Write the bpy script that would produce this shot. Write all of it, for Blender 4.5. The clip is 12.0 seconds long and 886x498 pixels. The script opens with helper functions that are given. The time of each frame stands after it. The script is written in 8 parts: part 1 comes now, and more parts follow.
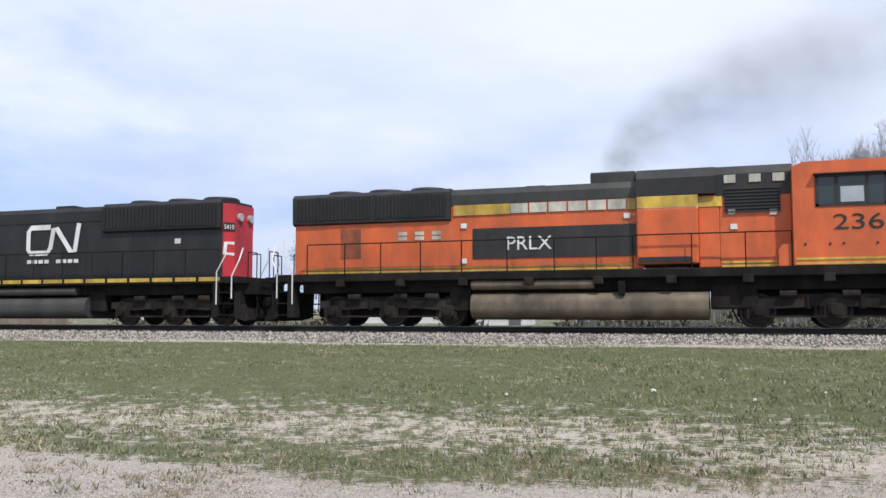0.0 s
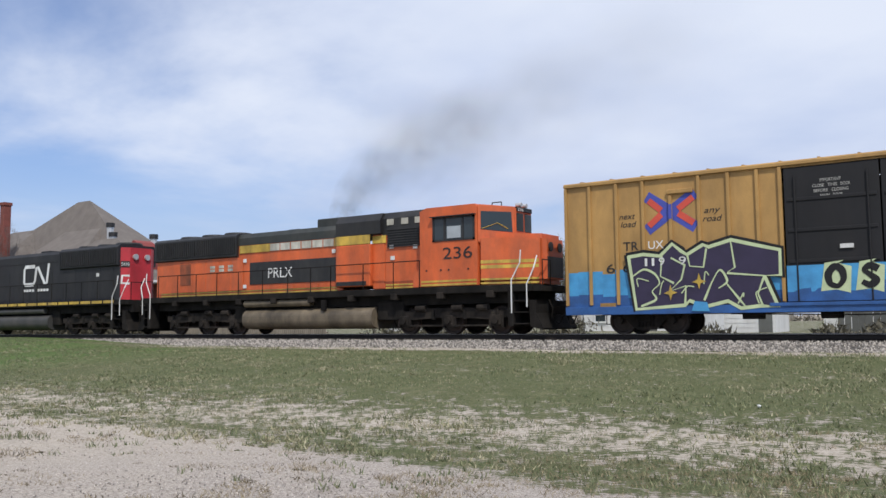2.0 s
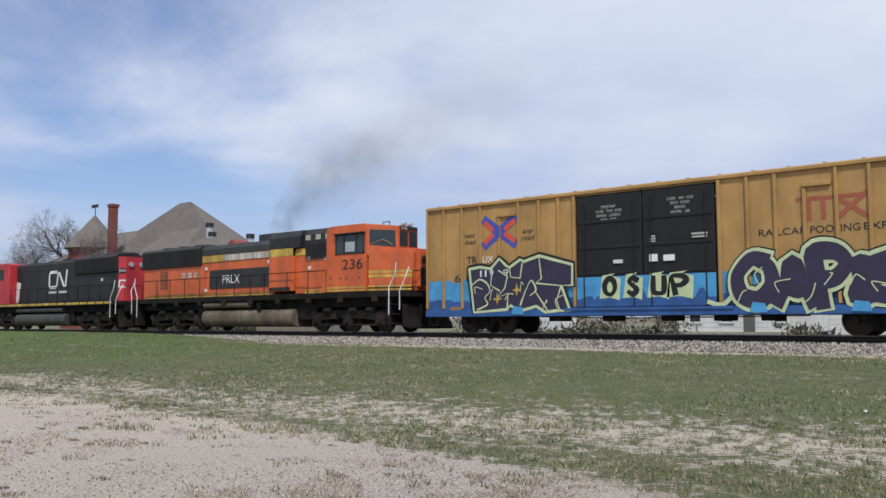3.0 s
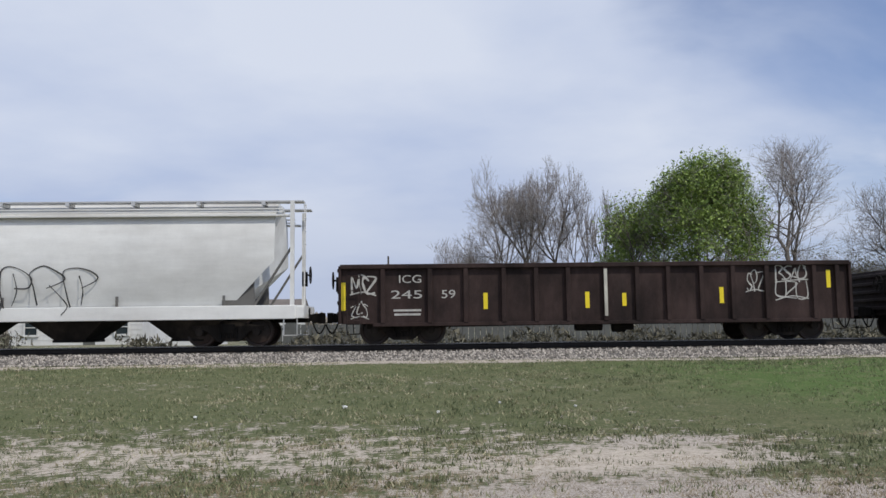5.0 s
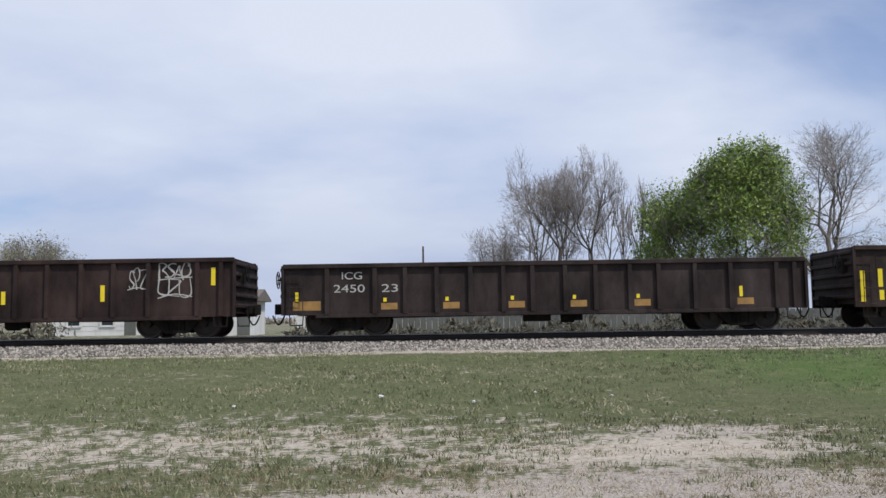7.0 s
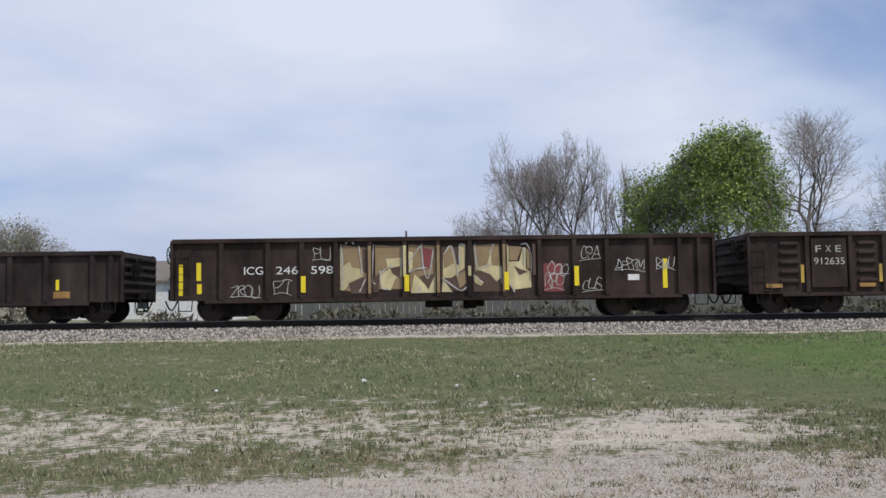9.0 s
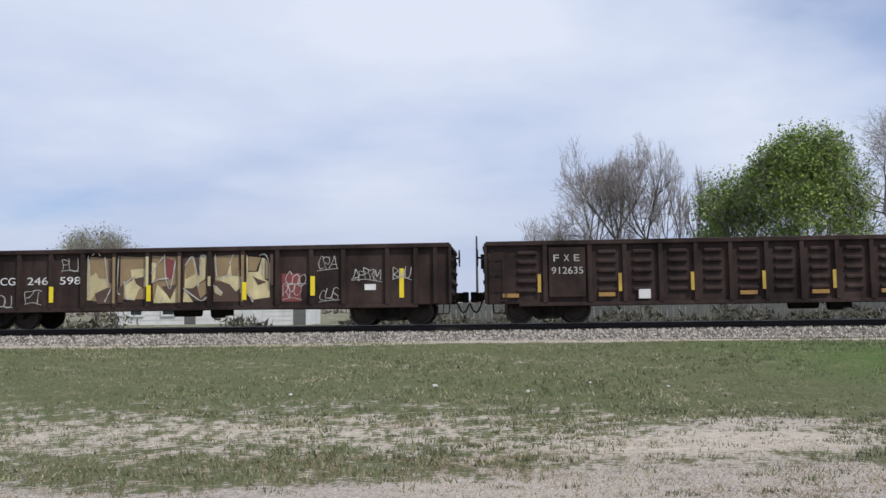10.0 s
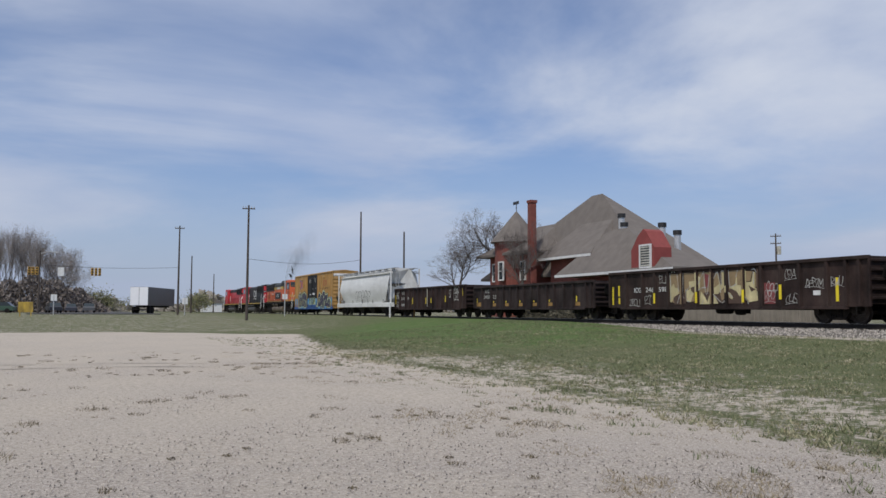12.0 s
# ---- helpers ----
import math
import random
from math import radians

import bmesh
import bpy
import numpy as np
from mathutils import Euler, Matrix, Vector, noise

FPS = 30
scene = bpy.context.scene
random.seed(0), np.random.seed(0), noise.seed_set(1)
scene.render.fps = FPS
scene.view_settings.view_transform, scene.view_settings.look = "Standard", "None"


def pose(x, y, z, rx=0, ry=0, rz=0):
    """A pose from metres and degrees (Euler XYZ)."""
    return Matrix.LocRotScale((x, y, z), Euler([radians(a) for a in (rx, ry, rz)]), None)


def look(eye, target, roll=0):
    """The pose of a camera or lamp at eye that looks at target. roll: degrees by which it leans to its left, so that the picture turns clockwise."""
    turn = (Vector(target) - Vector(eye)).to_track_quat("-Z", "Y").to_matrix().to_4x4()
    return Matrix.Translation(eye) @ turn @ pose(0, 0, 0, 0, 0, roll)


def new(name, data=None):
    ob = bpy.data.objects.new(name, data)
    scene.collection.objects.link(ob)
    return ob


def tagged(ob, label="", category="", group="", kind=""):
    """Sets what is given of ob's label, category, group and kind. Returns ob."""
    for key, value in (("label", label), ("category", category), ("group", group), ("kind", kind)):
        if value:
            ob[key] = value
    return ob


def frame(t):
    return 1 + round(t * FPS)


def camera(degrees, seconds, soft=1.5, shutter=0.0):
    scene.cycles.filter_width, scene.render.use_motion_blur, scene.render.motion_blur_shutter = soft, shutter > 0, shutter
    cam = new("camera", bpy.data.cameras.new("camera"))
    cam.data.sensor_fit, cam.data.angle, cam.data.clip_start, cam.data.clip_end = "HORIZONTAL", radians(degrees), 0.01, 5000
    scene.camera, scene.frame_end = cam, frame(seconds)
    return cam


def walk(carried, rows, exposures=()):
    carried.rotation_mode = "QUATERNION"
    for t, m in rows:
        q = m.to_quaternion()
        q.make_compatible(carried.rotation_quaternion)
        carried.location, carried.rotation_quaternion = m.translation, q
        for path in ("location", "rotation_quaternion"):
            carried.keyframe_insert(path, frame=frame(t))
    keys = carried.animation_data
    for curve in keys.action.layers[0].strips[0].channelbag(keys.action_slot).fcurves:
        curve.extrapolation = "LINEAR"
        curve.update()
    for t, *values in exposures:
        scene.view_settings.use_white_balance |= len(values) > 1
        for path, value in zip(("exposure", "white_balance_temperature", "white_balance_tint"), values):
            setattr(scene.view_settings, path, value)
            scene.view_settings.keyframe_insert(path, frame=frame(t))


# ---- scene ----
cam = camera(55.0, 12.0)
EYE = (0.0, 0.0, 1.6)
# seconds, yaw, pitch, roll in degrees: one person panning on the spot
CAM = [
    (0.0, 18.17, 4.35, 0.05),
    (0.5, 17.34, 5.33, 0.54),
    (1.0, 18.26, 5.91, 0.83),
    (1.5, 22.32, 5.54, 0.49),
    (1.7, 26.20, 5.32, 0.52),
    (2.0, 34.01, 4.98, 0.55),
    (2.5, 39.52, 4.54, 0.72),
    (3.0, 40.05, 4.93, 0.12),
    (3.2, 38.78, 5.20, 0.09),
    (3.6, 32.52, 5.38, 0.27),
    (4.0, 23.47, 5.45, 0.45),
    (4.4, 13.02, 5.46, 0.62),
    (4.8, 2.56, 5.46, 0.80),
    (5.0, -2.20, 5.45, 0.71),
    (5.5, -6.72, 5.33, 1.23),
    (6.0, -4.94, 4.78, 1.08),
    (6.5, -0.89, 4.63, 0.96),
    (6.7, -0.07, 4.76, 0.75),
    (7.2, 0.18, 4.80, 0.88),
    (7.8, -0.88, 4.75, 1.03),
    (8.3, -2.17, 4.58, 1.16),
    (8.5, -2.81, 4.34, 0.81),
    (9.0, -0.97, 3.75, 0.80),
    (9.5, 1.07, 3.84, 0.63),
    (10.0, 3.77, 4.17, 0.77),
    (10.5, 10.02, 4.23, 1.12),
    (10.8, 20.55, 4.42, 1.28),
    (10.9, 25.51, 4.49, 1.08),
    (11.0, 31.24, 4.56, 0.88),
    (11.1, 38.47, 4.66, 0.97),
    (11.2, 45.79, 4.64, 1.23),
    (11.3, 52.51, 4.72, 1.39),
    (11.5, 62.56, 4.72, 0.67),
    (11.6, 65.48, 4.62, 0.49),
    (12.0, 67.37, 4.19, -0.20),
]
walk(cam, [(t, pose(*EYE, 0, 0, yaw) @ pose(0, 0, 0, 90 + pitch) @ pose(0, 0, 0, 0, 0, -roll)) for t, yaw, pitch, roll in CAM],
     exposures=[(0.0, 0.22), (1.0, 0.04), (1.5, 0.02), (2.5, -0.06), (5.0, -0.2), (5.5, -0.2), (6.5, -0.08), (8.5, -0.13), (9.5, -0.08), (10.5, -0.05), (11.5, -0.24), (12.0, -0.38)])

# ---- light ----
SUN_AZ, SUN_EL = 48.0, 53.0     # degrees: turn from behind the viewer towards +x, height
sun_to = Vector((math.sin(radians(SUN_AZ)) * math.cos(radians(SUN_EL)), -math.cos(radians(SUN_AZ)) * math.cos(radians(SUN_EL)), math.sin(radians(SUN_EL))))
sun = new("sun", bpy.data.lights.new("sun", "SUN"))
sun.data.energy, sun.data.angle, sun.data.color = 3.3, radians(0.6), (1.0, 0.95, 0.87)
sun.matrix_basis = look(sun_to * 50, (0, 0, 0))


def make_world():
    w = bpy.data.worlds.new("spring_sky")
    w.use_nodes = True
    nt = w.node_tree
    nt.nodes.clear()
    N, L = nt.nodes.new, nt.links.new
    out, bg = N("ShaderNodeOutputWorld"), N("ShaderNodeBackground")
    sky = N("ShaderNodeTexSky")
    sky.sky_type, sky.sun_disc = "NISHITA", False
    sky.sun_elevation, sky.sun_rotation = radians(SUN_EL), math.atan2(sun_to.x, sun_to.y)
    sky.air_density, sky.dust_density, sky.ozone_density = 1.0, 0.6, 2.0
    gain = N("ShaderNodeVectorMath"); gain.operation = "MULTIPLY"
    gain.inputs[1].default_value = (0.080, 0.097, 0.128)
    L(sky.outputs[0], gain.inputs[0])
    tc, sep = N("ShaderNodeTexCoord"), N("ShaderNodeSeparateXYZ")
    L(tc.outputs["Generated"], sep.inputs[0])

    def mth(op, a, b=None, clamp=False):
        n = N("ShaderNodeMath"); n.operation = op; n.use_clamp = clamp
        for i, q in enumerate((a, b)):
            if q is None: continue
            if isinstance(q, (int, float)): n.inputs[i].default_value = q
            else: L(q, n.inputs[i])
        return n.outputs[0]

    zz = mth("ADD", mth("MAXIMUM", sep.outputs[2], 0.0), 0.16)
    comb = N("ShaderNodeCombineXYZ")
    L(mth("DIVIDE", sep.outputs[0], zz), comb.inputs[0]); L(mth("DIVIDE", sep.outputs[1], zz), comb.inputs[1])
    comb.inputs[2].default_value = 3.7
    big, fine = N("ShaderNodeTexNoise"), N("ShaderNodeTexNoise")
    big.inputs["Scale"].default_value, big.inputs["Detail"].default_value, big.inputs["Roughness"].default_value = 0.55, 7, 0.55
    big.inputs["Distortion"].default_value = 0.35
    fine.inputs["Scale"].default_value, fine.inputs["Detail"].default_value, fine.inputs["Roughness"].default_value = 0.85, 6, 0.5
    L(comb.outputs[0], big.inputs["Vector"]); L(comb.outputs[0], fine.inputs["Vector"])
    ramp = N("ShaderNodeMapRange"); ramp.interpolation_type = "SMOOTHSTEP"
    ramp.inputs[1].default_value, ramp.inputs[2].default_value = 0.30, 0.56
    ramp.inputs[3].default_value, ramp.inputs[4].default_value = 0.15, 0.96
    # a closed bank over the track ahead, broken cloud to either side, clear blue high towards +x
    bank = mth("MULTIPLY", mth("MAXIMUM", mth("SUBTRACT", 1.0, mth("MULTIPLY", mth("ABSOLUTE", mth("ADD", sep.outputs[0], 0.12)), 2.3)), 0.0), 0.30)
    clear = mth("MULTIPLY", mth("MAXIMUM", mth("SUBTRACT", mth("ADD", sep.outputs[0], mth("MULTIPLY", sep.outputs[2], 0.5)), 0.38), 0.0), -0.62)
    high = mth("MULTIPLY", mth("MINIMUM", mth("MAXIMUM", mth("SUBTRACT", mth("SUBTRACT", sep.outputs[2], mth("MULTIPLY", sep.outputs[0], 0.2)), 0.34), 0.0), 0.09), -0.35)
    L(mth("ADD", mth("ADD", bank, mth("ADD", clear, high)), mth("ADD", big.outputs[0], mth("MULTIPLY", sep.outputs[0], 0.07))), ramp.inputs[0])
    shade = N("ShaderNodeValToRGB")
    shade.color_ramp.elements[0].position, shade.color_ramp.elements[1].position = 0.34, 0.58
    shade.color_ramp.elements[0].color, shade.color_ramp.elements[1].color = (0.56, 0.65, 0.87, 1), (0.79, 0.85, 0.985, 1)
    L(fine.outputs[0], shade.inputs[0])
    mix = N("ShaderNodeMix"); mix.data_type = "RGBA"
    L(ramp.outputs[0], mix.inputs["Factor"]); L(gain.outputs[0], mix.inputs["A"]); L(shade.outputs[0], mix.inputs["B"])
    haze = N("ShaderNodeMix"); haze.data_type = "RGBA"
    hz = N("ShaderNodeMapRange"); hz.interpolation_type = "SMOOTHSTEP"
    hz.inputs[1].default_value, hz.inputs[2].default_value, hz.inputs[3].default_value, hz.inputs[4].default_value = 0.0, 0.22, 0.82, 0.0
    L(sep.outputs[2], hz.inputs[0]); L(hz.outputs[0], haze.inputs["Factor"])
    L(mix.outputs["Result"], haze.inputs["A"]); haze.inputs["B"].default_value = (0.49, 0.565, 0.755, 1)
    L(haze.outputs["Result"], bg.inputs[0]); bg.inputs[1].default_value = 1.0
    L(bg.outputs[0], out.inputs[0])
    scene.world = w


make_world()

# ---- materials ----
MATS = {}


def mat(name, col, rough=0.6, metal=0.0, var=0.18, scale=2.0, bump=0.15, fine=40.0, dirt=None, amount=0.4, streak=(1, 1, 0.25), rnd=0.0, coords="Object", grime=0.0):
    """A painted or raw surface: base colour, blotches, grain, an optional streaked dirt colour, fine relief."""
    if name in MATS:
        return MATS[name]
    m = bpy.data.materials.new(name)
    m.use_nodes = True
    nt = m.node_tree
    N, L = nt.nodes.new, nt.links.new
    bsdf = nt.nodes["Principled BSDF"]
    bsdf.inputs["Roughness"].default_value, bsdf.inputs["Metallic"].default_value = rough, metal
    tc = N("ShaderNodeTexCoord")
    n1, n2 = N("ShaderNodeTexNoise"), N("ShaderNodeTexNoise")
    n1.inputs["Scale"].default_value, n1.inputs["Detail"].default_value = scale, 5
    n2.inputs["Scale"].default_value, n2.inputs["Detail"].default_value = fine, 3
    L(tc.outputs[coords], n1.inputs["Vector"]); L(tc.outputs[coords], n2.inputs["Vector"])
    add = N("ShaderNodeMath"); add.operation = "MULTIPLY_ADD"
    L(n1.outputs[0], add.inputs[0]); add.inputs[1].default_value = 0.65
    h = N("ShaderNodeMath"); h.operation = "MULTIPLY"; h.inputs[1].default_value = 0.35
    L(n2.outputs[0], h.inputs[0]); L(h.outputs[0], add.inputs[2])
    src = add.outputs[0]
    if rnd:
        oi, r1 = N("ShaderNodeObjectInfo"), N("ShaderNodeMath")
        r1.operation = "MULTIPLY_ADD"; r1.inputs[1].default_value = rnd
        L(oi.outputs["Random"], r1.inputs[0]); L(src, r1.inputs[2])
        src = r1.outputs[0]
    ramp = N("ShaderNodeMapRange")
    ramp.inputs[1].default_value, ramp.inputs[2].default_value = 0.3, 0.7 + rnd
    ramp.inputs[3].default_value, ramp.inputs[4].default_value = 1 - var, 1 + var
    L(src, ramp.inputs[0])
    mul = N("ShaderNodeVectorMath"); mul.operation = "SCALE"
    mul.inputs[0].default_value = col
    L(ramp.outputs[0], mul.inputs["Scale"])
    colour = mul.outputs[0]
    if dirt:
        mp, n3, rr = N("ShaderNodeMapping"), N("ShaderNodeTexNoise"), N("ShaderNodeMapRange")
        mp.inputs["Scale"].default_value = streak
        n3.inputs["Scale"].default_value, n3.inputs["Detail"].default_value, n3.inputs["Roughness"].default_value = 1.6, 8, 0.65
        L(tc.outputs[coords], mp.inputs[0]); L(mp.outputs[0], n3.inputs["Vector"])
        rr.inputs[1].default_value, rr.inputs[2].default_value, rr.inputs[3].default_value, rr.inputs[4].default_value = 0.42, 0.72, 0.0, amount
        L(n3.outputs[0], rr.inputs[0])
        mx = N("ShaderNodeMix"); mx.data_type = "RGBA"
        L(rr.outputs[0], mx.inputs["Factor"]); L(colour, mx.inputs["A"]); mx.inputs["B"].default_value = (*dirt, 1)
        colour = mx.outputs["Result"]
    if grime:
        mp2, n4, gr, sc2 = N("ShaderNodeMapping"), N("ShaderNodeTexNoise"), N("ShaderNodeMapRange"), N("ShaderNodeVectorMath")
        mp2.inputs["Scale"].default_value, mp2.inputs["Location"].default_value = (1.0, 1.0, 0.55), (3.1, 0.7, 1.9)
        n4.inputs["Scale"].default_value, n4.inputs["Detail"].default_value, n4.inputs["Roughness"].default_value = 0.9, 10, 0.72
        L(tc.outputs[coords], mp2.inputs[0]); L(mp2.outputs[0], n4.inputs["Vector"])
        gr.inputs[1].default_value, gr.inputs[2].default_value, gr.inputs[3].default_value, gr.inputs[4].default_value = 0.36, 0.64, 1 - grime, 1 + grime * 0.55
        L(n4.outputs[0], gr.inputs[0])
        sc2.operation = "SCALE"
        L(colour, sc2.inputs[0]); L(gr.outputs[0], sc2.inputs["Scale"])
        colour = sc2.outputs[0]
    L(colour, bsdf.inputs["Base Color"])
    if bump:
        b = N("ShaderNodeBump"); b.inputs["Strength"].default_value, b.inputs["Distance"].default_value = bump, 0.02
        L(n2.outputs[0], b.inputs["Height"]); L(b.outputs[0], bsdf.inputs["Normal"])
    MATS[name] = m
    return m


RUST, SOOT, DUST = (0.10, 0.045, 0.025), (0.02, 0.02, 0.02), (0.22, 0.19, 0.15)
ORANGE = mat("orange_paint", (0.62, 0.118, 0.03), 0.5, 0, 0.14, 1.2, 0.05, dirt=(0.25, 0.09, 0.05), amount=0.5, grime=0.22)
BLACK = mat("black_paint", (0.015, 0.015, 0.016), 0.55, 0, 0.3, 1.5, 0.08, dirt=(0.05, 0.046, 0.042), amount=0.55, grime=0.35)
CNBLACK = mat("glossless_black_paint", (0.012, 0.012, 0.0135), 0.6, 0, 0.3, 1.5, 0.08, dirt=(0.035, 0.032, 0.03), amount=0.5, grime=0.35)
DARKGREEN = mat("faded_dark_green_paint", (0.028, 0.033, 0.03), 0.55, 0, 0.3, 1.5, 0.08, dirt=(0.07, 0.06, 0.05), amount=0.5, grime=0.4)
REDP = mat("red_paint", (0.50, 0.03, 0.04), 0.5, 0, 0.14, 1.2, 0.05, dirt=(0.16, 0.03, 0.03), amount=0.4, grime=0.2)
YELLOW = mat("yellow_paint", (0.60, 0.40, 0.06), 0.5, 0, 0.16, 2, 0.05, dirt=(0.16, 0.11, 0.05), amount=0.8, grime=0.4)
REFL = mat("yellow_reflective_tape", (0.80, 0.62, 0.02), 0.4, 0, 0.1, 3, 0.0)
WHITE = mat("white_paint", (0.75, 0.75, 0.73), 0.5, 0, 0.12, 3, 0.03, dirt=(0.3, 0.28, 0.25), amount=0.5)
CREAM = mat("worn_cream_paint", (0.55, 0.53, 0.45), 0.6, 0, 0.25, 3, 0.03, dirt=(0.12, 0.1, 0.08), amount=0.7, grime=0.3)
FRAME = mat("grimy_black_underframe", (0.010, 0.0088, 0.008), 0.9, 0, 0.4, 2.5, 0.3, dirt=(0.034, 0.028, 0.023), amount=0.6, grime=0.5)
TRUCKM = mat("dusty_cast_steel", (0.018, 0.015, 0.013), 0.9, 0, 0.4, 2.5, 0.3, dirt=(0.062, 0.05, 0.04), amount=0.65, grime=0.5)
WHEELM = mat("worn_wheel_steel", (0.03, 0.024, 0.021), 0.6, 0.3, 0.3, 5, 0.2, dirt=RUST, amount=0.5)
TANKM = mat("dusty_fuel_tank_paint", (0.15, 0.118, 0.078), 0.6, 0, 0.22, 1.2, 0.1, dirt=(0.07, 0.055, 0.04), amount=0.8, streak=(1, 1, 0.5), grime=0.45)
CNTANK = mat("dusty_black_tank_paint", (0.045, 0.043, 0.04), 0.6, 0, 0.3, 1.2, 0.1, dirt=(0.09, 0.08, 0.07), amount=0.6)
GRILLE = mat("dark_grille_steel", (0.018, 0.018, 0.018), 0.6, 0.2, 0.3, 4, 0.1)
TAN = mat("boxcar_tan_paint", (0.43, 0.25, 0.08), 0.6, 0, 0.13, 0.8, 0.05, dirt=(0.22, 0.13, 0.05), amount=0.45, grime=0.18)
BLUE = mat("sprayed_sky_blue_paint", (0.065, 0.32, 0.60), 0.55, 0, 0.2, 2, 0.04, dirt=(0.03, 0.12, 0.28), amount=0.5, streak=(1, 1, 1))
BLUE2 = mat("sprayed_deep_blue_paint", (0.025, 0.10, 0.30), 0.55, 0, 0.3, 2, 0.04, dirt=(0.02, 0.03, 0.06), amount=0.5, streak=(1, 1, 1))
DOORBLK = mat("boxcar_door_black_paint", (0.007, 0.007, 0.009), 0.75, 0, 0.3, 1, 0.06, dirt=(0.018, 0.016, 0.015), amount=0.4, grime=0.2)
PURPLE = mat("sprayed_dark_purple_paint", (0.030, 0.022, 0.055), 0.6, 0, 0.25, 2, 0.03)
LIME = mat("sprayed_pale_lime_paint", (0.50, 0.58, 0.34), 0.6, 0, 0.15, 3, 0.03)
GRAFCREAM = mat("sprayed_cream_paint", (0.62, 0.54, 0.30), 0.6, 0, 0.2, 2, 0.03, dirt=(0.3, 0.22, 0.11), amount=0.5, grime=0.3)
GRAFTAN = mat("sprayed_tan_paint", (0.27, 0.19, 0.10), 0.65, 0, 0.25, 2, 0.03)
GRAFBROWN = mat("sprayed_brown_paint", (0.085, 0.05, 0.035), 0.65, 0, 0.25, 2, 0.03)
GRAFRED = mat("sprayed_dull_red_paint", (0.20, 0.045, 0.045), 0.65, 0, 0.25, 2, 0.03)
LOGORED = mat("logo_red_paint", (0.60, 0.08, 0.05), 0.6, 0, 0.15, 2, 0.03)
LOGOBLUE = mat("logo_blue_paint", (0.06, 0.08, 0.38), 0.6, 0, 0.15, 2, 0.03)
FADEDRED = mat("faded_red_brown_paint", (0.33, 0.09, 0.045), 0.6, 0, 0.2, 2, 0.03)
GON = mat("weathered_brown_gondola_paint", (0.031, 0.0185, 0.0165), 0.75, 0, 0.35, 0.9, 0.2, dirt=(0.06, 0.04, 0.036), amount=0.6, grime=0.6)
GONB = mat("weathered_grey_brown_gondola_paint", (0.030, 0.020, 0.019), 0.75, 0, 0.35, 0.9, 0.2, dirt=(0.06, 0.047, 0.043), amount=0.6, grime=0.6)
GONC = mat("weathered_dark_gondola_paint", (0.036, 0.022, 0.019), 0.75, 0, 0.35, 0.9, 0.2, dirt=(0.06, 0.045, 0.038), amount=0.6, grime=0.6)
GOND = mat("weathered_maroon_gondola_paint", (0.036, 0.021, 0.0185), 0.75, 0, 0.35, 0.9, 0.2, dirt=(0.062, 0.046, 0.039), amount=0.6, grime=0.6)
for m in (GON, GONB, GONC, GOND, FRAME, TRUCKM):
    m.node_tree.nodes["Principled BSDF"].inputs["Specular IOR Level"].default_value = 0.22
CHALK = mat("faded_white_stencil_paint", (0.42, 0.41, 0.38), 0.7, 0, 0.3, 6, 0.0)
RUSTPATCH = mat("rust_stained_ochre_paint", (0.30, 0.17, 0.05), 0.7, 0, 0.35, 4, 0.1)
HOPW = mat("dirty_white_hopper_paint", (0.75, 0.75, 0.72), 0.36, 0, 0.06, 0.4, 0.02, dirt=(0.40, 0.385, 0.355), amount=0.55, streak=(0.12, 1, 0.5), grime=0.07)
# slope grey, darkened so that the hopper ends carry painted shade
HOPGREY = mat("shade_darkened_hopper_grey", (0.13, 0.125, 0.115), 0.6, 0, 0.2, 1, 0.1, dirt=(0.1, 0.09, 0.08), amount=0.5)
INK = mat("thin_black_spray_line", (0.03, 0.03, 0.03), 0.7, 0, 0.2, 3, 0.0)
CHROME = mat("galvanised_bright_steel", (0.55, 0.55, 0.54), 0.4, 0.5, 0.15, 5, 0.05)
RAILM = mat("rail_steel", (0.020, 0.016, 0.014), 0.6, 0.4, 0.3, 3, 0.1)
RAILTOP = mat("polished_rail_head", (0.45, 0.45, 0.45), 0.3, 0.9, 0.1, 3, 0.0)
TIEM = mat("creosoted_tie_wood", (0.045, 0.036, 0.03), 0.9, 0, 0.4, 3, 0.4)
BALLASTBED = mat("crushed_limestone_bed", (0.13, 0.12, 0.11), 0.95, 0, 0.45, 9, 0.8, fine=60)


def glass_mat():
    m = bpy.data.materials.new("tinted_window_glass")
    m.use_nodes = True
    b = m.node_tree.nodes["Principled BSDF"]
    b.inputs["Base Color"].default_value = (0.03, 0.04, 0.045, 1)
    b.inputs["Roughness"].default_value, b.inputs["IOR"].default_value = 0.08, 1.5
    return m


GLASS = glass_mat()


def island_mat(name, c0, c1, rough=0.9):
    """Colour varies from loose piece to loose piece."""
    m = bpy.data.materials.new(name)
    m.use_nodes = True
    nt = m.node_tree
    g, r = nt.nodes.new("ShaderNodeNewGeometry"), nt.nodes.new("ShaderNodeValToRGB")
    r.color_ramp.elements[0].color, r.color_ramp.elements[1].color = (*c0, 1), (*c1, 1)
    nt.links.new(g.outputs["Random Per Island"], r.inputs[0])
    b = nt.nodes["Principled BSDF"]
    nt.links.new(r.outputs[0], b.inputs["Base Color"])
    b.inputs["Roughness"].default_value = rough
    return m


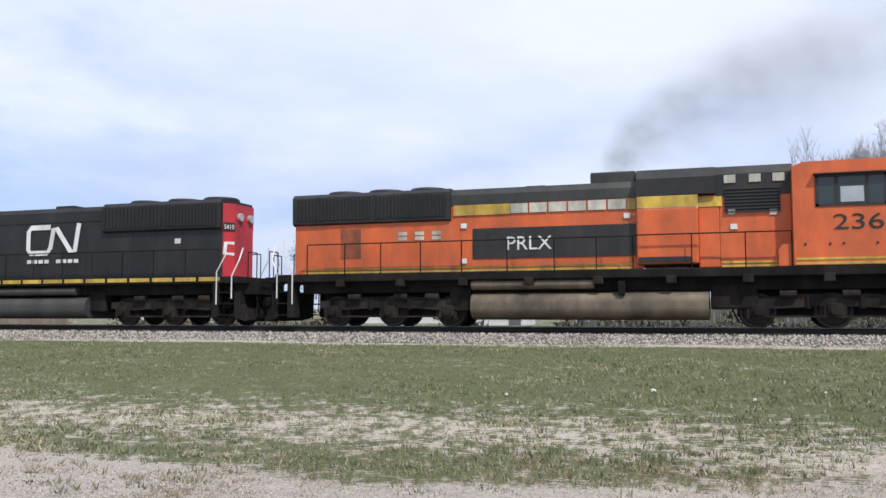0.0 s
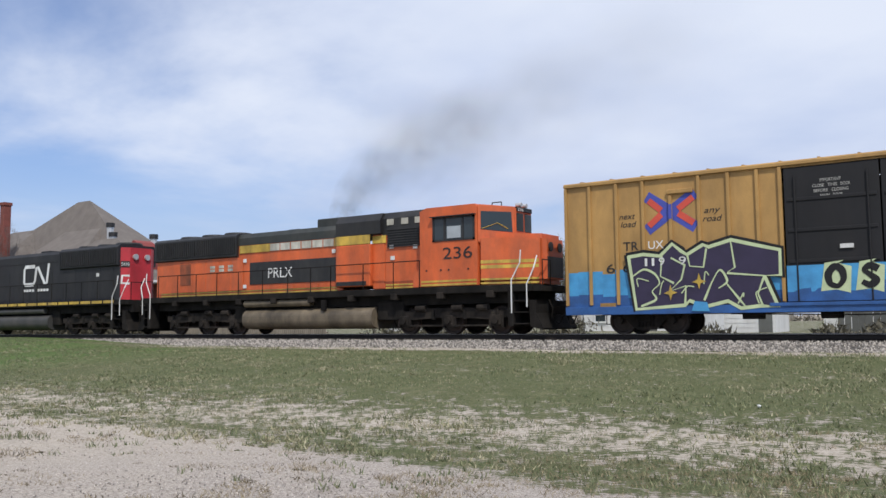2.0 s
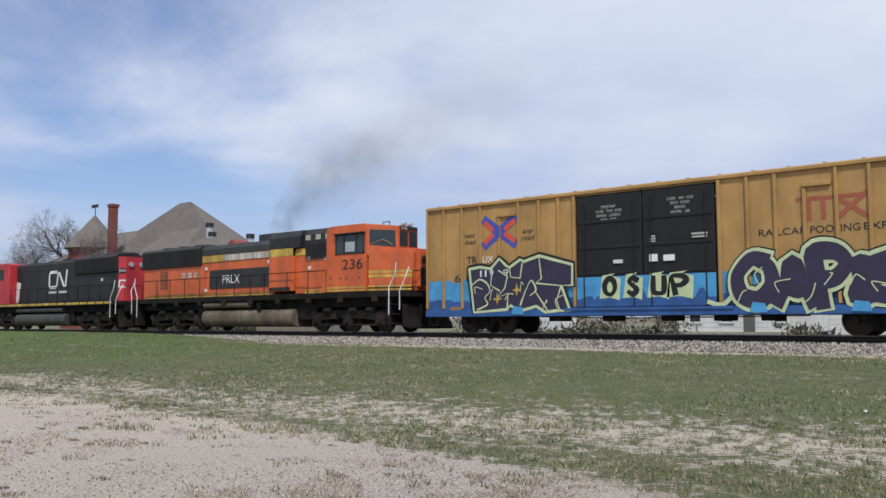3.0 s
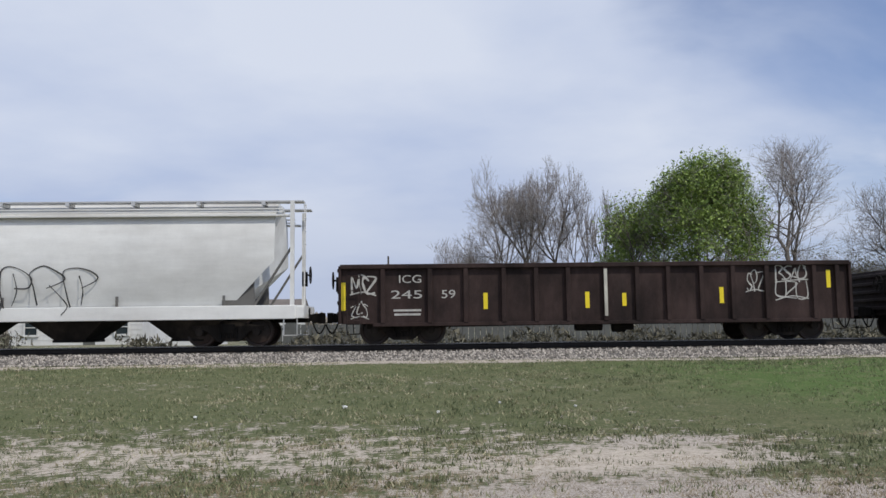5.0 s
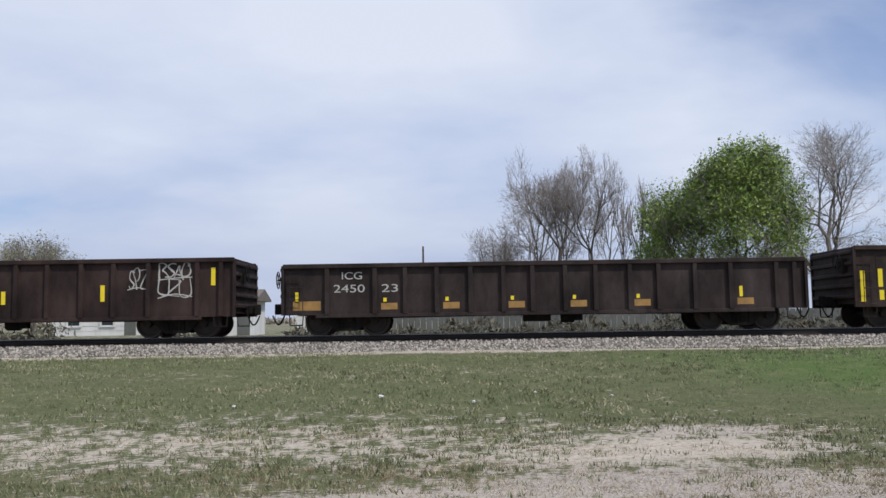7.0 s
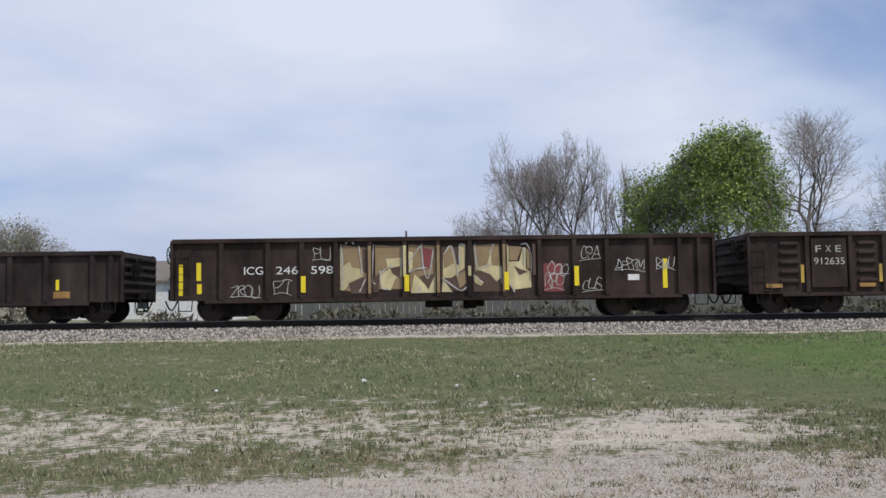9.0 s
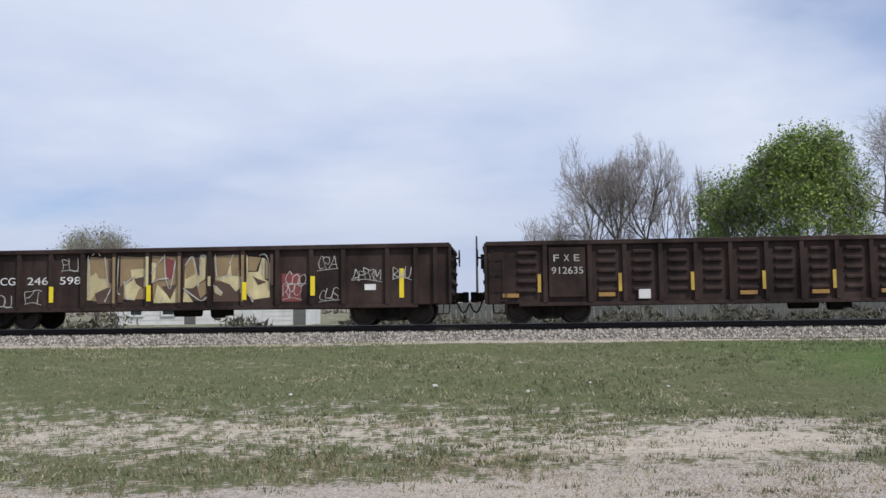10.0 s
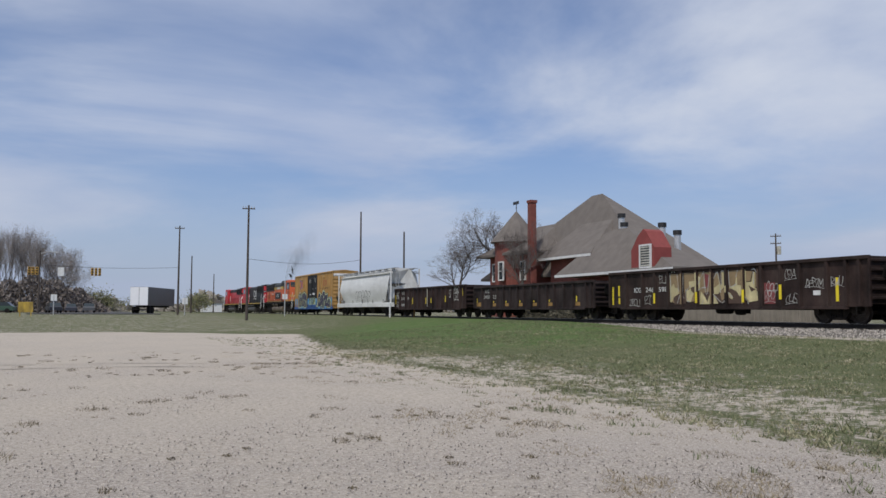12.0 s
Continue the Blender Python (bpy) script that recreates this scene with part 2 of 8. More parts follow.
STONES = island_mat("crushed_limestone", (0.09, 0.08, 0.07), (0.52, 0.475, 0.42))
GRASSM = island_mat("spring_grass", (0.07, 0.097, 0.038), (0.27, 0.275, 0.145), 0.8)
GRAVELM = island_mat("pale_gravel", (0.17, 0.15, 0.132), (0.66, 0.59, 0.515))
STRAWM = island_mat("dead_straw_tufts", (0.20, 0.18, 0.10), (0.44, 0.40, 0.26), 0.9)
TUFTM = island_mat("olive_grass_tufts", (0.06, 0.077, 0.033), (0.21, 0.205, 0.11), 0.85)
DRYM = island_mat("dry_weed_stalks", (0.16, 0.12, 0.07), (0.34, 0.28, 0.17), 0.9)

# ---- mesh helpers ----
OFF = 0.0      # u coordinate of the origin of the vehicle that is being built


def box(bm, x0, x1, y0, y1, z0, z1, bevel=0.0):
    vs = bmesh.ops.create_cube(bm, size=1)["verts"]
    for v in vs:
        v.co = ((x0 + x1) / 2 + v.co.x * (x1 - x0), (y0 + y1) / 2 + v.co.y * (y1 - y0), (z0 + z1) / 2 + v.co.z * (z1 - z0))
    if bevel:
        es = list({e for v in vs for e in v.link_edges})
        bmesh.ops.bevel(bm, geom=es, offset=bevel, segments=2, affect="EDGES", profile=0.5)
    return bm


def rod(bm, a, b, r, seg=6, r2=None):
    a, b = Vector(a), Vector(b)
    m = Matrix.Translation((a + b) / 2) @ (b - a).to_track_quat("Z", "Y").to_matrix().to_4x4()
    bmesh.ops.create_cone(bm, cap_ends=True, segments=seg, radius1=r, radius2=r if r2 is None else r2, depth=(b - a).length, matrix=m)
    return bm


def pipe(bm, pts, r, seg=6):
    for a, b in zip(pts, pts[1:]):
        rod(bm, a, b, r, seg)
    return bm


def extrude_y(bm, prof, y0, y1):
    """A closed outline of (x, z), extruded from y0 to y1."""
    lo = [bm.verts.new((x, y0, z)) for x, z in prof]
    hi = [bm.verts.new((x, y1, z)) for x, z in prof]
    n = len(prof)
    bm.faces.new(lo); bm.faces.new(hi[::-1])
    for i in range(n):
        bm.faces.new((lo[i], hi[i], hi[(i + 1) % n], lo[(i + 1) % n]))
    bmesh.ops.recalc_face_normals(bm, faces=bm.faces)
    return bm


def extrude_x(bm, prof, x0, x1):
    """A closed outline of (y, z), extruded from x0 to x1."""
    lo = [bm.verts.new((x0, y, z)) for y, z in prof]
    hi = [bm.verts.new((x1, y, z)) for y, z in prof]
    n = len(prof)
    bm.faces.new(lo); bm.faces.new(hi[::-1])
    for i in range(n):
        bm.faces.new((lo[i], hi[i], hi[(i + 1) % n], lo[(i + 1) % n]))
    bmesh.ops.recalc_face_normals(bm, faces=bm.faces)
    return bm


def lathe(bm, prof, seg=24, axis="Y"):
    """Turns (radius, position) round the axis."""
    rings = []
    for r, p in prof:
        ring = []
        for i in range(seg):
            a = 2 * math.pi * i / seg
            c, s = r * math.cos(a), r * math.sin(a)
            ring.append(bm.verts.new((c, p, s) if axis == "Y" else (c, s, p) if axis == "Z" else (p, c, s)))
        rings.append(ring)
    for a, b in zip(rings, rings[1:]):
        for i in range(seg):
            bm.faces.new((a[i], a[(i + 1) % seg], b[(i + 1) % seg], b[i]))
    bm.faces.new(rings[0]); bm.faces.new(rings[-1][::-1])
    bmesh.ops.recalc_face_normals(bm, faces=bm.faces)
    return bm


def B():
    return bmesh.new()


def part(name, bm, material, parent=None, label="", smooth=False, shift=True):
    me = bpy.data.meshes.new(name)
    if OFF and shift:
        bmesh.ops.translate(bm, verts=bm.verts, vec=(-OFF, 0, 0))
    bm.to_mesh(me)
    bm.free()
    me.materials.append(material)
    if smooth:
        me.shade_smooth()
    ob = new(name, me)
    ob.parent = parent
    if label:
        ob["label"] = label
    return ob


def thing(name, label, category, group="", kind="", at=None):
    ob = new(name)
    ob.empty_display_size = 0.3
    if at is not None:
        ob.matrix_basis = at
    return tagged(ob, label, category, group, kind)


def raw(name, verts, faces, material, parent=None, label="", smooth=False):
    me = bpy.data.meshes.new(name)
    me.from_pydata(verts, [], faces)
    me.materials.append(material)
    if smooth:
        me.shade_smooth()
    ob = new(name, me)
    ob.parent = parent
    if label:
        ob["label"] = label
    return ob


def lettering(words, x, y, z, size, material, parent, width=None, name="lettering", lean=0.0):
    """Letters facing -y, whose lower left corner is at x, z."""
    cu = bpy.data.curves.new("letters", "FONT")
    cu.body, cu.size, cu.extrude, cu.shear = words, size, 0.002, lean
    tmp = new("letters", cu)
    bpy.context.view_layer.update()
    me = bpy.data.meshes.new_from_object(tmp.evaluated_get(bpy.context.evaluated_depsgraph_get()))
    bpy.data.objects.remove(tmp)
    xs = [v.co.x for v in me.vertices] or [0, 1]
    k = width / (max(xs) - min(xs)) if width else 1.0
    for v in me.vertices:
        v.co = ((v.co.x - min(xs)) * k + x - OFF, y - v.co.z, v.co.y + z)
    me.materials.clear(); me.materials.append(material)
    ob = new(name, me)
    ob.parent = parent
    return ob


def poly(bm, pts, y, d=0.004):
    """A thin painted patch on a side that faces -y."""
    return extrude_y(bm, pts, y - d, y)


def stroke(bm, pts, y, w, d=0.004):
    """A painted line through (x, z) points on a side that faces -y."""
    for i, ((x0, z0), (x1, z1)) in enumerate(zip(pts, pts[1:])):
        dx, dz = x1 - x0, z1 - z0
        n = math.hypot(dx, dz) or 1
        ox, oz = -dz / n * w / 2, dx / n * w / 2
        ex, ez = dx / n * w * 0.3, dz / n * w * 0.3
        poly(bm, [(x0 - ex + ox, z0 - ez + oz), (x0 - ex - ox, z0 - ez - oz), (x1 + ex - ox, z1 + ez - oz), (x1 + ex + ox, z1 + ez + oz)], y - 0.0009 * i, d)
    return bm


def ribbon(pts, y, w, rounding=True, swell=0.0, seed=0):
    """A sprayed band through (x, z) points, one connected strip that rises slightly along its way."""
    rr = random.Random(seed)
    if rounding:
        P = [pts[0], *pts, pts[-1]]
        line = []
        for a, b, c, d in zip(P, P[1:], P[2:], P[3:]):
            for i in range(5):
                t = i / 5
                h1, h2 = t ** 3 - 2 * t * t + t, t ** 3 - t * t
                line.append(tuple(b[q] + (c[q] - b[q]) * t * t * (3 - 2 * t) + 0.45 * ((c[q] - a[q]) * h1 + (d[q] - b[q]) * h2) for q in (0, 1)))
        line.append(pts[-1])
    else:
        line = list(pts)
    bm = B()
    rows = []
    n = len(line)
    wob = rr.uniform(0, 6.28)
    for i, (x, z) in enumerate(line):
        x0, z0 = line[max(i - 1, 0)]
        x1, z1 = line[min(i + 1, n - 1)]
        dx, dz = x1 - x0, z1 - z0
        m = math.hypot(dx, dz) or 1
        dx, dz = dx / m, dz / m
        e = -w * 0.3 if i == 0 else w * 0.3 if i == n - 1 else 0
        hw = w / 2 * (1 + swell * math.sin(wob + 5.0 * i / n * 2))
        yy = y - 0.0002 * i
        rows.append((bm.verts.new((x + dx * e - dz * hw, yy, z + dz * e + dx * hw)), bm.verts.new((x + dx * e + dz * hw, yy, z + dz * e - dx * hw))))
    for (a, b), (c, d) in zip(rows, rows[1:]):
        bm.faces.new((a, b, d, c))
    return bm


# ---- railway vehicles: shared parts ----
TRACK_Y, RAIL_Z = 27.55, 1.18
WHEELS = []       # wheelsets with their place on the truck and their radius


def wheelset(parent, x, r, mesh={}):
    key = round(r, 3)
    if key not in mesh:
        bm = B()
        for s in (-1, 1):
            b2 = [(r * 0.22, -0.09), (r * 0.25, -0.075), (r * 0.78, -0.02), (r * 0.86, -0.062), (r * 0.995, -0.062), (r, 0.045), (r + 0.026, 0.055), (r + 0.026, 0.08), (r * 0.86, 0.08), (r * 0.78, 0.03), (r * 0.25, 0.06), (r * 0.2, 0.1)]
            n0 = len(bm.verts)
            lathe(bm, [(q, s * (0.80 - p)) for q, p in b2], 28)
        rod(bm, (0, -1.0, 0), (0, 1.0, 0), 0.08, 10)
        me = bpy.data.meshes.new("wheelset")
        bm.to_mesh(me); bm.free()
        me.materials.append(WHEELM)
        mesh[key] = me
    ob = new("wheelset", mesh[key])
    ob.parent = parent
    ob.matrix_basis = pose(x, 0, r)
    WHEELS.append((ob, x, r))
    return ob


def freight_truck(car, x, r=0.44, base=1.75):
    """Two axles in cast side frames, as a part of the car."""
    global OFF
    keep, OFF = OFF, 0.0
    tr = new("truck")
    tr.parent, tr.matrix_basis = car, pose(x - keep, 0, 0)
    h = base / 2
    for s in (-1, 1):
        bm = B()
        y0, y1 = (s * 1.08, s * 0.92) if s > 0 else (-1.08, -0.92)
        extrude_y(bm, [(-h - 0.24, r + 0.05), (-h - 0.22, r + 0.18), (-h + 0.2, r + 0.22), (-0.34, r + 0.33), (0.34, r + 0.33), (h - 0.2, r + 0.22), (h + 0.22, r + 0.18), (h + 0.24, r + 0.05), (h - 0.22, r + 0.02), (0.42, r - 0.22), (0.3, r - 0.3), (-0.3, r - 0.3), (-0.42, r - 0.22), (-h + 0.22, r + 0.02)], min(y0, y1), max(y0, y1))
        part("side_frame", bm, TRUCKM, tr)
        for k in (-2, -1, 0, 1, 2):
            part("spring", rod(B(), (k * 0.12, s * 1.1, r - 0.2), (k * 0.12, s * 1.1, r + 0.12), 0.05, 8), FRAME, tr)
        for e in (-1, 1):
            part("bearing_cap", rod(B(), (e * h, s * 1.0, r), (e * h, s * 1.17, r), 0.12, 12), TRUCKM, tr)
            part("brake_beam", box(B(), e * (h - 0.62) - 0.05, e * (h - 0.62) + 0.05, s * 0.3 - 0.3, s * 0.3 + 0.3, r - 0.1, r + 0.08), FRAME, tr) if s > 0 else None
    part("bolster", box(B(), -0.2, 0.2, -1.2, 1.2, r - 0.05, r + 0.24, 0.03), FRAME, tr)
    for e in (-1, 1):
        wheelset(tr, e * h, r)
    OFF = keep
    return tr


def coupler(car, x, s):
    """Draft gear, knuckle and air hose at an end of a car; s is the way out."""
    bm = B()
    box(bm, min(x - s * 0.6, x), max(x - s * 0.6, x), -0.12, 0.12, 0.76, 0.98, 0.02)
    box(bm, min(x, x + s * 0.34), max(x, x + s * 0.34), -0.10, 0.10, 0.70, 1.0, 0.03)
    box(bm, min(x + s * 0.22, x + s * 0.42), max(x + s * 0.22, x + s * 0.42), -0.17, -0.02, 0.68, 1.02, 0.03)
    part("coupler", bm, FRAME, car)
    pts = [(x + s * (0.02 + 0.42 * i / 8), -0.35, 0.78 - 0.42 * math.sin(math.pi * i / 8 * 0.9)) for i in range(9)]
    part("air_hose", pipe(B(), pts, 0.025, 6), FRAME, car)


def ladder(car, x, y, z0, z1, w=0.4, n=5, along="x", material=None):
    bm = B()
    dx, dy = (w, 0) if along == "x" else (0, w)
    for k in range(n):
        z = z0 + (z1 - z0) * k / (n - 1)
        rod(bm, (x, y, z), (x + dx, y + dy, z), 0.014, 5)
    for q in (0, 1):
        rod(bm, (x + q * dx, y, z0 - 0.08), (x + q * dx, y + q * dy, z1 + 0.08), 0.014, 5)
    part("ladder", bm, material or FRAME, car)


def brake_wheel(car, x, y, z, s):
    bm = B()
    pts = [(x, y + 0.26 * math.cos(a), z + 0.26 * math.sin(a)) for a in [2 * math.pi * i / 16 for i in range(17)]]
    pipe(bm, pts, 0.018, 5)
    for i in range(3):
        a = math.pi * i / 3
        rod(bm, (x, y - 0.25 * math.cos(a), z - 0.25 * math.sin(a)), (x, y + 0.25 * math.cos(a), z + 0.25 * math.sin(a)), 0.012, 5)
    rod(bm, (x, y, z), (x - s * 0.2, y, z), 0.03, 6)
    box(bm, min(x - s * 0.1, x - s * 0.25), max(x - s * 0.1, x - s * 0.25), y - 0.14, y + 0.14, z - 0.35, z + 0.1)
    part("brake_wheel", bm, FRAME, car)


CARS = []         # vehicles and their u


def vehicle(name, u0, label, category, group=""):
    global OFF
    OFF = u0
    ob = thing(name, label, category, group)
    CARS.append((ob, u0))
    return ob


SIDE = -1.55


def gondola(u0, u1, top, paint, label, ribs, low=0.64, corrugated=False, tall_ends=True):
    car = vehicle("gondola_car", u0, label, "gondola car", "open gondola cars of the train")
    y = -SIDE
    for s in (-1, 1):
        ya, yb = sorted((s * (y - 0.14), s * (y - 0.10)))
        part("side_sheet", box(B(), u0 + 0.02, u1 - 0.02, ya, yb, low, top - 0.02), paint, car)
        for x in ribs:
            w = 0.085
            bm = B()
            ys, ye = s * (y - 0.105), s * y
            prof = [(x - w, ys), (x - w * 0.72, ye), (x + w * 0.72, ye), (x + w, ys)]
            lo = [bm.verts.new((px, py, low + 0.02)) for px, py in prof]
            hi = [bm.verts.new((px, py, top - 0.14)) for px, py in prof]
            bm.faces.new(lo); bm.faces.new(hi)
            for i in range(4):
                bm.faces.new((lo[i], lo[(i + 1) % 4], hi[(i + 1) % 4], hi[i]))
            bmesh.ops.recalc_face_normals(bm, faces=bm.faces)
            part("side_rib", bm, paint, car)
        ya, yb = sorted((s * (y - 0.16), s * (y + 0.015)))
        part("top_chord", box(B(), u0, u1, ya, yb, top - 0.14, top, 0.02), paint, car)
        ya, yb = sorted((s * (y - 0.12), s * (y - 0.02)))
        part("side_sill", box(B(), u0 + 1.0, u1 - 1.0, ya, yb, low - 0.09, low + 0.02, 0.01), paint, car)
        if corrugated:
            xs = sorted([u0, *ribs, u1])
            for a, b in zip(xs, xs[1:]):
                if b - a < 0.6:
                    continue
                for k in range(5):
                    z = low + 0.38 + k * (top - low - 0.75) / 4
                    ya, yb = sorted((s * (y - 0.11), s * (y - 0.03)))
                    part("pressed_rib", box(B(), a + (0.95 if a == u0 else 0.24), b - (0.95 if b == u1 else 0.24), ya, yb, z - 0.06, z + 0.06, 0.035), paint, car)
    for e, x in ((-1, u0), (1, u1)):
        xa, xb = sorted((x, x - e * 0.05))
        part("end_sheet", box(B(), xa, xb, -y + 0.1, y - 0.1, low + 0.1, top - 0.03), paint, car)
        for k in range(5):
            z = low + 0.32 + k * (top - low - 0.5) / 4
            xa, xb = sorted((x - e * 0.01, x + e * 0.09))
            part("end_rib", box(B(), xa, xb, -y + 0.08, y - 0.08, z - 0.06, z + 0.06, 0.03), paint, car)
        for s in (-1, 1):
            xa, xb = sorted((x - e * 0.04, x + e * 0.05))
            ya, yb = sorted((s * (y - 0.1), s * (y - 0.005)))
            part("corner_post", box(B(), xa, xb, ya, yb, low, top - 0.05, 0.01), paint, car)
            if e < 0: ladder(car, x + 0.22, s * (y + 0.03), low + 0.1, top - 0.35, 0.4, 4, "x", paint)
            part("sill_step", pipe(B(), [(x - e * 0.2, s * (y - 0.06), low), (x - e * 0.22, s * (y - 0.04), 0.33), (x - e * 0.6, s * (y - 0.04), 0.33), (x - e * 0.62, s * (y - 0.06), low)], 0.018, 5), FRAME, car)
        coupler(car, x + e * 0.1, e)
        brake_wheel(car, x + e * 0.26, -0.75 if e > 0 else -0.9, top - 0.45, e) if e < 0 or tall_ends else None
    part("floor", box(B(), u0 + 0.05, u1 - 0.05, -y + 0.14, y - 0.14, 1.02, 1.1), RUSTPATCH, car, "rusty floor plate")
    part("centre_sill", box(B(), u0, u1, -0.2, 0.2, 0.72, 1.02), FRAME, car)
    for k in range(7):
        x = u0 + 2.6 + k * (u1 - u0 - 5.2) / 6
        part("cross_bearer", box(B(), x - 0.06, x + 0.06, -y + 0.14, y - 0.14, 0.74, 1.02), FRAME, car)
    xm = (u0 + u1) / 2
    bm = B(); rod(bm, (xm - 0.6, -0.75, 0.52), (xm + 0.25, -0.75, 0.52), 0.17, 12)
    part("air_reservoir", bm, FRAME, car, smooth=False)
    bm = B(); rod(bm, (xm + 0.6, -0.7, 0.50), (xm + 1.0, -0.7, 0.50), 0.2, 12); box(bm, xm + 1.0, xm + 1.25, -0.85, -0.55, 0.36, 0.62)
    part("brake_cylinder", bm, FRAME, car)
    part("brake_rod", pipe(B(), [(u0 + 2.2, -0.9, 0.52), (xm - 0.6, -1.1, 0.56), (xm + 1.2, -1.1, 0.56), (u1 - 2.2, -0.9, 0.52)], 0.015, 5), FRAME, car)
    freight_truck(car, u0 + 1.9)
    freight_truck(car, u1 - 1.9)
    return car


def tape(car, x, z0, z1, w=0.13, y=None, material=None):
    part("reflective_strip", box(B(), x - w / 2, x + w / 2, (SIDE + 0.10 if y is None else y) - 0.006, (SIDE + 0.12 if y is None else y), z0, z1), material or REFL, car, "yellow reflective strip")


def bars(car, x, z, w, h, n, material, y, gap=0.35, seed=0):
    """Unreadable small lines of writing as plain bars."""
    rr = random.Random(seed)
    bm = B()
    for k in range(n):
        zz = z + h - (k + 0.5) * h / n
        ww = w * rr.uniform(0.7, 1.0)
        box(bm, x + (w - ww) / 2, x + (w + ww) / 2, y - 0.004, y, zz - h / n * (1 - gap) / 2, zz + h / n * (1 - gap) / 2)
    part("stencil_bars", bm, material, car)


def scrawl(car, x, z, w, h, material, y, seed, n=3, lw=0.03, name="painted_scrawl", closed=False):
    """Loose spray-can loops."""
    rr = random.Random(seed)
    for k in range(n):
        a, b = x + w * (k - 0.08) / n, x + w * (k + 1.1) / n
        slant, lift = rr.uniform(-0.15, 0.3), rr.uniform(-0.12, 0.12) * h
        for q, line in enumerate(GLYPHS[rr.randrange(len(GLYPHS))]):
            pts = [(a + (b - a) * (px + slant * (pz - 0.5) + rr.uniform(-0.12, 0.12)), z + lift + h * min(max(pz + rr.uniform(-0.15, 0.15), -0.1), 1.15)) for px, pz in line]
            part(name, ribbon(pts, y - 0.0009 * k - 0.0004 * q, lw * rr.uniform(0.8, 1.25), True, 0.3, seed + k), material, car)
    tail = [(x - 0.05 * w, z + h * rr.uniform(-0.2, 0.0)), (x + 0.5 * w, z + h * rr.uniform(-0.05, 0.15)), (x + 1.05 * w, z + h * rr.uniform(-0.25, 0.1))]
    part(name, ribbon(tail, y - 0.0009 * n, lw * 0.8), material, car)


GLYPHS = [
    [[(0.2, -0.05), (0.08, 0.5), (0.0, 1), (0.6, 1.02), (0.9, 0.78), (0.6, 0.5), (0.2, 0.45)]],
    [[(0.95, 0.98), (0.45, 0.85), (0.08, 0.95), (0.14, 0.5), (0.05, 0.05), (0.5, 0.12), (1, 0.0)], [(0.2, 0.5), (0.8, 0.56)]],
    [[(0.05, 0), (0.12, 0.5), (0.05, 1), (0.6, 1.03), (0.85, 0.8), (0.3, 0.5), (0.65, 0.25), (1.02, -0.04)]],
    [[(-0.05, 0.9), (0.4, 1.0), (1.05, 0.86)], [(0.5, 0.95), (0.55, 0.5), (0.78, -0.05)]],
    [[(0.9, 0.8), (0.5, 1), (0.05, 0.6), (0.2, 0.1), (0.9, 0.12)]],
    [[(0, 0), (0.1, 1), (0.5, 0.35), (0.9, 1), (1, 0)]],
    [[(0, 0.95), (0.9, 0.95), (0.1, 0.08), (1, 0.03)]],
    [[(0.05, 1), (0.05, 0.15), (0.5, 0), (0.9, 0.15), (0.92, 1)]],
    [[(0.75, 0.95), (0.4, 1.02), (0.02, 0.62), (0.12, 0.14), (0.6, 0.0), (0.95, 0.35), (0.88, 0.8), (0.6, 1.0)]],
    [[(-0.05, 0.0), (0.25, 0.5), (0.42, 1.0), (0.7, 0.5), (1.0, -0.02)], [(0.2, 0.34), (0.8, 0.3)]],
    [[(0.95, 0.86), (0.5, 1.0), (0.1, 0.78), (0.5, 0.52), (0.9, 0.26), (0.5, 0.0), (0.05, 0.14)]],
]


def block_letter(car, x, z, w, h, fill, edge, y, glyph, rim=0.07, t=0.3, outline=None):
    """One spray-painted form of thick bands: a dark outline and a pale rim behind the fill."""
    layers = [(t + 2 * rim + 0.09, outline, 0.0, "painted_outline")] if outline else []
    layers += [(t + 2 * rim, edge, 0.010, "painted_rim"), (t, fill, 0.020, "painted_fill")]
    for width, m, off, nm in layers:
        for q, line in enumerate(GLYPHS[glyph % len(GLYPHS)]):
            pts = [(x + t / 2 + px * (w - t), z + t / 2 + pz * (h - t)) for px, pz in line]
            part(nm, ribbon(pts, y - off - 0.002 * q, width, True, 0.16, glyph + q + int(x * 3)), m, car)


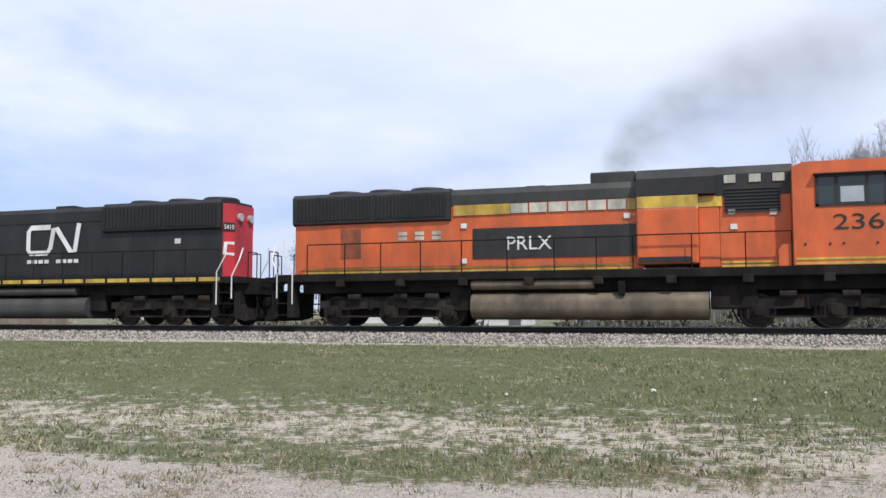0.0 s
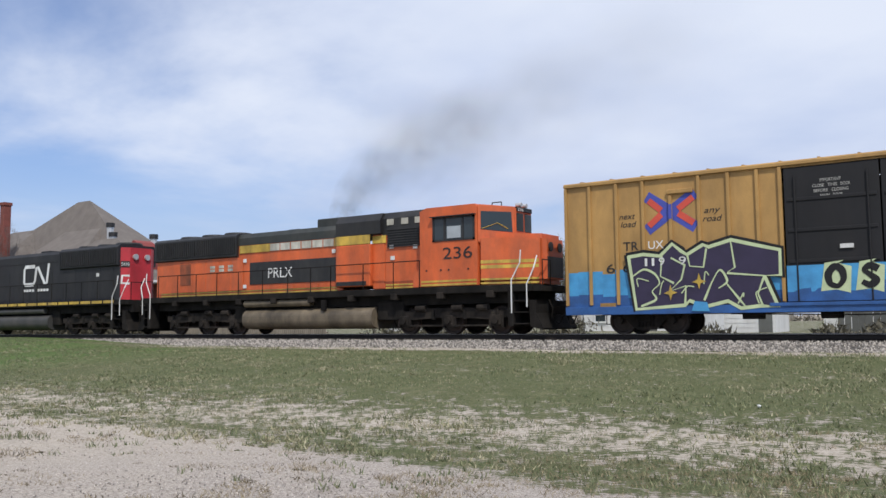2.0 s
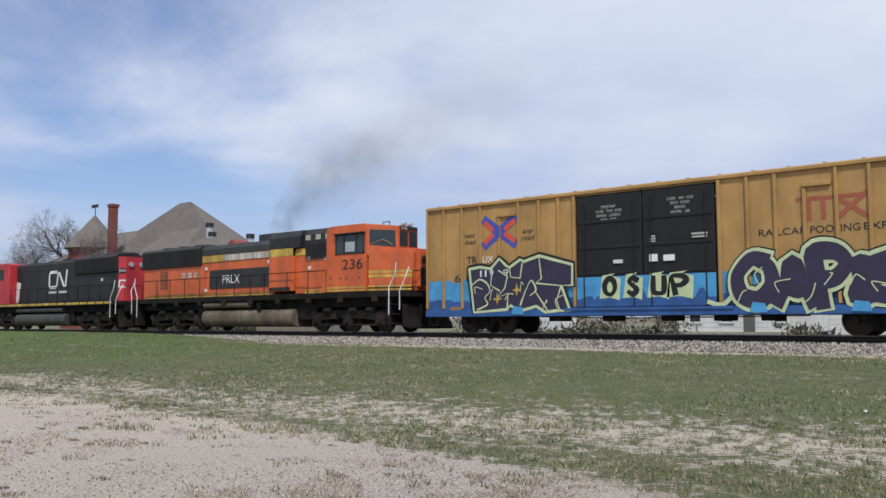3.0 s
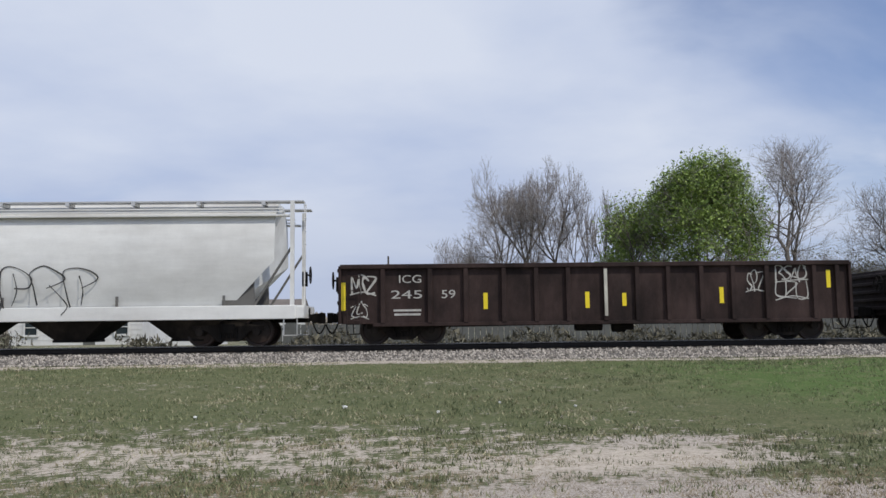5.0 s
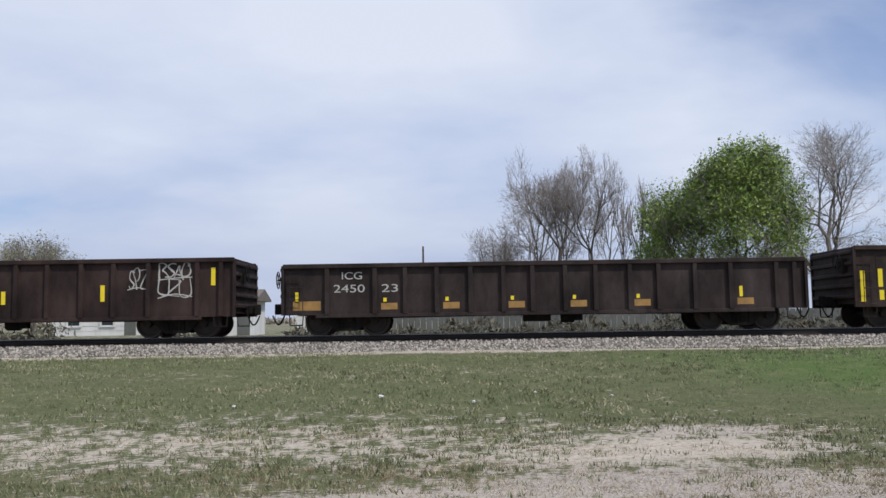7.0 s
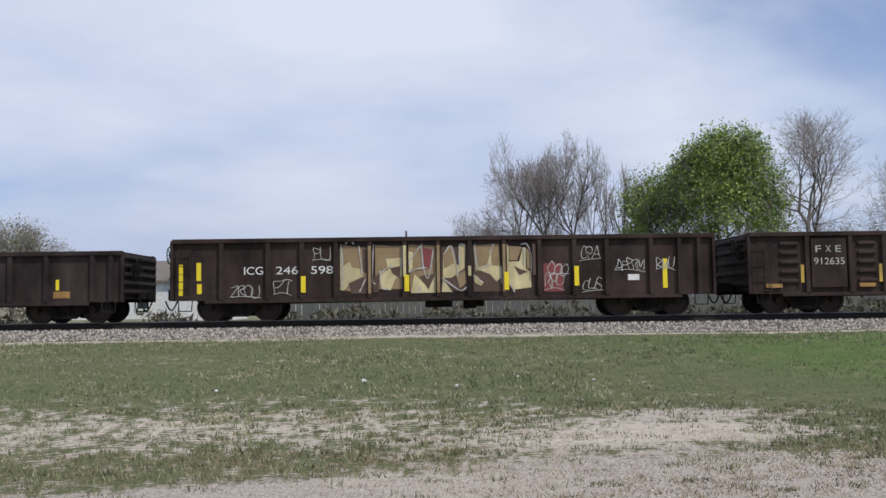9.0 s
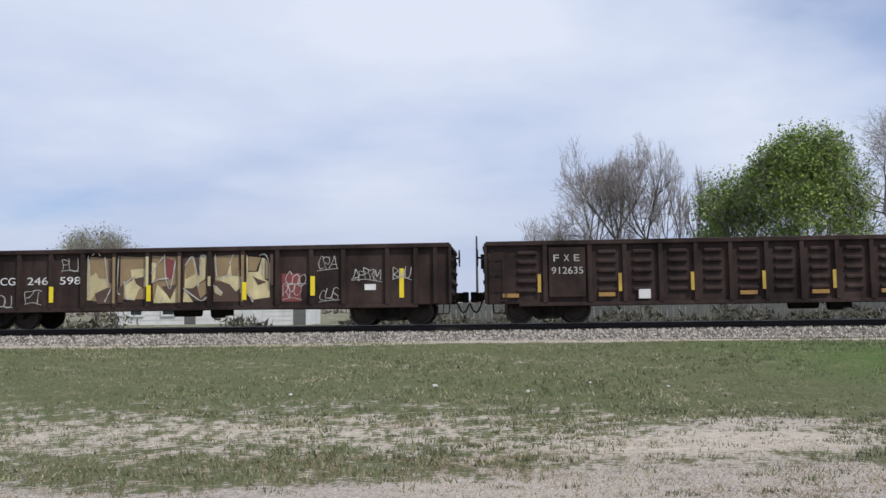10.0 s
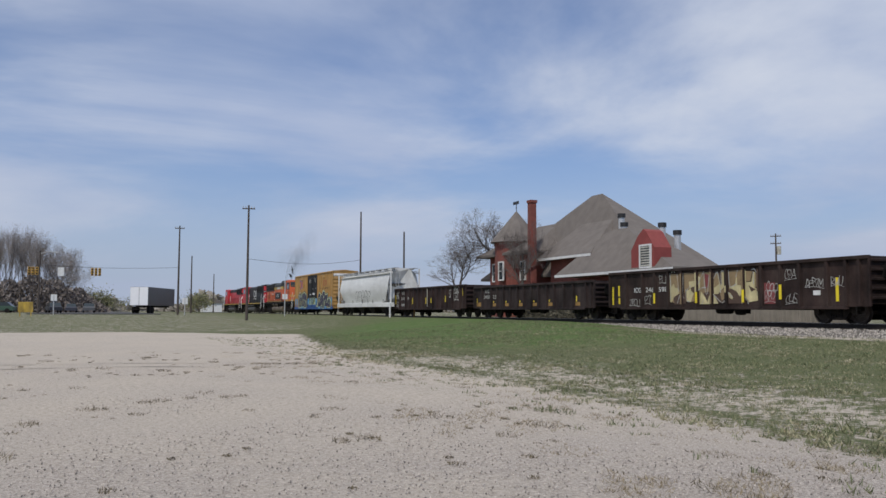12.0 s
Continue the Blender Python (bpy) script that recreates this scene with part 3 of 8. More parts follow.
# ---- locomotives ----
def loco_truck(car, x, r=0.508, base=2.05):
    """Three axles in a long cast frame."""
    global OFF
    keep, OFF = OFF, 0.0
    tr = new("truck")
    tr.parent, tr.matrix_basis = car, pose(x - keep, 0, 0)
    for s in (-1, 1):
        ya, yb = sorted((s * 1.0, s * 1.16))
        bm = B()
        extrude_y(bm, [(-base - 0.5, 0.62), (-base - 0.5, 0.86), (-base + 0.35, 0.90), (-0.9, 0.98), (0.9, 0.98), (base - 0.35, 0.90), (base + 0.5, 0.86), (base + 0.5, 0.62), (base - 0.4, 0.55), (0.5, 0.62), (-0.5, 0.62), (-base + 0.4, 0.55)], ya, yb)
        part("side_frame", bm, TRUCKM, tr)
        for k in (-1, 0, 1):
            bm = B()
            box(bm, k * base - 0.2, k * base + 0.2, *sorted((s * 1.08, s * 1.22)), r - 0.17, r + 0.2, 0.03)
            rod(bm, (k * base, s * 1.2, r), (k * base, s * 1.3, r), 0.13, 12)
            part("journal_box", bm, TRUCKM, tr)
            part("pedestal", box(B(), k * base - 0.3, k * base - 0.2, *sorted((s * 1.0, s * 1.17)), r - 0.25, 0.7), TRUCKM, tr)
            part("pedestal", box(B(), k * base + 0.2, k * base + 0.3, *sorted((s * 1.0, s * 1.17)), r - 0.25, 0.7), TRUCKM, tr)
        for k in (-1.5, -0.5, 0.5, 1.5):
            part("spring", rod(B(), (k * base * 0.68, s * 1.12, 0.56), (k * base * 0.68, s * 1.12, 0.92), 0.09, 10), FRAME, tr)
        for k in (-1.45, 0.2, 1.3):
            bm = B()
            rod(bm, (k, s * 1.2, 0.98), (k + 0.45, s * 1.2, 0.98), 0.12, 10)
            part("brake_cylinder", bm, TRUCKM, tr)
        part("sand_pipe", pipe(B(), [(-base - 0.62, s * 1.0, 1.1), (-base - 0.68, s * 0.9, 0.5), (-base - 0.5, s * 0.8, 0.15)], 0.02, 5), FRAME, tr)
        part("brake_rigging", box(B(), -base - 0.1, base + 0.1, *sorted((s * 1.17, s * 1.2)), 0.3, 0.36), TRUCKM, tr)
    part("bolster", box(B(), -base, base, -0.6, 0.6, 0.55, 0.95), FRAME, tr)
    for k in (-1, 0, 1):
        wheelset(tr, k * base, r)
    OFF = keep


def handrail(car, posts, z0, z1, y, material, name="handrail"):
    bm = B()
    for x in posts:
        rod(bm, (x, y, z0), (x, y, z1), 0.02, 6)
    rod(bm, (posts[0], y, z1), (posts[-1], y, z1), 0.02, 6)
    part(name, bm, material, car)


def end_steps(car, x, s, material):
    """Step well, pilot and front rails at an end; s is the way out."""
    for q in (-1, 1):
        for k in range(3):
            xa, xb = sorted((x - s * 0.55, x - s * 0.02))
            part("step", box(B(), xa, xb, *sorted((q * 1.0, q * 1.48)), 0.36 + k * 0.40, 0.40 + k * 0.40), FRAME, car)
        xa, xb = sorted((x - s * 0.62, x - s * 0.58))
        part("step_side", box(B(), xa - 0.15, xb + 0.02, *sorted((q * 0.98, q * 1.5)), 0.30, 1.55), FRAME, car)
        rail = [(x - s * 0.62, q * 1.52, 0.75), (x - s * 0.62, q * 1.52, 1.9), (x - s * 0.28, q * 1.5, 2.5), (x - s * 0.26, q * 1.46, 2.95)]
        part("grab_rail", pipe(B(), rail, 0.024, 6), WHITE, car, "white-painted grab rail")
        rail = [(x - s * 0.02, q * 1.5, 0.95), (x - s * 0.02, q * 1.5, 1.75), (x + s * 0.22, q * 1.42, 2.3), (x + s * 0.24, q * 1.2, 2.75)]
        part("grab_rail", pipe(B(), rail, 0.024, 6), WHITE, car, "white-painted grab rail")
    bm = B()
    xa = x + s * 0.25
    extrude_y(bm, [(x - s * 0.02, 1.2), (x + s * 0.02, 0.28), (xa + s * 0.25, 0.16), (xa + s * 0.28, 0.22), (xa, 0.75), (xa, 1.2)], -1.35, 1.35)
    part("pilot_plough", bm, FRAME, car)
    part("platform", box(B(), min(x - s * 0.6, x + s * 0.5), max(x - s * 0.6, x + s * 0.5), -1.4, 1.4, 1.5, 1.68, 0.01), material, car)
    for q in (-1.2, 0.6):
        xe = x + s * 0.45
        part("end_rail", pipe(B(), [(xe, q, 1.65), (xe, q, 2.6), (xe, q + 0.6, 2.6), (xe, q + 0.6, 1.65)], 0.02, 6), FRAME, car)
    coupler(car, x + s * 0.35, s)
    for q in (-0.75, -0.55, 0.55, 0.75):
        part("mu_hose", pipe(B(), [(x + s * 0.45, q, 1.2), (x + s * 0.6, q, 0.9), (x + s * 0.55, q, 0.6)], 0.025, 5), FRAME, car)


def fan(car, x, z, material):
    bm = lathe(B(), [(0.66, 0.0), (0.68, 0.12), (0.62, 0.19), (0.15, 0.21)], 20, "Z")
    bmesh.ops.translate(bm, verts=bm.verts, vec=(x, 0, z))
    part("radiator_fan", bm, material, car)


def panel(car, x0, x1, z0, z1, y, material, name="side_panel", label="", d=0.012):
    part(name, box(B(), x0, x1, y - d, y + 0.01, z0, z1, 0.004), material, car, label)


def louvres(car, x0, x1, z0, z1, y, pitch=0.14, vertical=True, material=None):
    """A grille of separate slats over a dark backing."""
    panel(car, x0, x1, z0, z1, y, GRILLE, "grille_backing")
    n = max(2, int(((x1 - x0) if vertical else (z1 - z0)) / pitch))
    me = None
    for k in range(n + 1):
        if vertical:
            x = x0 + (x1 - x0) * k / n
            bm = box(B(), x - 0.018, x + 0.018, y - 0.05, y - 0.012, z0, z1)
        else:
            z = z0 + (z1 - z0) * k / n
            bm = box(B(), x0, x1, y - 0.05, y - 0.012, z - 0.018, z + 0.018)
        part("grille_slat", bm, material or BLACK, car)


def tank_outline(w, z0, z1):
    """A rounded, slightly squared section of (y, z)."""
    out = []
    for i in range(44):
        a = 2 * math.pi * i / 44
        c, s = math.cos(a), math.sin(a)
        out.append((w * math.copysign(abs(c) ** 0.35, c), (z0 + z1) / 2 + (z1 - z0) / 2 * math.copysign(abs(s) ** 0.75, s)))
    return out


def orange_locomotive():
    car = vehicle("diesel_locomotive", -29.5, "orange and black six-axle diesel locomotive with dark lettering panel", "locomotive", "locomotives of the train")
    y = -1.02
    # deck and underframe
    part("deck", box(B(), -29.5, -8.2, -1.5, 1.5, 1.50, 1.76, 0.02), FRAME, car)
    for k in range(9):
        x = -28.2 + k * 2.15
        part("jacking_pad", box(B(), x + 1.0, x + 1.3, -1.54, -1.3, 1.32, 1.56, 0.02), TRUCKM, car)
    part("frame_beam", box(B(), -28.6, -8.6, -1.15, 1.15, 1.12, 1.50), FRAME, car)
    # long hood in its stretches
    part("radiator_hood", box(B(), -29.0, -23.3, -1.02, 1.02, 1.76, 3.55, 0.03), ORANGE, car)
    bm = extrude_x(B(), [(-1.02, 3.46), (-1.13, 3.52), (-1.15, 4.42), (-1.02, 4.54), (1.02, 4.54), (1.15, 4.42), (1.13, 3.52), (1.02, 3.46)], -29.05, -23.3)
    part("radiator_top", bm, BLACK, car)
    louvres(car, -28.85, -26.15, 3.62, 4.36, -1.145, 0.13)
    louvres(car, -25.95, -23.45, 3.62, 4.36, -1.145, 0.13)
    for x in (-27.5, -25.95, -24.4):
        fan(car, x, 4.50, BLACK)
    part("engine_hood", box(B(), -23.3, -17.3, -1.0, 1.0, 1.76, 4.15, 0.02), ORANGE, car)
    part("hood_roof", extrude_x(B(), [(-1.03, 3.98), (-1.03, 4.30), (-0.9, 4.50), (0.9, 4.50), (1.03, 4.30), (1.03, 3.98)], -23.3, -17.3), DARKGREEN, car)
    panel(car, -23.2, -21.3, 3.62, 3.96, y - 0.01, YELLOW, "stripe_panel", "yellow hood stripe")
    for k in range(6):
        panel(car, -21.28 + k * 0.62, -20.72 + k * 0.62, 3.64, 3.95, y - 0.01, CREAM, "access_panel", "primer-white access panel")
    panel(car, -17.58, -17.33, 3.62, 3.96, y - 0.01, YELLOW, "stripe_panel", "yellow hood stripe")
    panel(car, -22.55, -17.35, 2.20, 3.18, y, BLACK, "lettering_panel", "black patch panel with white lettering")
    lettering("PRLX", -21.4, y - 0.014, 2.46, 0.62, WHITE, car, 1.45, "reporting_mark")
    part("exhaust_stack", box(B(), -18.75, -17.35, -0.8, 0.8, 4.46, 4.86, 0.05), DARKGREEN, car)
    part("filter_housing", box(B(), -17.3, -15.5, -1.28, 1.28, 1.9, 3.6, 0.05), ORANGE, car)
    part("filter_housing", box(B(), -15.5, -14.9, -1.1, 1.1, 1.78, 3.95, 0.03), ORANGE, car)
    part("blower_housing", extrude_x(B(), [(-1.25, 3.98), (-1.28, 4.5), (-1.05, 4.80), (1.05, 4.80), (1.28, 4.5), (1.25, 3.98)], -17.3, -14.99), BLACK, car)
    panel(car, -17.28, -15.5, 3.6, 3.96, -1.27, YELLOW, "stripe_panel", "yellow hood stripe")
    panel(car, -15.5, -14.82, 3.6, 3.90, -1.11, YELLOW, "stripe_panel", "yellow hood stripe")
    panel(car, -17.25, -15.7, 1.95, 2.12, -1.285, BLACK, "vent_panel")
    part("air_brake_hood", box(B(), -14.9, -12.9, -1.08, 1.08, 1.76, 4.0, 0.03), ORANGE, car)
    part("brake_grid_top", extrude_x(B(), [(-1.1, 3.9), (-1.12, 4.55), (-0.95, 4.80), (0.95, 4.80), (1.12, 4.55), (1.1, 3.9)], -15.0, -12.85), BLACK, car)
    louvres(car, -14.75, -13.2, 3.42, 4.10, -1.10, 0.085, False)
    for x in (-14.75, -14.05, -13.4):
        panel(car, x, x + 0.33, 4.28, 4.52, -1.13, CREAM, "vent_cover", "faded white vent cover")
    # doors, seams and stickers along the hood
    for x in (-27.9, -27.1, -26.2, -25.35, -24.5, -23.7):
        panel(car, x, x + 0.72, 1.98, 3.40, y - 0.002, ORANGE, "hood_door")
    for x in (-25.15, -24.55, -23.95):
        panel(car, x, x + 0.32, 3.02, 3.14, y - 0.016, CREAM, "label_plate")
        panel(car, x, x + 0.32, 2.86, 2.98, y - 0.016, CREAM, "label_plate")
    panel(car, -27.25, -26.5, 2.3, 3.3, y - 0.016, mat("scorched_orange_paint", (0.30, 0.075, 0.03), 0.7, 0, 0.5, 3, 0.1, dirt=(0.05, 0.03, 0.02), amount=0.9), "scorched_patch", "scorched and blistered paint")
    for x, z in ((-22.95, 3.2), (-22.95, 2.05), (-17.7, 3.35), (-14.6, 2.9), (-14.65, 3.35), (-13.5, 3.3)):
        panel(car, x, x + 0.2, z, z + 0.16, (y if x < -17.3 else -1.085) - 0.016, WHITE, "warning_label")
    for x in (-22.6, -21.2, -19.8, -18.4):
        panel(car, x, x + 1.3, 1.80, 2.14, y - 0.002, ORANGE, "hood_door")
    for z in (1.79, 1.90):
        part("sill_stripe", box(B(), -28.6, -17.4, y - 0.024, y - 0.018, z, z + 0.06), YELLOW, car, "yellow pinstripe")
        part("sill_stripe", box(B(), -14.85, -12.95, -1.10, -1.09, z, z + 0.06), YELLOW, car, "yellow pinstripe")
    part("horn", box(B(), -20.95, -20.3, -0.25, 0.25, 4.50, 4.62, 0.02), BLACK, car)
    # cab: side sheets, sloped roof, windscreen, nose
    part("cab_body", extrude_y(B(), [(-12.9, 1.78), (-12.9, 4.62), (-12.6, 4.74), (-10.45, 4.74), (-10.35, 4.62), (-10.35, 1.78)], -1.5, 1.5), ORANGE, car)

    def tapered(name, x0, x1, w0, w1, z0, z1, zf, material, label="", soft=0.04):
        """A block that narrows towards the front; zf: the height of its top at the front."""
        bm = B()
        back = [bm.verts.new(p) for p in ((x0, -w0, z0), (x0, w0, z0), (x0, w0, z1), (x0, -w0, z1))]
        front = [bm.verts.new(p) for p in ((x1, -w1, z0), (x1, w1, z0), (x1, w1, zf), (x1, -w1, zf))]
        bm.faces.new(back); bm.faces.new(front[::-1])
        for i in range(4):
            bm.faces.new((back[i], front[i], front[(i + 1) % 4], back[(i + 1) % 4]))
        bmesh.ops.recalc_face_normals(bm, faces=bm.faces)
        bmesh.ops.bevel(bm, geom=list(bm.edges), offset=soft, segments=2 if soft < 0.1 else 4, affect="EDGES")
        return part(name, bm, material, car, label)

    tapered("cab_front", -10.36, -9.25, 1.5, 0.62, 3.3, 4.72, 4.62, ORANGE)
    tapered("nose", -10.40, -8.0, 1.5, 0.80, 1.78, 3.66, 3.56, ORANGE, "", 0.17)
    for s in (-1, 1):
        # side pane on the angled corner and front pane
        bm = B()
        d = Vector((1.11, 0.88 * -s, 0)); d.normalize()
        nrm = Vector((0.88, 1.11 * s, 0)); nrm.normalize()
        p0 = Vector((-10.36, 1.5 * s, 0)) + nrm * 0.012
        q = [p0 + d * u + Vector((0, 0, z)) for u, z in ((0.14, 3.80), (1.30, 3.68), (1.26, 4.42), (0.14, 4.46))]
        back = [v - nrm * 0.03 for v in q]
        va, vb = [bm.verts.new(v) for v in q], [bm.verts.new(v) for v in back]
        bm.faces.new(va); bm.faces.new(vb[::-1])
        for i in range(4):
            bm.faces.new((va[i], vb[i], vb[(i + 1) % 4], va[(i + 1) % 4]))
        bmesh.ops.recalc_face_normals(bm, faces=bm.faces)
        part("windscreen", bm, GLASS, car, "dark windscreen pane")
        part("windscreen", box(B(), -9.25, -9.235, *sorted((s * 0.05, s * 0.56)), 3.74, 4.4), GLASS, car, "dark windscreen pane")
        nd = Vector((2.40, 0.70 * -s, 0)); nd.normalize()
        nn = Vector((0.70, 2.40 * s, 0)); nn.normalize()
        for z in (2.36, 2.54, 1.80, 1.94):
            bm = B()
            n0 = Vector((-10.40, 1.5 * s, 0)) + nn * 0.006
            hh = 0.12 if z > 2 else 0.07
            q = [n0 + nd * u + Vector((0, 0, w)) for u, w in ((0.16, z), (2.28, z), (2.28, z + hh), (0.16, z + hh))]
            va, vb = [bm.verts.new(v) for v in q], [bm.verts.new(v - nn * 0.02) for v in q]
            bm.faces.new(va); bm.faces.new(vb[::-1])
            for i in range(4):
                bm.faces.new((va[i], vb[i], vb[(i + 1) % 4], va[(i + 1) % 4]))
            bmesh.ops.recalc_face_normals(bm, faces=bm.faces)
            part("nose_stripe", bm, YELLOW, car, "yellow nose stripe")
    # wipers lying on the angled panes
    for s in (-1, 1):
        part("wiper", pipe(B(), [(-10.2, s * 1.41, 3.82), (-9.75, s * 1.06, 4.02), (-9.45, s * 0.82, 3.8)], 0.014, 4), YELLOW, car)
    wx0, wx1 = -12.25, -10.5
    part("side_window", box(B(), wx0, wx1, -1.515, -1.49, 3.50, 4.28), GLASS, car, "dark cab side window")
    bm = B()
    for a, b, c, d in ((wx0 - 0.05, wx1 + 0.05, 4.26, 4.33), (wx0 - 0.05, wx1 + 0.05, 3.44, 3.51), (wx0 - 0.05, wx0 + 0.03, 3.44, 4.33), (wx1 - 0.03, wx1 + 0.05, 3.44, 4.33), (wx0 + 0.45, wx0 + 0.55, 3.5, 4.28), (wx1 - 0.5, wx1 - 0.42, 3.5, 4.28)):
        box(bm, a, b, -1.53, -1.495, c, d)
    part("window_frame", bm, BLACK, car)
    # the pane's sky reflection, painted as a pale grey panel
    panel(car, wx0 + 0.6, wx1 - 0.55, 3.54, 3.98, -1.52, mat("pale_window_reflection_board", (0.35, 0.38, 0.40), 0.4, 0, 0.2, 2, 0.0), "reflection_panel", "pale panel painted as the window's reflection")
    part("sun_shade", box(B(), wx0 - 0.1, wx1 + 0.1, -1.68, -1.49, 4.34, 4.37), BLACK, car)
    lettering("236", -11.85, -1.513, 2.78, 0.62, BLACK, car, 1.28, "cab_number")
    for z in (1.80, 1.93):
        part("cab_stripe", box(B(), -12.85, -10.4, -1.512, -1.495, z, z + 0.07), YELLOW, car, "yellow pinstripe")
    for x in (-12.6, -11.95, -11.6, -10.75):
        part("bolt", rod(B(), (x, -1.49, 2.38), (x, -1.52, 2.38), 0.035, 8), BLACK, car)
    part("headlight", rod(B(), (-8.06, -0.36, 3.1), (-7.96, -0.36, 3.1), 0.17, 16), BLACK, car, "round recessed nose light")
    part("headlight", rod(B(), (-8.06, 0.36, 3.1), (-7.96, 0.36, 3.1), 0.17, 16), BLACK, car, "round recessed nose light")
    part("nose_door", box(B(), -8.02, -7.97, -0.60, 0.60, 2.0, 2.75, 0.01), BLACK, car, "black nose panel")
    part("number_board", box(B(), -9.32, -9.2, -0.56, 0.56, 4.47, 4.63, 0.01), BLACK, car)
    lettering("236", 0, 0, 0, 0.16, WHITE, car, 0.42, "board_number").matrix_basis = pose(-9.19 + 29.5, -0.55, 4.48, 0, 0, 90) @ pose(-29.5, 0, 0)
    bm = B()
    pipe(bm, [(-10.3, -0.5, 4.72), (-10.3, -0.5, 4.86), (-9.9, -0.5, 4.86), (-9.9, -0.5, 4.72)], 0.02, 5)
    part("roof_gear", bm, FRAME, car)
    for q in (-0.2, 0.2):
        part("headlight", rod(B(), (-9.45, q, 4.73), (-9.22, q, 4.73), 0.08, 10), CHROME, car)
    part("cab_step_fairing", extrude_y(B(), [(-13.3, 1.78), (-13.3, 2.25), (-13.2, 2.4), (-12.88, 2.42), (-12.88, 1.78)], -1.4, 1.4), ORANGE, car)
    # tanks and rails
    bm = extrude_x(B(), tank_outline(1.5, 0.22, 1.12), -22.5, -15.25)
    part("fuel_tank", bm, TANKM, car, "dusty tan fuel tank")
    part("air_reservoir", rod(B(), (-22.5, -1.28, 1.34), (-18.6, -1.28, 1.34), 0.16, 14), TANKM, car)
    part("underframe_equipment", box(B(), -15.2, -13.9, -1.2, 1.2, 0.55, 1.3, 0.05), FRAME, car)
    part("underframe_equipment", box(B(), -23.3, -22.55, -1.2, 1.2, 0.5, 1.3, 0.05), FRAME, car)
    for x in (-25.4, -11.85):
        part("traction_gear", box(B(), x - 2.6, x + 2.6, -0.62, 0.62, 0.3, 1.2, 0.05), FRAME, car)
    part("fuel_filler", box(B(), -17.85, -17.65, -1.55, -1.4, 0.98, 1.4, 0.02), FRAME, car)
    posts = [-28.3, -26.9, -25.6, -24.2, -22.8, -21.3, -19.8, -18.5, -17.4]
    handrail(car, posts, 1.76, 2.76, -1.46, FRAME)
    handrail(car, [-17.4, -15.7, -14.2, -12.95], 1.76, 2.78, -1.46, FRAME)
    handrail(car, posts + [-15.7, -14.2, -12.95], 1.76, 2.76, 1.46, FRAME)
    loco_truck(car, -25.4)
    loco_truck(car, -11.85)
    end_steps(car, -29.45, -1, FRAME)
    end_steps(car, -8.35, 1, FRAME)
    return car


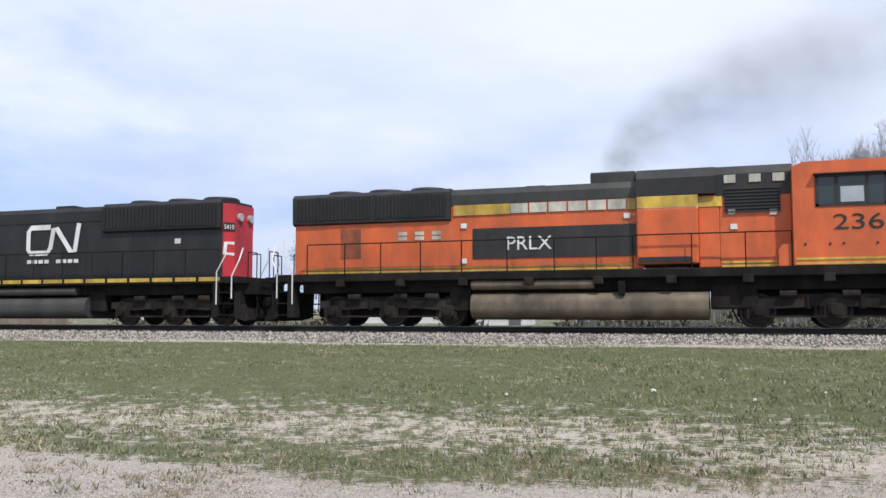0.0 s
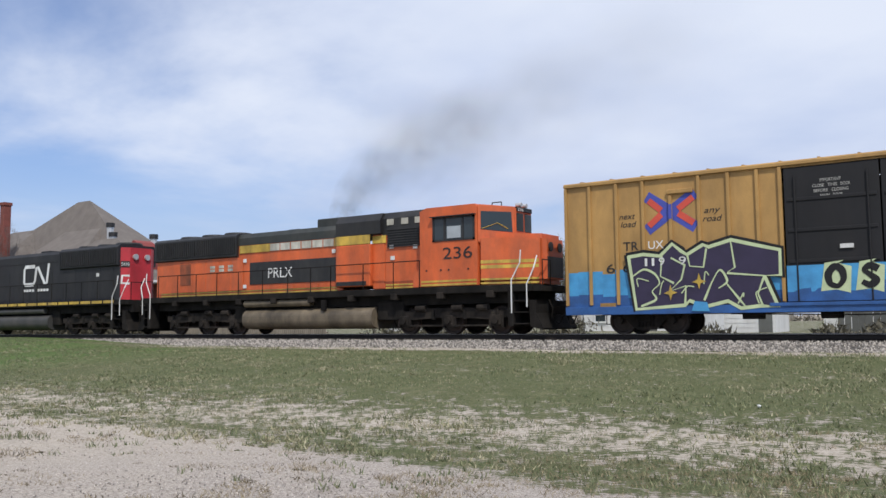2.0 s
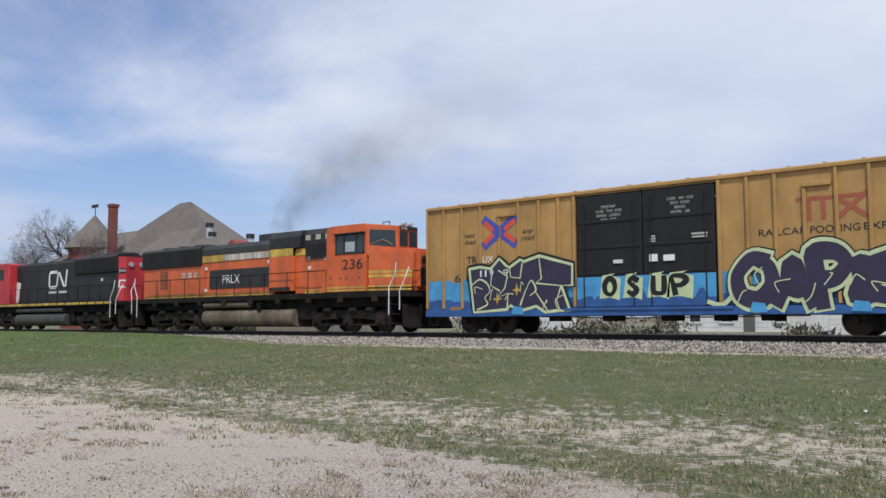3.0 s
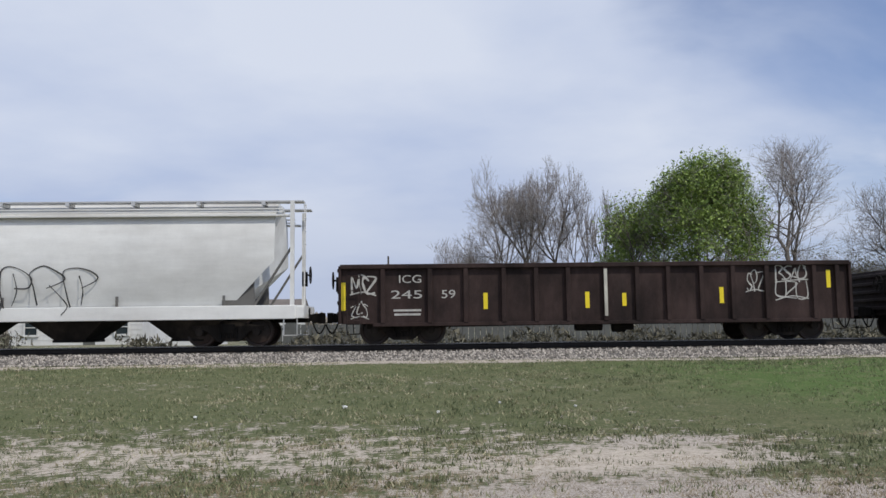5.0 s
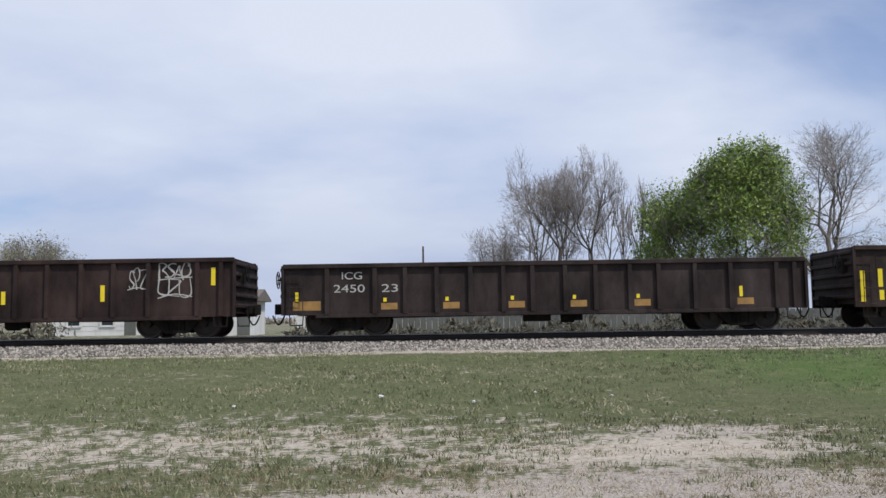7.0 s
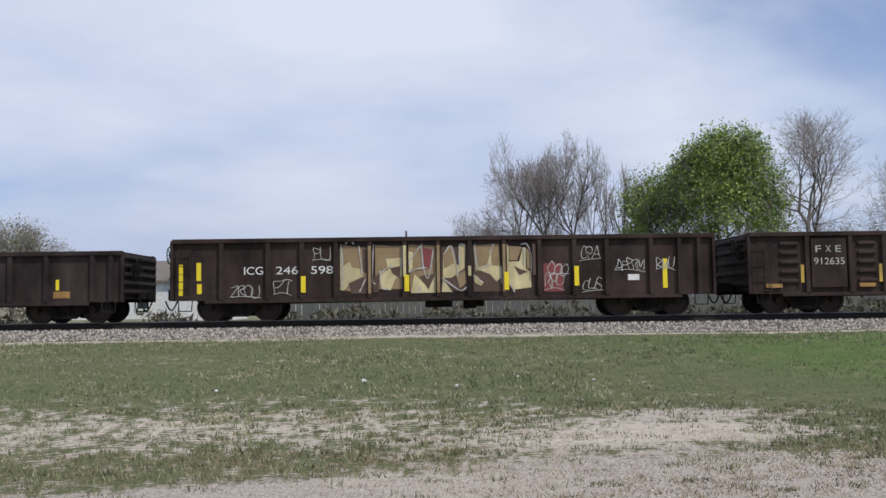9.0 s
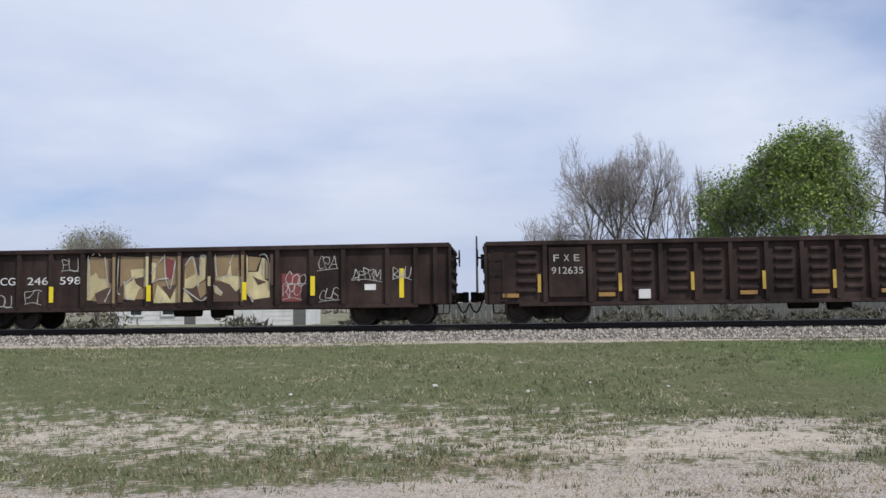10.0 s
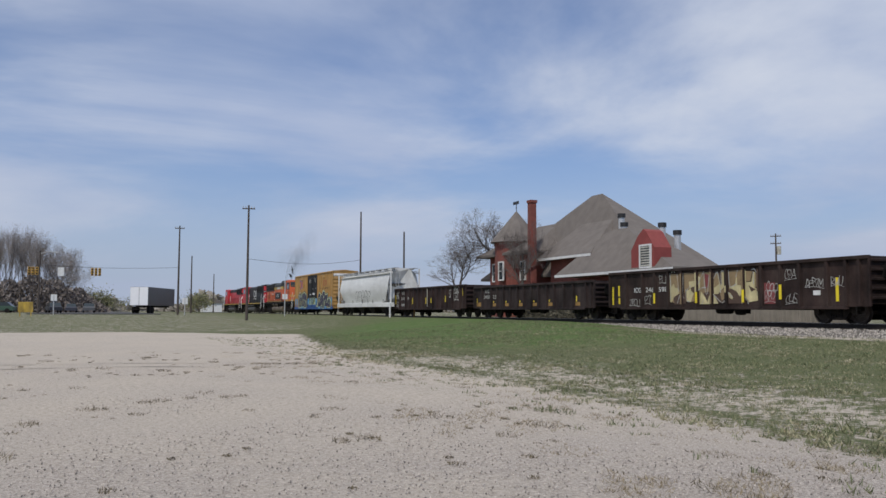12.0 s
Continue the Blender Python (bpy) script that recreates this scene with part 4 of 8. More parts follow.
def black_locomotive(u0, rev, name_label, red_hood, number):
    """A black hood with red ends; the cab stands at the lower end of u."""
    global OFF
    car = vehicle("diesel_locomotive", u0 - 22.0, name_label, "locomotive", "locomotives of the train")
    e = u0                     # coupled end
    body = REDP if red_hood else CNBLACK
    part("deck", box(B(), e - 21.6, e - 1.4, -1.5, 1.5, 1.50, 1.74, 0.02), FRAME, car)
    for k in range(19):
        x = e - 20.6 + k * 0.98
        part("deck_stripe", box(B(), x, x + 0.86, -1.512, -1.49, 1.58, 1.72), YELLOW, car, "yellow edge stripe")
    part("frame_beam", box(B(), e - 21.0, e - 1.0, -1.15, 1.15, 1.12, 1.50), FRAME, car)
    bm = B()
    plan = [(e - 2.34, -1.0), (e - 2.06, -0.62), (e - 2.06, 0.62), (e - 2.34, 1.0)]
    lo, hi = [bm.verts.new((px, py, 1.74)) for px, py in plan], [bm.verts.new((px, py, 4.42)) for px, py in plan]
    bm.faces.new(lo); bm.faces.new(hi)
    for i in range(4):
        bm.faces.new((lo[i], lo[(i + 1) % 4], hi[(i + 1) % 4], hi[i]))
    bmesh.ops.recalc_face_normals(bm, faces=bm.faces)
    part("end_hood", bm, REDP, car, "red hood end with chamfered corners")
    part("radiator_hood", box(B(), e - 7.5, e - 2.32, -1.0, 1.0, 1.74, 3.6, 0.03), body, car)
    part("radiator_top", extrude_x(B(), [(-1.0, 3.46), (-1.14, 3.54), (-1.16, 4.44), (-1.0, 4.58), (1.0, 4.58), (1.16, 4.44), (1.14, 3.54), (1.0, 3.46)], e - 7.5, e - 2.36), CNBLACK, car)
    panel(car, e - 7.35, e - 4.85, 3.62, 4.38, -1.155, GRILLE, "grille")
    panel(car, e - 4.65, e - 2.5, 3.62, 4.38, -1.155, GRILLE, "grille")
    for k in range(16):
        for xa in (e - 7.35, e - 4.65):
            x = xa + k * (0.166 if xa < e - 5 else 0.14)
            part("grille_slat", box(B(), x - 0.012, x + 0.012, -1.195, -1.16, 3.62, 4.38), CNBLACK, car)
    for x in (e - 6.3, e - 4.6, e - 3.05):
        fan(car, x, 4.54, CNBLACK)
    part("engine_hood", box(B(), e - 16.0, e - 7.5, -1.0, 1.0, 1.74, 4.15, 0.02), body, car)
    part("hood_roof", extrude_x(B(), [(-1.02, 3.95), (-1.02, 4.35), (-0.9, 4.52), (0.9, 4.52), (1.02, 4.35), (1.02, 3.95)], e - 16.0, e - 7.5), CNBLACK, car)
    part("exhaust_stack", box(B(), e - 10.2, e - 9.3, -0.6, 0.6, 4.5, 4.66, 0.03), CNBLACK, car)
    for k in range(12):
        x = e - 15.8 + k * 1.08
        panel(car, x, x + 0.98, 1.9, 3.5, -1.002, body, "hood_door", d=0.008)
    # cab
    part("cab_body", extrude_y(B(), [(e - 19.3, 1.76), (e - 19.35, 3.5), (e - 19.2, 4.4), (e - 18.9, 4.62), (e - 16.3, 4.62), (e - 16.0, 4.5), (e - 16.0, 1.76)], -1.5, 1.5), REDP, car, "red cab")
    part("side_window", box(B(), e - 18.7, e - 17.0, -1.515, -1.49, 3.45, 4.2), GLASS, car)
    part("side_window", box(B(), e - 18.7, e - 17.0, 1.49, 1.515, 3.45, 4.2), GLASS, car)
    part("hood_flash", poly(B(), [(e - 15.98, 1.8), (e - 15.98, 3.3), (e - 15.3, 3.2), (e - 15.6, 1.8)], -1.02), WHITE, car, "white slanted hood stripe")
    part("nose", extrude_y(B(), [(e - 21.2, 1.76), (e - 21.2, 3.2), (e - 20.9, 3.4), (e - 19.3, 3.45), (e - 19.3, 1.76)], -1.1, 1.1), REDP, car)
    # painted marks
    bm = B()
    if not red_hood:
        mark = [(-10.05, 3.78), (-11.15, 3.78), (-11.3, 3.62), (-11.3, 2.92), (-11.15, 2.78), (-10.15, 2.78), (-9.95, 2.98), (-9.8, 3.7), (-9.6, 3.72), (-8.75, 2.82), (-8.5, 2.84), (-8.3, 3.84)]
        part("railway_emblem", ribbon([(e - 9.87 + (px + 9.8) * 0.8, pz) for px, pz in mark], -1.03, 0.2, False), WHITE, car, "white ribbon-like emblem")
        bm = B()
        for k in range(9):
            if k != 4:
                box(bm, e - 11.1 + k * 0.28, e - 10.9 + k * 0.28, -1.036, -1.02, 2.38, 2.52)
        part("web_address_bars", bm, WHITE, car)
    else:
        bm.free()
    # marks on the chamfer and on the end face
    slant = pose(e - 2.34 - OFF, -1.0, 0, 0, 0, math.degrees(math.atan2(0.38, 0.28)))
    keep_off = OFF
    OFF = 0.0
    bm = B()
    part("end_emblem", ribbon([(0.42, 2.98), (0.1, 2.98), (0.06, 2.6), (0.42, 2.58)], -0.006, 0.11, False), WHITE, car).matrix_basis = slant
    part("number_board", box(bm, 0.02, 0.45, -0.03, 0.0, 3.42, 3.72), CNBLACK, car).matrix_basis = slant
    if number:
        lettering(number, 0.05, -0.034, 3.48, 0.24, WHITE, car, 0.37, "board_number").matrix_basis = slant
    OFF = keep_off
    part("end_light", rod(B(), (e - 2.07, -0.35, 3.95), (e - 1.95, -0.35, 3.95), 0.15, 12), CHROME, car)
    part("end_light", rod(B(), (e - 2.07, 0.35, 3.95), (e - 1.95, 0.35, 3.95), 0.15, 12), CHROME, car)
    panel(car, e - 4.35, e - 4.1, 3.0, 3.18, -1.005, WHITE, "warning_label")
    # tank and running gear
    bm = extrude_x(B(), tank_outline(1.48, 0.24, 1.1), e - 15.0, e - 7.9)
    part("fuel_tank", bm, CNTANK, car)
    for x in (e - 4.4, e - 17.9):
        part("traction_gear", box(B(), x - 2.6, x + 2.6, -0.62, 0.62, 0.3, 1.2, 0.05), FRAME, car)
    part("underframe_equipment", box(B(), e - 7.9, e - 7.2, -1.2, 1.2, 0.5, 1.3, 0.05), FRAME, car)
    part("air_reservoir", rod(B(), (e - 15.0, -1.28, 1.28), (e - 8.4, -1.28, 1.28), 0.15, 12), CNTANK, car)
    handrail(car, [e - 15.8 + 1.36 * k for k in range(11)], 1.74, 2.72, -1.46, FRAME)
    handrail(car, [e - 15.8 + 1.36 * k for k in range(11)], 1.74, 2.72, 1.46, FRAME)
    loco_truck(car, e - 4.4)
    loco_truck(car, e - 17.9)
    end_steps(car, e - 1.6, 1, FRAME)
    end_steps(car, e - 21.4, -1, FRAME)
    return car


# ---- boxcar ----
def notice(car, x, z, lines):
    """Small stencilled lines centred on x, word by word."""
    for k, line in enumerate(lines):
        at = x - 0.034 * len(line)
        for word in line.split():
            lettering(word, at, -1.503, z - 0.15 * k, 0.13, CHALK, car, 0.062 * len(word), "notice_word")
            at += 0.068 * (len(word) + 1)


def boxcar():
    u0, u1 = -6.87, 12.35
    car = vehicle("boxcar", u0, "tan high-cube boxcar with black door and spray-painted lower side", "boxcar")
    y0 = -1.47
    lowz, top = 0.74, 5.0
    for s in (-1, 1):
        ya, yb = sorted((s * 1.43, s * 1.47))
        part("side_wall", box(B(), u0, 0.15, ya, yb, lowz, top), TAN, car)
        part("side_wall", box(B(), 5.3, u1, ya, yb, lowz, top), TAN, car)
        part("door_header", box(B(), 0.15, 5.3, ya, yb, 4.86, top), TAN, car)
        for x in [u0 + 0.06, -5.95, -5.0, -4.1, -3.2, -2.3, -1.4, -0.55, 0.1, 5.4, 6.3, 7.15, 8.0, 8.9, 9.8, 10.65, 11.5, u1 - 0.06]:
            a, b = sorted((s * 1.46, s * 1.55))
            short = x in (-3.2, 8.0)
            part("side_post", box(B(), x - 0.05, x + 0.05, a, b, 0.95, 4.35 if short else 4.9, 0.015), TAN, car)
        ya, yb = sorted((s * 1.44, s * 1.56))
        part("top_chord", box(B(), u0, u1, ya, yb, top - 0.08, top + 0.02, 0.01), TAN, car)
        part("bottom_sill", box(B(), u0, u1, ya, yb, lowz - 0.1, lowz + 0.16, 0.01), BLUE2 if s < 0 else TAN, car)
        # plug door of two leaves
        for a, b in ((0.2, 2.72), (2.76, 5.25)):
            part("door_leaf", box(B(), a, b, *sorted((s * 1.42, s * 1.5)), 0.9, 4.84, 0.02), DOORBLK, car, "black plug door leaf")
            for z in (3.0, 3.9, 2.1, 1.2):
                part("door_stiffener", box(B(), a + 0.08, b - 0.08, *sorted((s * 1.49, s * 1.525)), z - 0.05, z + 0.05, 0.012), DOORBLK, car)
            for x in (a + 0.3, b - 0.3):
                part("door_rod", rod(B(), (x, s * 1.54, 0.95), (x, s * 1.54, 4.6), 0.022, 6), DOORBLK, car)
        part("door_rail", box(B(), -0.3, 5.8, *sorted((s * 1.46, s * 1.6)), 0.82, 0.92, 0.01), BLUE2 if s < 0 else TAN, car)
    bm = extrude_x(B(), [(-1.56, 5.0), (-1.5, 5.06), (0, 5.2), (1.5, 5.06), (1.56, 5.0), (0, 4.95)], u0, u1)
    part("roof", bm, TAN, car)
    for k in range(18):
        x = u0 + 0.6 + k * 1.06
        part("roof_seam", extrude_x(B(), [(-1.5, 5.06), (-1.5, 5.09), (0, 5.23), (1.5, 5.09), (1.5, 5.06), (0, 5.2)], x, x + 0.06), TAN, car)
    for e, x in ((-1, u0), (1, u1)):
        xa, xb = sorted((x, x - e * 0.05))
        part("end_wall", box(B(), xa, xb, -1.45, 1.45, lowz, top), TAN, car)
        for k in range(9):
            z = 1.15 + k * 0.43
            bm = extrude_y(B(), [(x, z - 0.16), (x + e * 0.05, z), (x, z + 0.16)], -1.42, 1.42)
            part("end_rib", bm, TAN if k < 8 else WHITE, car)
        coupler(car, x + e * 0.1, e)
        brake_wheel(car, x + e * 0.28, -0.9, 2.0, e) if e > 0 else None
        for s in (-1, 1):
            part("sill_step", pipe(B(), [(x - e * 0.15, s * 1.5, lowz), (x - e * 0.15, s * 1.5, 0.32), (x - e * 0.6, s * 1.5, 0.32), (x - e * 0.6, s * 1.5, lowz)], 0.018, 5), FRAME, car)
        part("end_platform", box(B(), *sorted((x + e * 0.02, x + e * 0.35)), -0.7, 0.7, 1.08, 1.12), FRAME, car)
    part("floor", box(B(), u0, u1, -1.42, 1.42, 0.95, 1.02), FRAME, car)
    part("centre_sill", box(B(), u0, u1, -0.25, 0.25, 0.66, 0.95), FRAME, car)
    for x in (-1.2, 1.0, 3.2, 5.0, 6.5):
        part("underframe_gear", box(B(), x, x + 0.5, -1.2, -0.4, 0.45, 0.72, 0.03), FRAME, car)
    part("brake_pipe", pipe(B(), [(-1.5, -1.3, 0.62), (2.0, -1.35, 0.55), (8.0, -1.3, 0.6)], 0.02, 5), FRAME, car)
    # sprayed paint on the lower side
    rr = random.Random(5)
    for a, b in ((u0 + 0.02, 0.1), (5.4, u1 - 0.02)):
        n = int((b - a) / 0.42)
        for k in range(n):
            xa, xb = a + (b - a) * k / n, a + (b - a) * (k + 1) / n
            part("sprayed_band", box(B(), xa, xb - 0.002, y0 - 0.004, y0, 0.9, 2.02 + rr.uniform(-0.06, 0.08)), BLUE, car)
            part("sprayed_band", box(B(), xa, xb - 0.002, y0 - 0.008, y0, 0.9, 1.22 + rr.uniform(-0.07, 0.1)), BLUE2, car)
    part("sprayed_band", box(B(), 0.2, 5.25, -1.53, -1.49, 0.95, 1.98), BLUE, car)
    part("sprayed_band", box(B(), 0.2, 5.25, -1.534, -1.49, 0.95, 1.22), BLUE2, car)
    # one joined field of spiked letters, then its rim and the strokes that part the letters
    shape = [(-4.6, 2.48), (-4.1, 2.54), (-3.56, 2.46), (-3.16, 2.82), (-2.88, 2.58), (-2.7, 2.46), (-2.2, 2.74), (-2.03, 2.66), (-1.35, 2.84), (-0.86, 2.70), (0.04, 2.46), (0.03, 1.72), (-0.42, 1.72), (-0.06, 0.8), (-0.55, 0.84), (-1.12, 0.78), (-1.5, 1.0), (-2.2, 0.84), (-2.66, 1.04), (-2.8, 0.9), (-4.38, 0.8)]
    part("painted_outline", ribbon(shape + shape[:1], -1.556, 0.30, False), DOORBLK, car)
    part("painted_fill", poly(B(), shape, -1.562), PURPLE, car)
    part("painted_rim", ribbon(shape + shape[:1], -1.568, 0.11, False), LIME, car)
    inner = [[(-4.46, 1.86), (-4.1, 2.06), (-3.74, 1.9), (-3.6, 1.6), (-3.84, 1.36), (-3.72, 1.1), (-4.2, 0.9)],
             [(-3.5, 2.44), (-3.56, 1.82), (-3.15, 1.6)], [(-3.2, 2.38), (-2.78, 2.14), (-2.9, 1.7), (-3.28, 1.34), (-2.76, 1.5), (-2.8, 0.95)],
             [(-2.7, 2.5), (-2.62, 2.1), (-2.2, 2.05), (-2.1, 2.6)], [(-2.2, 1.05), (-1.95, 1.6), (-1.7, 1.95), (-1.5, 1.6), (-1.75, 1.4)],
             [(-1.36, 2.8), (-1.26, 2.0), (-1.5, 1.84), (-0.42, 1.72)], [(-1.5, 1.5), (-1.2, 1.1), (-1.0, 0.84)], [(-0.42, 1.72), (-0.62, 1.2), (-0.5, 0.86)]]
    for k, line in enumerate(inner):
        part("painted_line", ribbon(line, -1.576 - 0.001 * k, 0.055, k in (0, 4), 0.35, k), LIME, car)
    for x, z in ((-3.25, 1.3), (-2.35, 1.62)):
        part("painted_star", poly(B(), [(x - 0.22, z - 0.02), (x - 0.05, z + 0.06), (x, z + 0.26), (x + 0.06, z + 0.05), (x + 0.22, z), (x + 0.05, z - 0.06), (x, z - 0.24), (x - 0.05, z - 0.06)], -1.588), YELLOW, car)
    for k, (x, z, w, h) in enumerate(((5.7, 0.85, 1.6, 1.7), (6.95, 0.78, 1.5, 1.6), (8.0, 0.75, 1.45, 1.9), (9.1, 0.85, 1.4, 1.55), (10.3, 0.78, 1.35, 1.1))):
        block_letter(car, x, z, w, h, PURPLE, LIME, -1.555, (8, 9, 0, 1, 4)[k], 0.11, 0.48, DOORBLK)
    part("painted_swash", ribbon([(5.0, 1.05), (5.45, 0.95), (5.8, 1.25)], -1.562, 0.14), LIME, car)
    part("painted_swash", ribbon([(11.2, 1.9), (11.5, 1.55), (11.75, 1.75), (11.95, 1.2)], -1.562, 0.16), LIME, car)
    for x, w in ((1.2, 0.62), (2.1, 0.55), (3.0, 0.62), (3.68, 0.75)):
        part("painted_rim", poly(B(), [(x - 0.1, 1.22), (x + w * 0.5, 1.26), (x + w + 0.05, 1.16), (x + w + 0.1, 1.9), (x + w * 0.6, 2.0), (x + w - 0.1, 2.08), (x + 0.02, 2.02)], -1.536 - 0.002 * (w > 0.6)), LIME, car)
    for k, (x, w) in enumerate(((1.22, 0.56), (2.12, 0.5), (3.02, 0.58), (3.7, 0.7))):
        for q, line in enumerate(GLYPHS[(8, 10, 7, 0)[k]]):
            part("painted_fill", ribbon([(x + 0.08 + px * (w - 0.14), 1.36 + pz * 0.54) for px, pz in line], -1.546 - 0.002 * q, 0.17, True, 0.2, k), DOORBLK, car)
    for k in range(9):
        rr = random.Random(900 + k)
        x = 0.35 + 0.53 * k
        part("sprayed_stain", ribbon([(x, rr.uniform(1.0, 1.15)), (x + 0.2, rr.uniform(1.15, 1.5)), (x + rr.uniform(0.3, 0.5), rr.uniform(1.0, 1.4))], -1.537 - 0.0003 * k, rr.uniform(0.06, 0.16)), BLUE2, car)
    rr = random.Random(77)
    for x in (-4.3, -3.6, -2.9, -2.2, -1.2, -0.6, 5.9, 6.6, 7.2, 7.9, 8.5, 9.2, 9.9, 10.7, 11.2):
        z = rr.uniform(0.85, 1.7)
        part("painted_highlight", ribbon([(x, z), (x + rr.uniform(-0.15, 0.25), z + rr.uniform(0.2, 0.4)), (x + rr.uniform(0.1, 0.4), z + rr.uniform(0.1, 0.6))], -1.584, 0.035), LIME, car)
    for x in (9.2, 6.3, -2.6):
        part("painted_shard", poly(B(), [(x, 0.72), (x + 0.55, 0.7), (x + 0.48, 0.98), (x + 0.1, 1.02)], -1.592), BLUE, car)
    part("ochre_placard", box(B(), -5.65, -5.1, y0 - 0.014, y0, 0.8, 1.02), RUSTPATCH, car)
    part("ochre_placard", box(B(), 10.35, 10.85, -1.58, -1.54, 0.82, 1.02), RUSTPATCH, car)
    # emblem: a red cross edged in blue, its middle on the side post
    for k, (a, b) in enumerate((((-3.9, 4.33), (-2.5, 3.37)), ((-3.9, 3.37), (-2.5, 4.33)))):
        part("emblem_blue_band", ribbon([a, b], -1.474 - 0.003 * k, 0.36, False), LOGOBLUE, car)
        part("emblem_red_band", ribbon([(a[0] + 0.03, a[1] - (0.11 - 0.22 * k)), (-3.55, 3.85 + (0.10 - 0.20 * k))], -1.483 - 0.003 * k, 0.2, False), LOGORED, car)
        part("emblem_red_band", ribbon([(b[0] - 0.03, b[1] + (0.11 - 0.22 * k)), (-2.91, 3.85 - (0.10 - 0.20 * k))], -1.483 - 0.003 * k, 0.2, False), LOGORED, car)
    part("emblem_centre", box(B(), -3.252, -3.148, -1.555, -1.54, 3.62, 4.08), LOGOBLUE, car)
    lettering("next", -4.92, -1.478, 3.72, 0.27, BLACK, car, 0.55, "painted_word", 0.3)
    lettering("load", -4.88, -1.478, 3.46, 0.27, BLACK, car, 0.55, "painted_word", 0.3)
    lettering("any", -2.15, -1.478, 3.72, 0.27, BLACK, car, 0.5, "painted_word", 0.3)
    lettering("road", -2.2, -1.478, 3.46, 0.27, BLACK, car, 0.6, "painted_word", 0.3)
    lettering("TR", -4.8, -1.482, 2.7, 0.4, BLACK, car, 0.5, "reporting_mark")
    lettering("UX", -3.92, -1.60, 2.7, 0.36, WHITE, car, 0.5, "reporting_mark")
    for k, c in enumerate("119"):
        lettering(c, -4.05 + 0.23 * k, -1.60, 2.16, 0.36, WHITE, car, 0.18 if c == "9" else 0.08, "car_number")
    lettering("9", -2.95, -1.60, 2.16, 0.36, WHITE, car, 0.22, "car_number")
    for x in (-3.3, 7.95):
        part("roof_bracket", box(B(), x, x + 0.82, -1.56, -1.46, 4.40, 4.54, 0.02), TAN, car)
    for x in (-5.4, -4.83):
        lettering("6", x, -1.482, 2.0, 0.42, BLACK, car, 0.28, "car_number")
    bm = B()
    box(bm, 7.75, 9.75, -1.478, -1.47, 3.98, 4.1)
    for x in (8.05, 8.45):
        box(bm, x, x + 0.14, -1.478, -1.47, 3.4, 3.98)
    stroke(bm, [(8.85, 4.05), (9.7, 3.42)], -1.476, 0.14); stroke(bm, [(8.9, 3.42), (9.7, 4.1)], -1.478, 0.14)
    part("owner_emblem", bm, FADEDRED, car, "faded red owner emblem")
    for word, x, w in (("RAILCAR", 6.62, 1.42), ("POOLING", 8.14, 1.36), ("EXPERTS", 9.6, 1.47)):
        lettering(word, x, -1.478, 3.02, 0.3, BLACK, car, w, "painted_word")
    notice(car, 1.5, 4.36, ("IMPORTANT", "CLOSE THIS DOOR", "BEFORE CLOSING", "MAIN DOOR"))
    notice(car, 4.12, 4.42, ("CLOSE AND LOCK", "BOTH DOORS", "BEFORE", "MOVING CAR"))
    bars(car, 3.0, 3.05, 0.25, 0.25, 3, CHALK, -1.53, 0.4, 3)
    bars(car, 4.4, 3.1, 0.7, 0.2, 2, CHALK, -1.53, 0.4, 4)
    for x, w, h in ((3.0, 0.28, 0.24), (3.5, 0.38, 0.2), (1.65, 0.35, 0.12)):
        part("door_placard", box(B(), x, x + w, -1.548, -1.5, 2.42, 2.42 + h), WHITE, car, "white paper placard")
    freight_truck(car, u0 + 2.6, 0.45)
    freight_truck(car, u1 - 2.3, 0.45)
    return car


